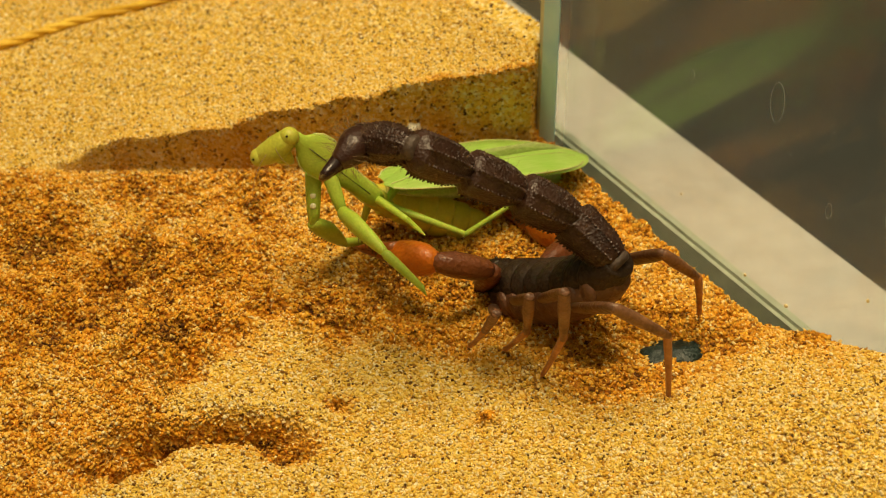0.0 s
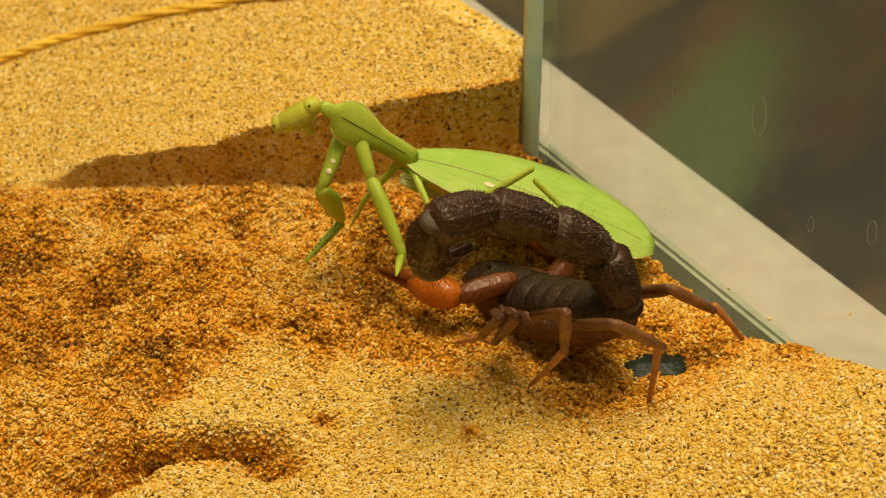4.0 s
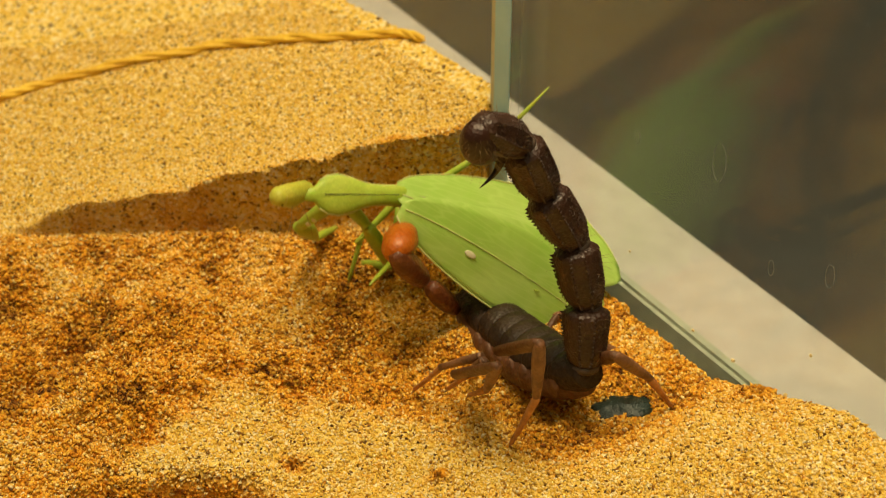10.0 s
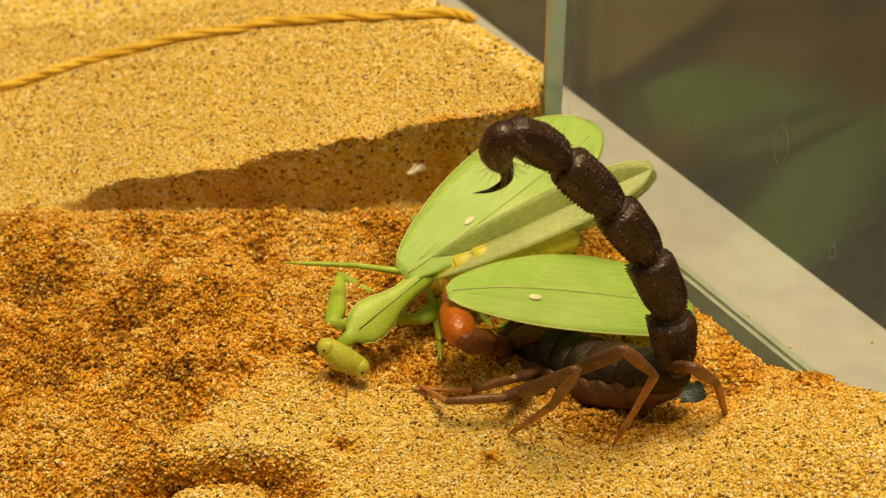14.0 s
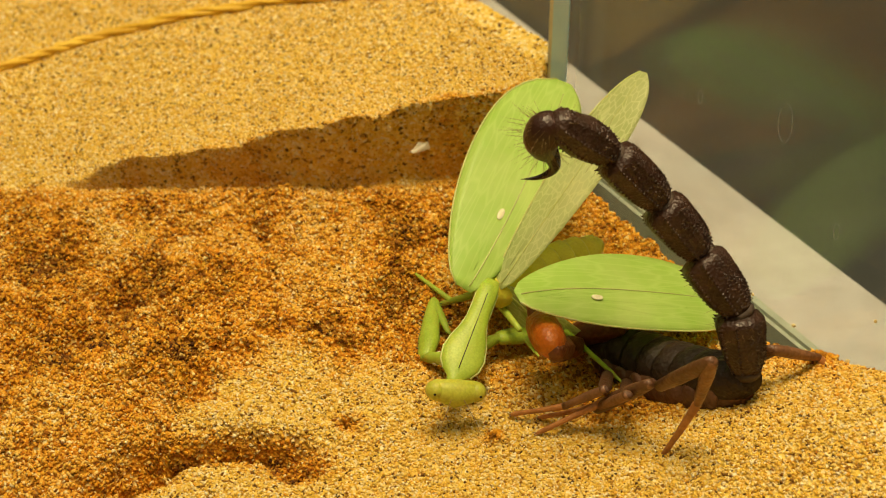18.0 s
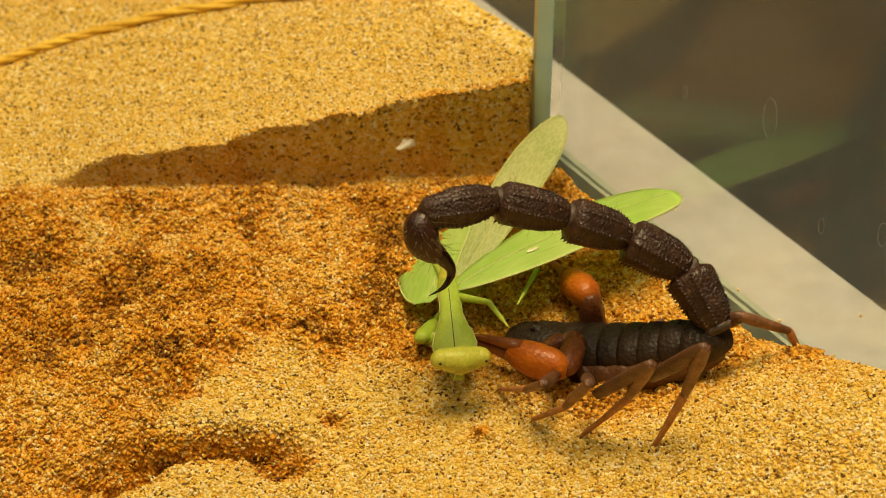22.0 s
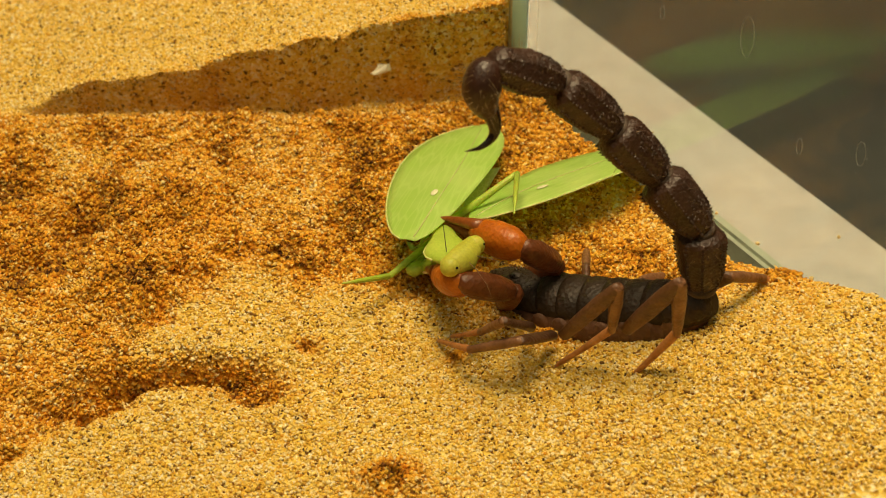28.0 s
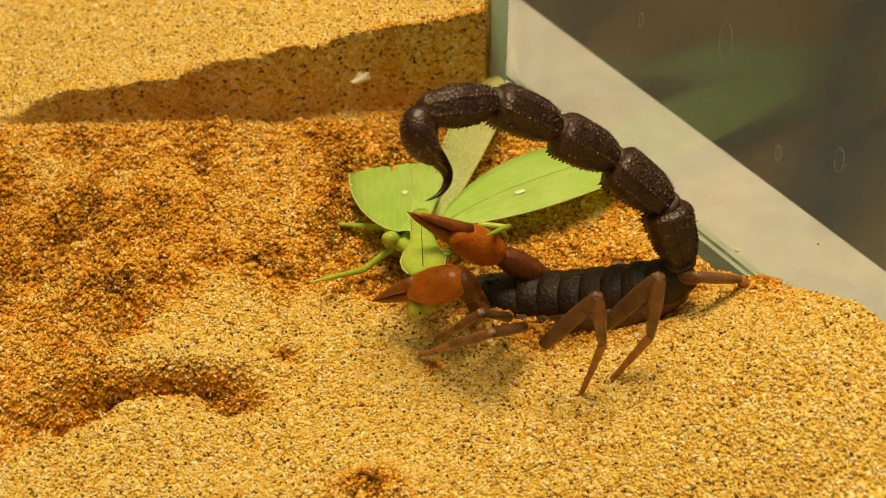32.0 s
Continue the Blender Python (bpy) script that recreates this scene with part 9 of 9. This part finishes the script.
    glide(RIG['mnfemur'], [(0,-2.0,0.0,-1.5,-36,-86,-167), (0.5,-2.0,0.0,-1.5,7,-47,145), (1,-2.0,-0.0,-1.5,20,-33,127), (2,-2.0,0.0,-1.5,10,-30,136), (3,-2.0,0.0,-1.5,14,-23,125), (3.5,-2.0,-0.0,-1.5,13,-26,130), (4,-2.0,-0.0,-1.5,19,-49,121), (4.5,-2.0,-0.0,-1.5,23,-62,117), (5.5,-2.0,-0.0,-1.5,27,-81,114), (6,-2.0,0.0,-1.5,-45,-89,-173), (6.5,-2.0,0.0,-1.5,51,-60,90), (7,-2.0,0.0,-1.5,40,-20,110), (7.5,-4.5,-0.2,-5.1,30,-26,111), (8,-3.6,-0.4,-8.3,9,-22,117), (8.5,-3.2,-0.5,-8.4,6,-16,95), (9,-2.5,-0.4,-8.5,-1,-14,74), (9.5,-5.2,-0.4,-7.7,21,-8,73), (10,-5.6,-0.4,-7.5,24,-8,73), (10.5,-5.5,-0.2,-7.6,24,-25,57), (11,-4.9,-0.2,-7.9,15,-36,52), (11.5,-5.2,-0.1,-7.7,12,-13,55), (12,-5.4,-0.1,-7.6,10,-1,52), (13,-4.8,0.0,-7.9,10,-15,63), (14,-4.7,-0.0,-8.0,6,-7,57), (14.5,-5.0,-0.1,-7.8,8,-3,51), (15,-5.2,-0.1,-7.7,6,0,45), (16.5,-5.4,0.0,-7.6,9,0,48), (17,-5.5,0.1,-7.6,10,-14,43), (17.5,-5.5,0.1,-7.6,11,-23,41), (18,-5.5,0.3,-7.6,10,-29,41), (18.5,-6.7,0.2,-6.7,17,-21,51), (19,-7.4,0.0,-5.9,20,-7,73), (19.5,-7.1,-0.1,-6.3,44,-47,71), (20,-4.7,-0.0,-3.7,74,-48,41), (20.5,-1.9,0.0,-1.6,50,-30,28), (21,-1.5,0.0,-2.0,5,-44,21), (22,-1.5,0.0,-2.0,-16,-30,37), (23,-1.5,0.0,-2.0,-21,-11,41), (24,-1.5,0.0,-2.0,-20,-13,35), (24.5,-1.6,0.0,-2.0,-7,-13,38), (25,-1.6,0.0,-1.9,8,-16,42), (25.5,-1.5,0.0,-2.0,10,-36,54), (26,-1.5,0.0,-2.0,23,-20,29), (26.5,-1.6,0.0,-1.9,21,1,11), (27,-1.7,0.0,-1.8,3,21,-14), (27.5,-1.8,0.0,-1.8,-38,29,-73), (28,-1.8,0.0,-1.8,-31,21,-56), (29,-1.8,0.0,-1.8,-40,3,-56), (29.5,-1.7,0.0,-1.8,-29,7,-52), (30,-1.6,0.0,-1.9,-20,7,-49), (31,-1.6,0.0,-1.9,-15,7,-42), (31.5,-1.6,0.0,-1.9,-18,14,-51), (32,-1.7,-0.0,-1.9,-26,26,-68)])
    glide(RIG['mntibia'], [(0,-2.8,-0.2,10.5,-174,-73,7), (0.5,-8.7,4.7,7.2,170,-70,15), (1,-8.1,8.0,5.0,74,-64,106), (1.5,-8.8,7.6,4.9,58,-80,126), (2,-9.5,7.3,4.4,-36,-79,-135), (3,-8.4,9.0,3.2,176,-84,14), (3.5,-8.9,8.2,3.8,175,-76,16), (4,-6.1,6.8,7.5,164,-69,28), (4.5,-4.6,5.1,9.1,155,-63,39), (5.5,-2.7,1.7,10.4,145,-50,54), (6,-2.2,-0.0,10.5,141,-43,60), (6.5,-2.0,6.1,8.9,153,-43,44), (7,-5.8,10.6,2.6,155,-41,42), (7.5,-8.4,10.2,0.3,133,-33,73), (8,-9.1,10.1,-3.5,106,-20,97), (8.5,-4.2,11.8,-4.9,106,-38,82), (9,1.0,11.5,-5.5,105,-56,70), (9.5,-1.5,11.6,-5.9,129,-44,33), (10,-1.9,11.7,-5.7,120,-38,24), (10.5,1.4,10.5,-1.6,106,-40,29), (11,2.3,9.1,0.7,87,-38,41), (11.5,2.3,10.6,-4.6,90,-44,29), (12,2.4,9.8,-7.2,87,-42,26), (13,0.5,10.0,-4.5,100,-62,16), (14,2.3,10.4,-6.4,91,-60,20), (14.5,3.1,9.8,-7.3,84,-52,20), (15,4.0,8.9,-7.8,75,-45,21), (16.5,3.2,9.5,-7.7,76,-52,14), (17,4.1,9.3,-4.2,74,-53,14), (17.5,4.3,8.8,-2.2,72,-53,15), (18,4.1,8.6,-0.7,70,-52,15), (18.5,1.6,10.4,-1.7,72,-36,12), (19,-3.6,12.1,-4.2,72,-22,11), (19.5,-4.0,9.1,4.1,127,-42,29), (20,2.1,5.8,6.4,129,-38,37), (20.5,7.3,4.9,4.3,102,-16,26), (21,6.7,3.1,6.3,60,-29,12), (21.5,6.9,4.7,5.3,55,-27,12), (22,6.9,6.3,3.9,48,-27,12), (23,7.4,7.9,0.4,41,-34,18), (24,8.1,6.9,0.8,41,-39,18), (24.5,7.7,7.3,0.8,57,-36,18), (25,6.9,8.0,1.4,76,-39,18), (25.5,4.3,7.9,5.1,105,-50,5), (26,8.3,5.8,2.1,106,-35,-5), (26.5,10.2,2.5,-2.3,99,-21,-13), (27,9.2,-2.8,-6.3,85,-14,-24), (27.5,1.2,-10.3,-7.6,64,-20,-41), (28,4.6,-9.4,-6.1,67,-15,-38), (29,4.9,-10.1,-2.5,54,-20,-45), (29.5,5.8,-9.5,-3.4,68,-17,-51), (30,6.2,-9.2,-3.5,80,-15,-59), (31,7.2,-8.2,-3.6,84,-15,-58), (31.5,5.8,-9.3,-4.8,81,-18,-50), (32,2.4,-10.2,-7.2,78,-18,-45)])
    glide(RIG['hn_femur'], [(0,-5.0,0.0,-1.5,-65,-34,-160), (0.5,-5.0,-0.0,-1.5,-68,-44,-160), (1,-12.3,6.6,13.4,-144,-51,-72), (2,-11.2,3.7,10.8,-129,-46,-74), (3,-13.6,4.0,11.3,-129,-45,-74), (6,-5.0,-0.0,-1.5,-72,-45,-153), (7,-5.0,0.0,-1.5,-43,-52,167), (7.5,-7.6,-0.2,-5.0,-41,-47,163), (8,-6.7,-0.4,-8.3,-46,-30,161), (8.5,-6.3,-0.5,-8.4,-45,-26,153), (9,-5.5,-0.4,-8.5,-48,-20,148), (9.5,-8.3,-0.4,-7.7,-27,-32,123), (10,-8.6,-0.4,-7.5,-21,-25,105), (10.5,-8.6,-0.2,-7.5,-21,-23,101), (11,-7.9,-0.2,-7.8,-28,-23,100), (11.5,-8.2,-0.1,-7.7,-24,-18,91), (12,-8.4,-0.1,-7.6,-23,-14,84), (12.5,-8.1,-0.0,-7.8,-25,-16,85), (13,-7.8,0.0,-7.9,-27,-20,87), (13.5,-7.8,0.0,-7.9,-27,-17,85), (14,-7.7,-0.0,-7.9,-29,-15,84), (14.5,-8.1,-0.1,-7.8,-25,-12,77), (15,-8.2,-0.1,-7.7,-26,-9,71), (18,-8.5,0.3,-7.6,-24,-9,68), (18.5,-9.8,0.2,-6.6,-12,-6,70), (19,-10.5,0.0,-5.9,-2,-5,72), (19.5,-10.2,-0.1,-6.2,-18,-56,129), (20,-7.8,-0.0,-3.7,-54,-63,177), (20.5,-7.8,0.1,-3.5,-5,-43,115), (21,-9.9,0.2,-9.9,-7,-36,62), (21.5,-10.4,0.2,-9.5,-17,-17,84), (22,-10.7,0.0,-9.2,-17,-6,91), (23.5,-10.3,0.0,-9.6,-20,-5,88), (24,-10.2,0.1,-9.7,-21,-5,88), (24.5,-11.1,0.1,-8.8,-14,-13,95), (25,-11.5,0.2,-8.3,-13,-25,105), (25.5,-7.9,0.1,-7.8,-37,-31,134), (26,-6.6,0.1,-4.8,-27,-37,127), (26.5,-4.6,0.0,-2.5,-14,-39,117), (27,-4.7,0.0,-2.3,-1,-34,103), (27.5,-4.7,0.0,-2.2,5,-16,92), (28,-4.8,0.0,-2.1,7,-30,98), (29,-4.8,0.0,-2.1,9,-3,87), (29.5,-4.7,0.0,-2.3,1,-1,86), (30,-4.6,0.0,-2.5,-7,5,82), (31,-4.5,0.0,-2.6,-10,7,80), (32,-4.6,-0.0,-2.5,-5,-3,69)])
    glide(RIG['hn_tibia'], [(0,-16.6,-4.3,7.0,-92,-16,-104), (0.5,-15.2,-3.7,8.9,-88,-37,-129), (1,-9.4,-2.4,25.1,-20,-16,143), (1.5,-8.6,-4.9,23.5,-33,-16,152), (2,-8.4,-6.4,21.5,-41,-13,159), (3,-10.7,-6.2,21.9,-41,-10,158), (6,-14.5,-4.8,9.1,-59,-49,-165), (6.5,-14.6,-1.3,10.0,-62,-51,-162), (7,-14.1,2.1,10.2,-65,-53,-159), (7.5,-17.6,2.8,6.3,-67,-48,-151), (8,-19.7,4.1,-0.3,-58,-32,-152), (8.5,-19.0,6.0,-1.5,-53,-29,-163), (9,-18.1,7.6,-3.2,-49,-23,-172), (9.5,-15.5,10.9,0.7,-48,-46,177), (10,-12.3,13.6,-1.0,-38,-48,159), (10.5,-11.2,14.1,-1.3,-40,-48,159), (11,-10.3,13.8,-1.6,-44,-42,161), (11.5,-8.5,14.8,-2.8,-45,-45,161), (12,-6.7,15.1,-3.7,-44,-46,160), (12.5,-6.9,15.0,-3.3,-53,-46,176), (13,-7.0,14.2,-2.4,-59,-44,-174), (13.5,-6.5,15.0,-3.5,-60,-44,-172), (14,-6.1,15.2,-3.8,-59,-42,-174), (14.5,-4.8,15.0,-4.5,-57,-46,179), (14.75,-4.1,14.9,-4.8,-15,-46,110), (15,-3.4,14.7,-5.2,3,-22,61), (18,-2.5,14.7,-5.0,2,-14,59), (18.5,-4.5,15.0,-4.9,12,-6,60), (19,-5.7,15.0,-4.4,20,2,63), (19.5,-15.9,6.9,6.9,71,-51,42), (20,-14.7,0.4,10.0,93,-43,23), (20.5,-12.6,10.0,7.1,59,-8,17), (21,-4.4,11.5,-1.0,23,-15,-4), (21.5,-9.1,15.2,-5.1,19,-14,-17), (22,-10.9,15.7,-7.6,13,-23,-19), (23,-9.8,15.7,-8.4,13,-39,-23), (24,-9.6,15.7,-8.6,14,-39,-24), (24.5,-12.6,15.3,-5.3,21,-29,-15), (25,-15.2,14.0,-1.8,34,-24,-5), (25.5,-17.1,9.7,0.3,44,-36,15), (26,-14.0,9.9,4.6,43,-26,11), (26.5,-9.8,10.6,7.3,38,-14,7), (27,-7.7,12.3,6.2,23,-4,1), (27.5,-5.4,14.7,1.9,-2,-1,-9), (28,-6.5,13.1,5.6,4,5,-7), (28.5,-5.3,14.6,2.3,-5,-0,-12), (29,-4.2,15.3,-1.2,-12,-7,-16), (29.5,-3.7,15.3,-2.2,-2,-16,-17), (30,-2.3,15.1,-3.9,4,-28,-19), (31,-1.9,15.0,-4.3,10,-30,-20), (32,0.7,14.3,-1.6,9,-27,-17)])
    glide(RIG['mffemur'], [(0,-2.0,0.0,-1.5,-57,41,143), (0.5,-2.0,0.0,-1.5,-59,21,115), (1,-2.0,-0.0,-1.5,-59,7,83), (1.5,-2.0,0.0,-1.5,-62,4,85), (2,-2.0,0.0,-1.5,-67,7,91), (2.5,-2.0,0.0,-1.5,-68,11,90), (3,-2.0,0.0,-1.5,-69,13,88), (3.5,-2.0,-0.0,-1.5,-65,27,96), (4.5,-2.0,-0.0,-1.5,-58,42,106), (6,-2.0,0.0,-1.5,-47,58,120), (7,-2.0,0.0,-1.5,-53,50,108), (7.5,-4.5,-0.2,-5.1,53,83,-130), (8,-3.6,-0.4,-8.3,132,10,-50), (8.5,-3.2,-0.5,-8.4,132,18,-61), (9,-2.5,-0.4,-8.5,134,24,-70), (9.5,-5.2,-0.4,-7.7,53,80,-165), (10,-5.6,-0.4,-7.5,-60,36,56), (10.5,-5.5,-0.2,-7.6,-101,53,5), (11,-4.9,-0.2,-7.9,-131,26,-40), (11.5,-5.2,-0.1,-7.7,-130,30,-39), (12,-5.4,-0.1,-7.6,-127,30,-37), (13,-4.8,0.0,-7.9,-126,1,-35), (13.5,-4.7,0.0,-7.9,-127,-0,-40), (14,-4.7,-0.0,-8.0,-128,9,-47), (14.5,-5.0,-0.1,-7.8,-140,41,-70), (15,-5.2,-0.1,-7.7,-156,60,-99), (18,-5.5,0.3,-7.6,-137,59,-88), (18.5,-6.7,0.2,-6.7,-142,69,-91), (19,-7.4,0.0,-5.9,-136,76,-87), (19.5,-7.1,-0.1,-6.3,-24,43,64), (20,-4.7,-0.0,-3.7,24,77,124), (20.5,-1.9,0.0,-1.6,105,63,173), (21,-1.5,0.0,-2.0,-98,80,-63), (22,-1.5,0.0,-2.0,-146,70,-124), (23.5,-1.5,-0.0,-2.0,-116,74,-96), (24,-1.5,0.0,-2.0,-103,74,-83), (24.5,-1.6,0.0,-2.0,-178,65,-146), (25,-1.6,0.0,-1.9,162,52,-149), (25.5,-1.5,0.0,-2.0,-167,60,-98), (26,-1.5,0.0,-2.0,168,58,-127), (26.5,-1.6,0.0,-1.9,158,50,-144), (27,-1.7,0.0,-1.8,166,40,-149), (27.5,-1.8,0.0,-1.8,-172,29,-147), (28,-1.8,0.0,-1.8,-180,31,-149), (29,-1.8,0.0,-1.8,-161,11,-138), (29.5,-1.7,0.0,-1.8,-161,19,-133), (30,-1.6,0.0,-1.9,-154,21,-125), (31,-1.6,0.0,-1.9,-156,28,-127), (32,-1.7,-0.0,-1.9,-162,19,-127)])
    glide(RIG['mftibia'], [(0,-9.2,5.4,-9.4,-6,75,-177), (0.5,-6.7,10.2,-5.8,-14,57,163), (1,-0.5,11.8,-3.0,-21,47,138), (1.5,-1.0,11.9,-2.4,-25,49,142), (2,-2.2,11.9,-3.0,-29,52,146), (2.5,-2.0,11.8,-3.9,-32,51,143), (3,-1.5,11.7,-4.2,-36,50,139), (3.5,-3.2,10.6,-7.0,-37,48,138), (4.5,-4.4,8.5,-9.6,-39,43,134), (6,-5.1,5.5,-11.7,-42,35,130), (6.5,-4.9,6.4,-11.2,-21,51,158), (7,-4.4,7.3,-10.7,12,58,-163), (7.5,-5.3,-1.1,-15.1,79,52,-83), (8,3.7,-8.9,-10.3,113,-13,-45), (8.5,1.6,-9.3,-11.8,115,1,-53), (9,0.8,-9.2,-12.5,120,10,-58), (9.5,-6.7,-0.8,-16.2,43,70,-152), (10,-0.7,6.8,-13.9,-41,36,92), (10.5,0.6,0.3,-15.8,-115,74,8), (11,2.8,-6.6,-12.8,-157,46,-45), (11.5,2.3,-6.1,-13.3,-162,43,-53), (12,2.4,-5.9,-13.2,-163,38,-59), (12.5,4.4,-6.8,-10.9,-159,24,-50), (13,5.7,-7.3,-8.2,-155,-2,-40), (13.5,5.1,-8.1,-7.8,-154,4,-42), (14,3.3,-8.7,-9.9,-154,11,-42), (14.5,-2.6,-7.1,-14.5,-164,37,-63), (15,-5.9,-4.6,-15.5,-179,46,-90), (18,-5.3,-4.5,-15.6,162,28,-123), (18.5,-6.8,-3.3,-15.4,151,12,-128), (19,-7.3,-2.3,-15.0,144,2,-130), (19.5,-3.7,7.1,-13.6,117,68,-105), (20,-6.1,1.9,-14.1,35,69,173), (20.5,-7.3,0.6,-12.4,112,36,-136), (21,-0.4,-1.8,-13.9,158,20,-141), (21.5,-2.1,-2.5,-13.1,159,12,-145), (22,-3.4,-2.9,-11.5,163,6,-147), (23,-2.1,-2.9,-12.0,166,9,-155), (24,-1.2,-2.9,-12.2,165,10,-157), (24.5,-5.7,-2.9,-12.9,153,9,-152), (25,-7.9,-3.9,-11.4,136,27,-149), (25.5,-2.3,-6.1,-12.5,157,60,-105), (26,-5.2,-5.2,-12.2,139,48,-126), (26.5,-7.8,-4.6,-11.1,135,29,-136), (27,-9.7,-4.8,-9.6,141,7,-144), (27.5,-10.6,-5.8,-7.7,160,-14,-160), (28,-10.2,-5.1,-7.7,155,-17,-159), (28.5,-10.6,-6.8,-6.4,158,-21,-153), (29,-10.6,-7.9,-4.0,161,-22,-143), (29.5,-9.4,-8.5,-5.6,159,-1,-140), (30,-8.0,-9.2,-6.4,164,20,-134), (31,-8.0,-8.6,-7.5,163,23,-132), (32,-8.6,-9.2,-5.7,158,16,-130)])
    glide(RIG['hffemur'], [(0,-5.0,0.0,-1.5,-88,25,-110), (0.5,-5.0,0.0,-1.5,-104,30,-149), (1,-5.0,0.0,-1.5,-109,29,-179), (2,-5.0,0.0,-1.5,-114,39,-169), (3,-5.0,0.0,-1.5,-121,44,-176), (6,-5.0,0.0,-1.5,-122,36,-171), (7,-5.0,0.0,-1.5,-107,33,-146), (7.5,-7.6,-0.2,-5.0,-90,35,-116), (8,-6.7,-0.4,-8.3,-57,22,-83), (8.5,-6.3,-0.5,-8.4,-57,24,-94), (9,-5.5,-0.4,-8.5,-54,28,-102), (9.5,-8.3,-0.4,-7.7,-78,-35,-116), (10,-8.6,-0.4,-7.5,-72,-45,-138), (10.5,-8.6,-0.2,-7.5,-67,-44,-147), (11,-7.9,-0.2,-7.8,-55,22,-153), (12,-8.4,-0.1,-7.6,-40,31,-144), (12.5,-8.1,-0.0,-7.8,-32,21,-127), (13,-7.8,0.0,-7.9,-27,7,-112), (13.5,-7.8,0.0,-7.9,-26,27,-119), (14,-7.7,-0.0,-7.9,-25,44,-123), (14.5,-8.1,-0.1,-7.8,-37,55,-147), (15,-8.2,-0.1,-7.7,-53,68,-175), (18,-8.5,0.3,-7.6,-50,31,175), (18.5,-9.8,0.2,-6.6,-55,6,155), (19,-10.5,0.0,-5.9,-46,-20,131), (19.5,-10.2,-0.1,-6.2,-101,6,-174), (20,-7.8,-0.0,-3.7,-105,9,-166), (20.5,-4.9,0.0,-1.8,-71,8,-177), (21,-4.4,0.0,-2.9,-30,34,180), (22,-4.4,0.0,-2.8,-11,25,-170), (23,-4.4,0.0,-2.8,5,30,-144), (24,-4.4,0.0,-2.8,6,31,-144), (24.5,-4.5,0.0,-2.7,-9,36,-141), (25,-4.5,0.0,-2.6,-28,47,-142), (25.5,-4.4,0.0,-2.9,-9,73,-106), (26,-4.5,0.0,-2.7,-42,64,-143), (26.5,-4.6,0.0,-2.5,-44,48,-154), (27,-4.7,0.0,-2.3,-34,32,-157), (27.5,-4.7,0.0,-2.2,-11,18,-160), (28,-4.8,0.0,-2.1,-19,15,-161), (29,-4.8,0.0,-2.1,-3,8,-167), (29.5,-4.7,0.0,-2.3,-8,27,-164), (30,-4.6,0.0,-2.5,-7,46,-160), (31,-4.5,0.0,-2.6,-18,49,-168), (32,-4.6,-0.0,-2.5,-27,31,-178)])
    glide(RIG['hftibia'], [(0,-9.7,-12.8,-7.8,-43,45,-160), (0.5,-16.1,-6.8,-9.0,-38,35,-164), (1,-18.1,-0.1,-8.8,-29,28,-168), (1.5,-17.4,-1.2,-9.8,-33,31,-166), (2,-16.4,-2.2,-11.0,-36,36,-163), (3,-15.8,-0.8,-11.9,-37,36,-162), (6,-17.1,-1.8,-10.2,-41,27,-160), (6.5,-16.4,-4.4,-10.1,-37,26,-152), (7,-15.4,-7.0,-9.7,-34,25,-143), (7.5,-12.6,-10.1,-12.7,-18,6,-104), (8,-5.1,-12.9,-13.2,2,-21,-84), (8.5,-7.0,-12.4,-13.7,6,-23,-92), (9,-8.0,-11.5,-14.6,14,-23,-100), (9.5,-14.1,-12.0,1.3,-11,-31,-103), (10,-17.0,-7.8,3.8,-8,-41,-121), (10.5,-18.1,-6.3,3.6,3,14,-142), (11,-18.1,-5.2,-12.6,16,44,-147), (12,-16.8,-6.1,-13.8,21,51,-155), (12.5,-15.3,-9.5,-12.3,21,59,-151), (13,-12.9,-12.8,-9.5,23,67,-148), (13.5,-13.3,-10.0,-13.7,24,64,-151), (14,-12.5,-7.3,-16.4,26,60,-149), (14.5,-13.5,-3.7,-17.4,30,43,-153), (15,-12.4,-0.5,-18.4,35,34,-157), (16.5,-16.0,0.0,-16.3,30,35,-172), (18,-18.6,1.1,-13.8,26,40,174), (18.5,-20.9,5.3,-7.8,25,31,168), (19,-19.0,9.8,-1.3,28,22,165), (19.5,-22.1,-1.2,-7.3,-23,14,-156), (20,-20.7,-3.4,-5.7,-32,12,-159), (20.5,-19.7,-0.7,-3.8,-0,6,180), (21,-16.9,0.0,-11.2,31,38,161), (22,-17.9,-2.3,-9.1,49,27,165), (22.5,-16.7,-5.0,-10.0,51,26,166), (23,-15.0,-7.7,-10.3,54,27,169), (24,-14.9,-7.7,-10.5,53,30,169), (24.5,-13.9,-7.8,-11.4,44,17,179), (25,-12.4,-6.5,-13.7,30,11,-169), (25.5,-5.6,-4.2,-17.3,21,31,-152), (26,-9.8,-4.0,-16.2,22,17,-151), (26.5,-13.1,-4.4,-13.3,24,7,-153), (27,-15.6,-4.7,-9.7,35,-4,-157), (27.5,-16.9,-4.4,-6.4,56,-16,-167), (28,-17.0,-4.2,-5.5,47,-16,-157), (29,-17.4,-2.9,-3.8,65,-22,-171), (29.5,-15.8,-3.2,-8.2,60,-11,-169), (30,-13.3,-3.2,-12.1,59,-2,-168), (31,-13.4,-1.8,-13.0,55,2,-170), (32,-16.3,-0.4,-9.7,53,-4,-170)])


motions()
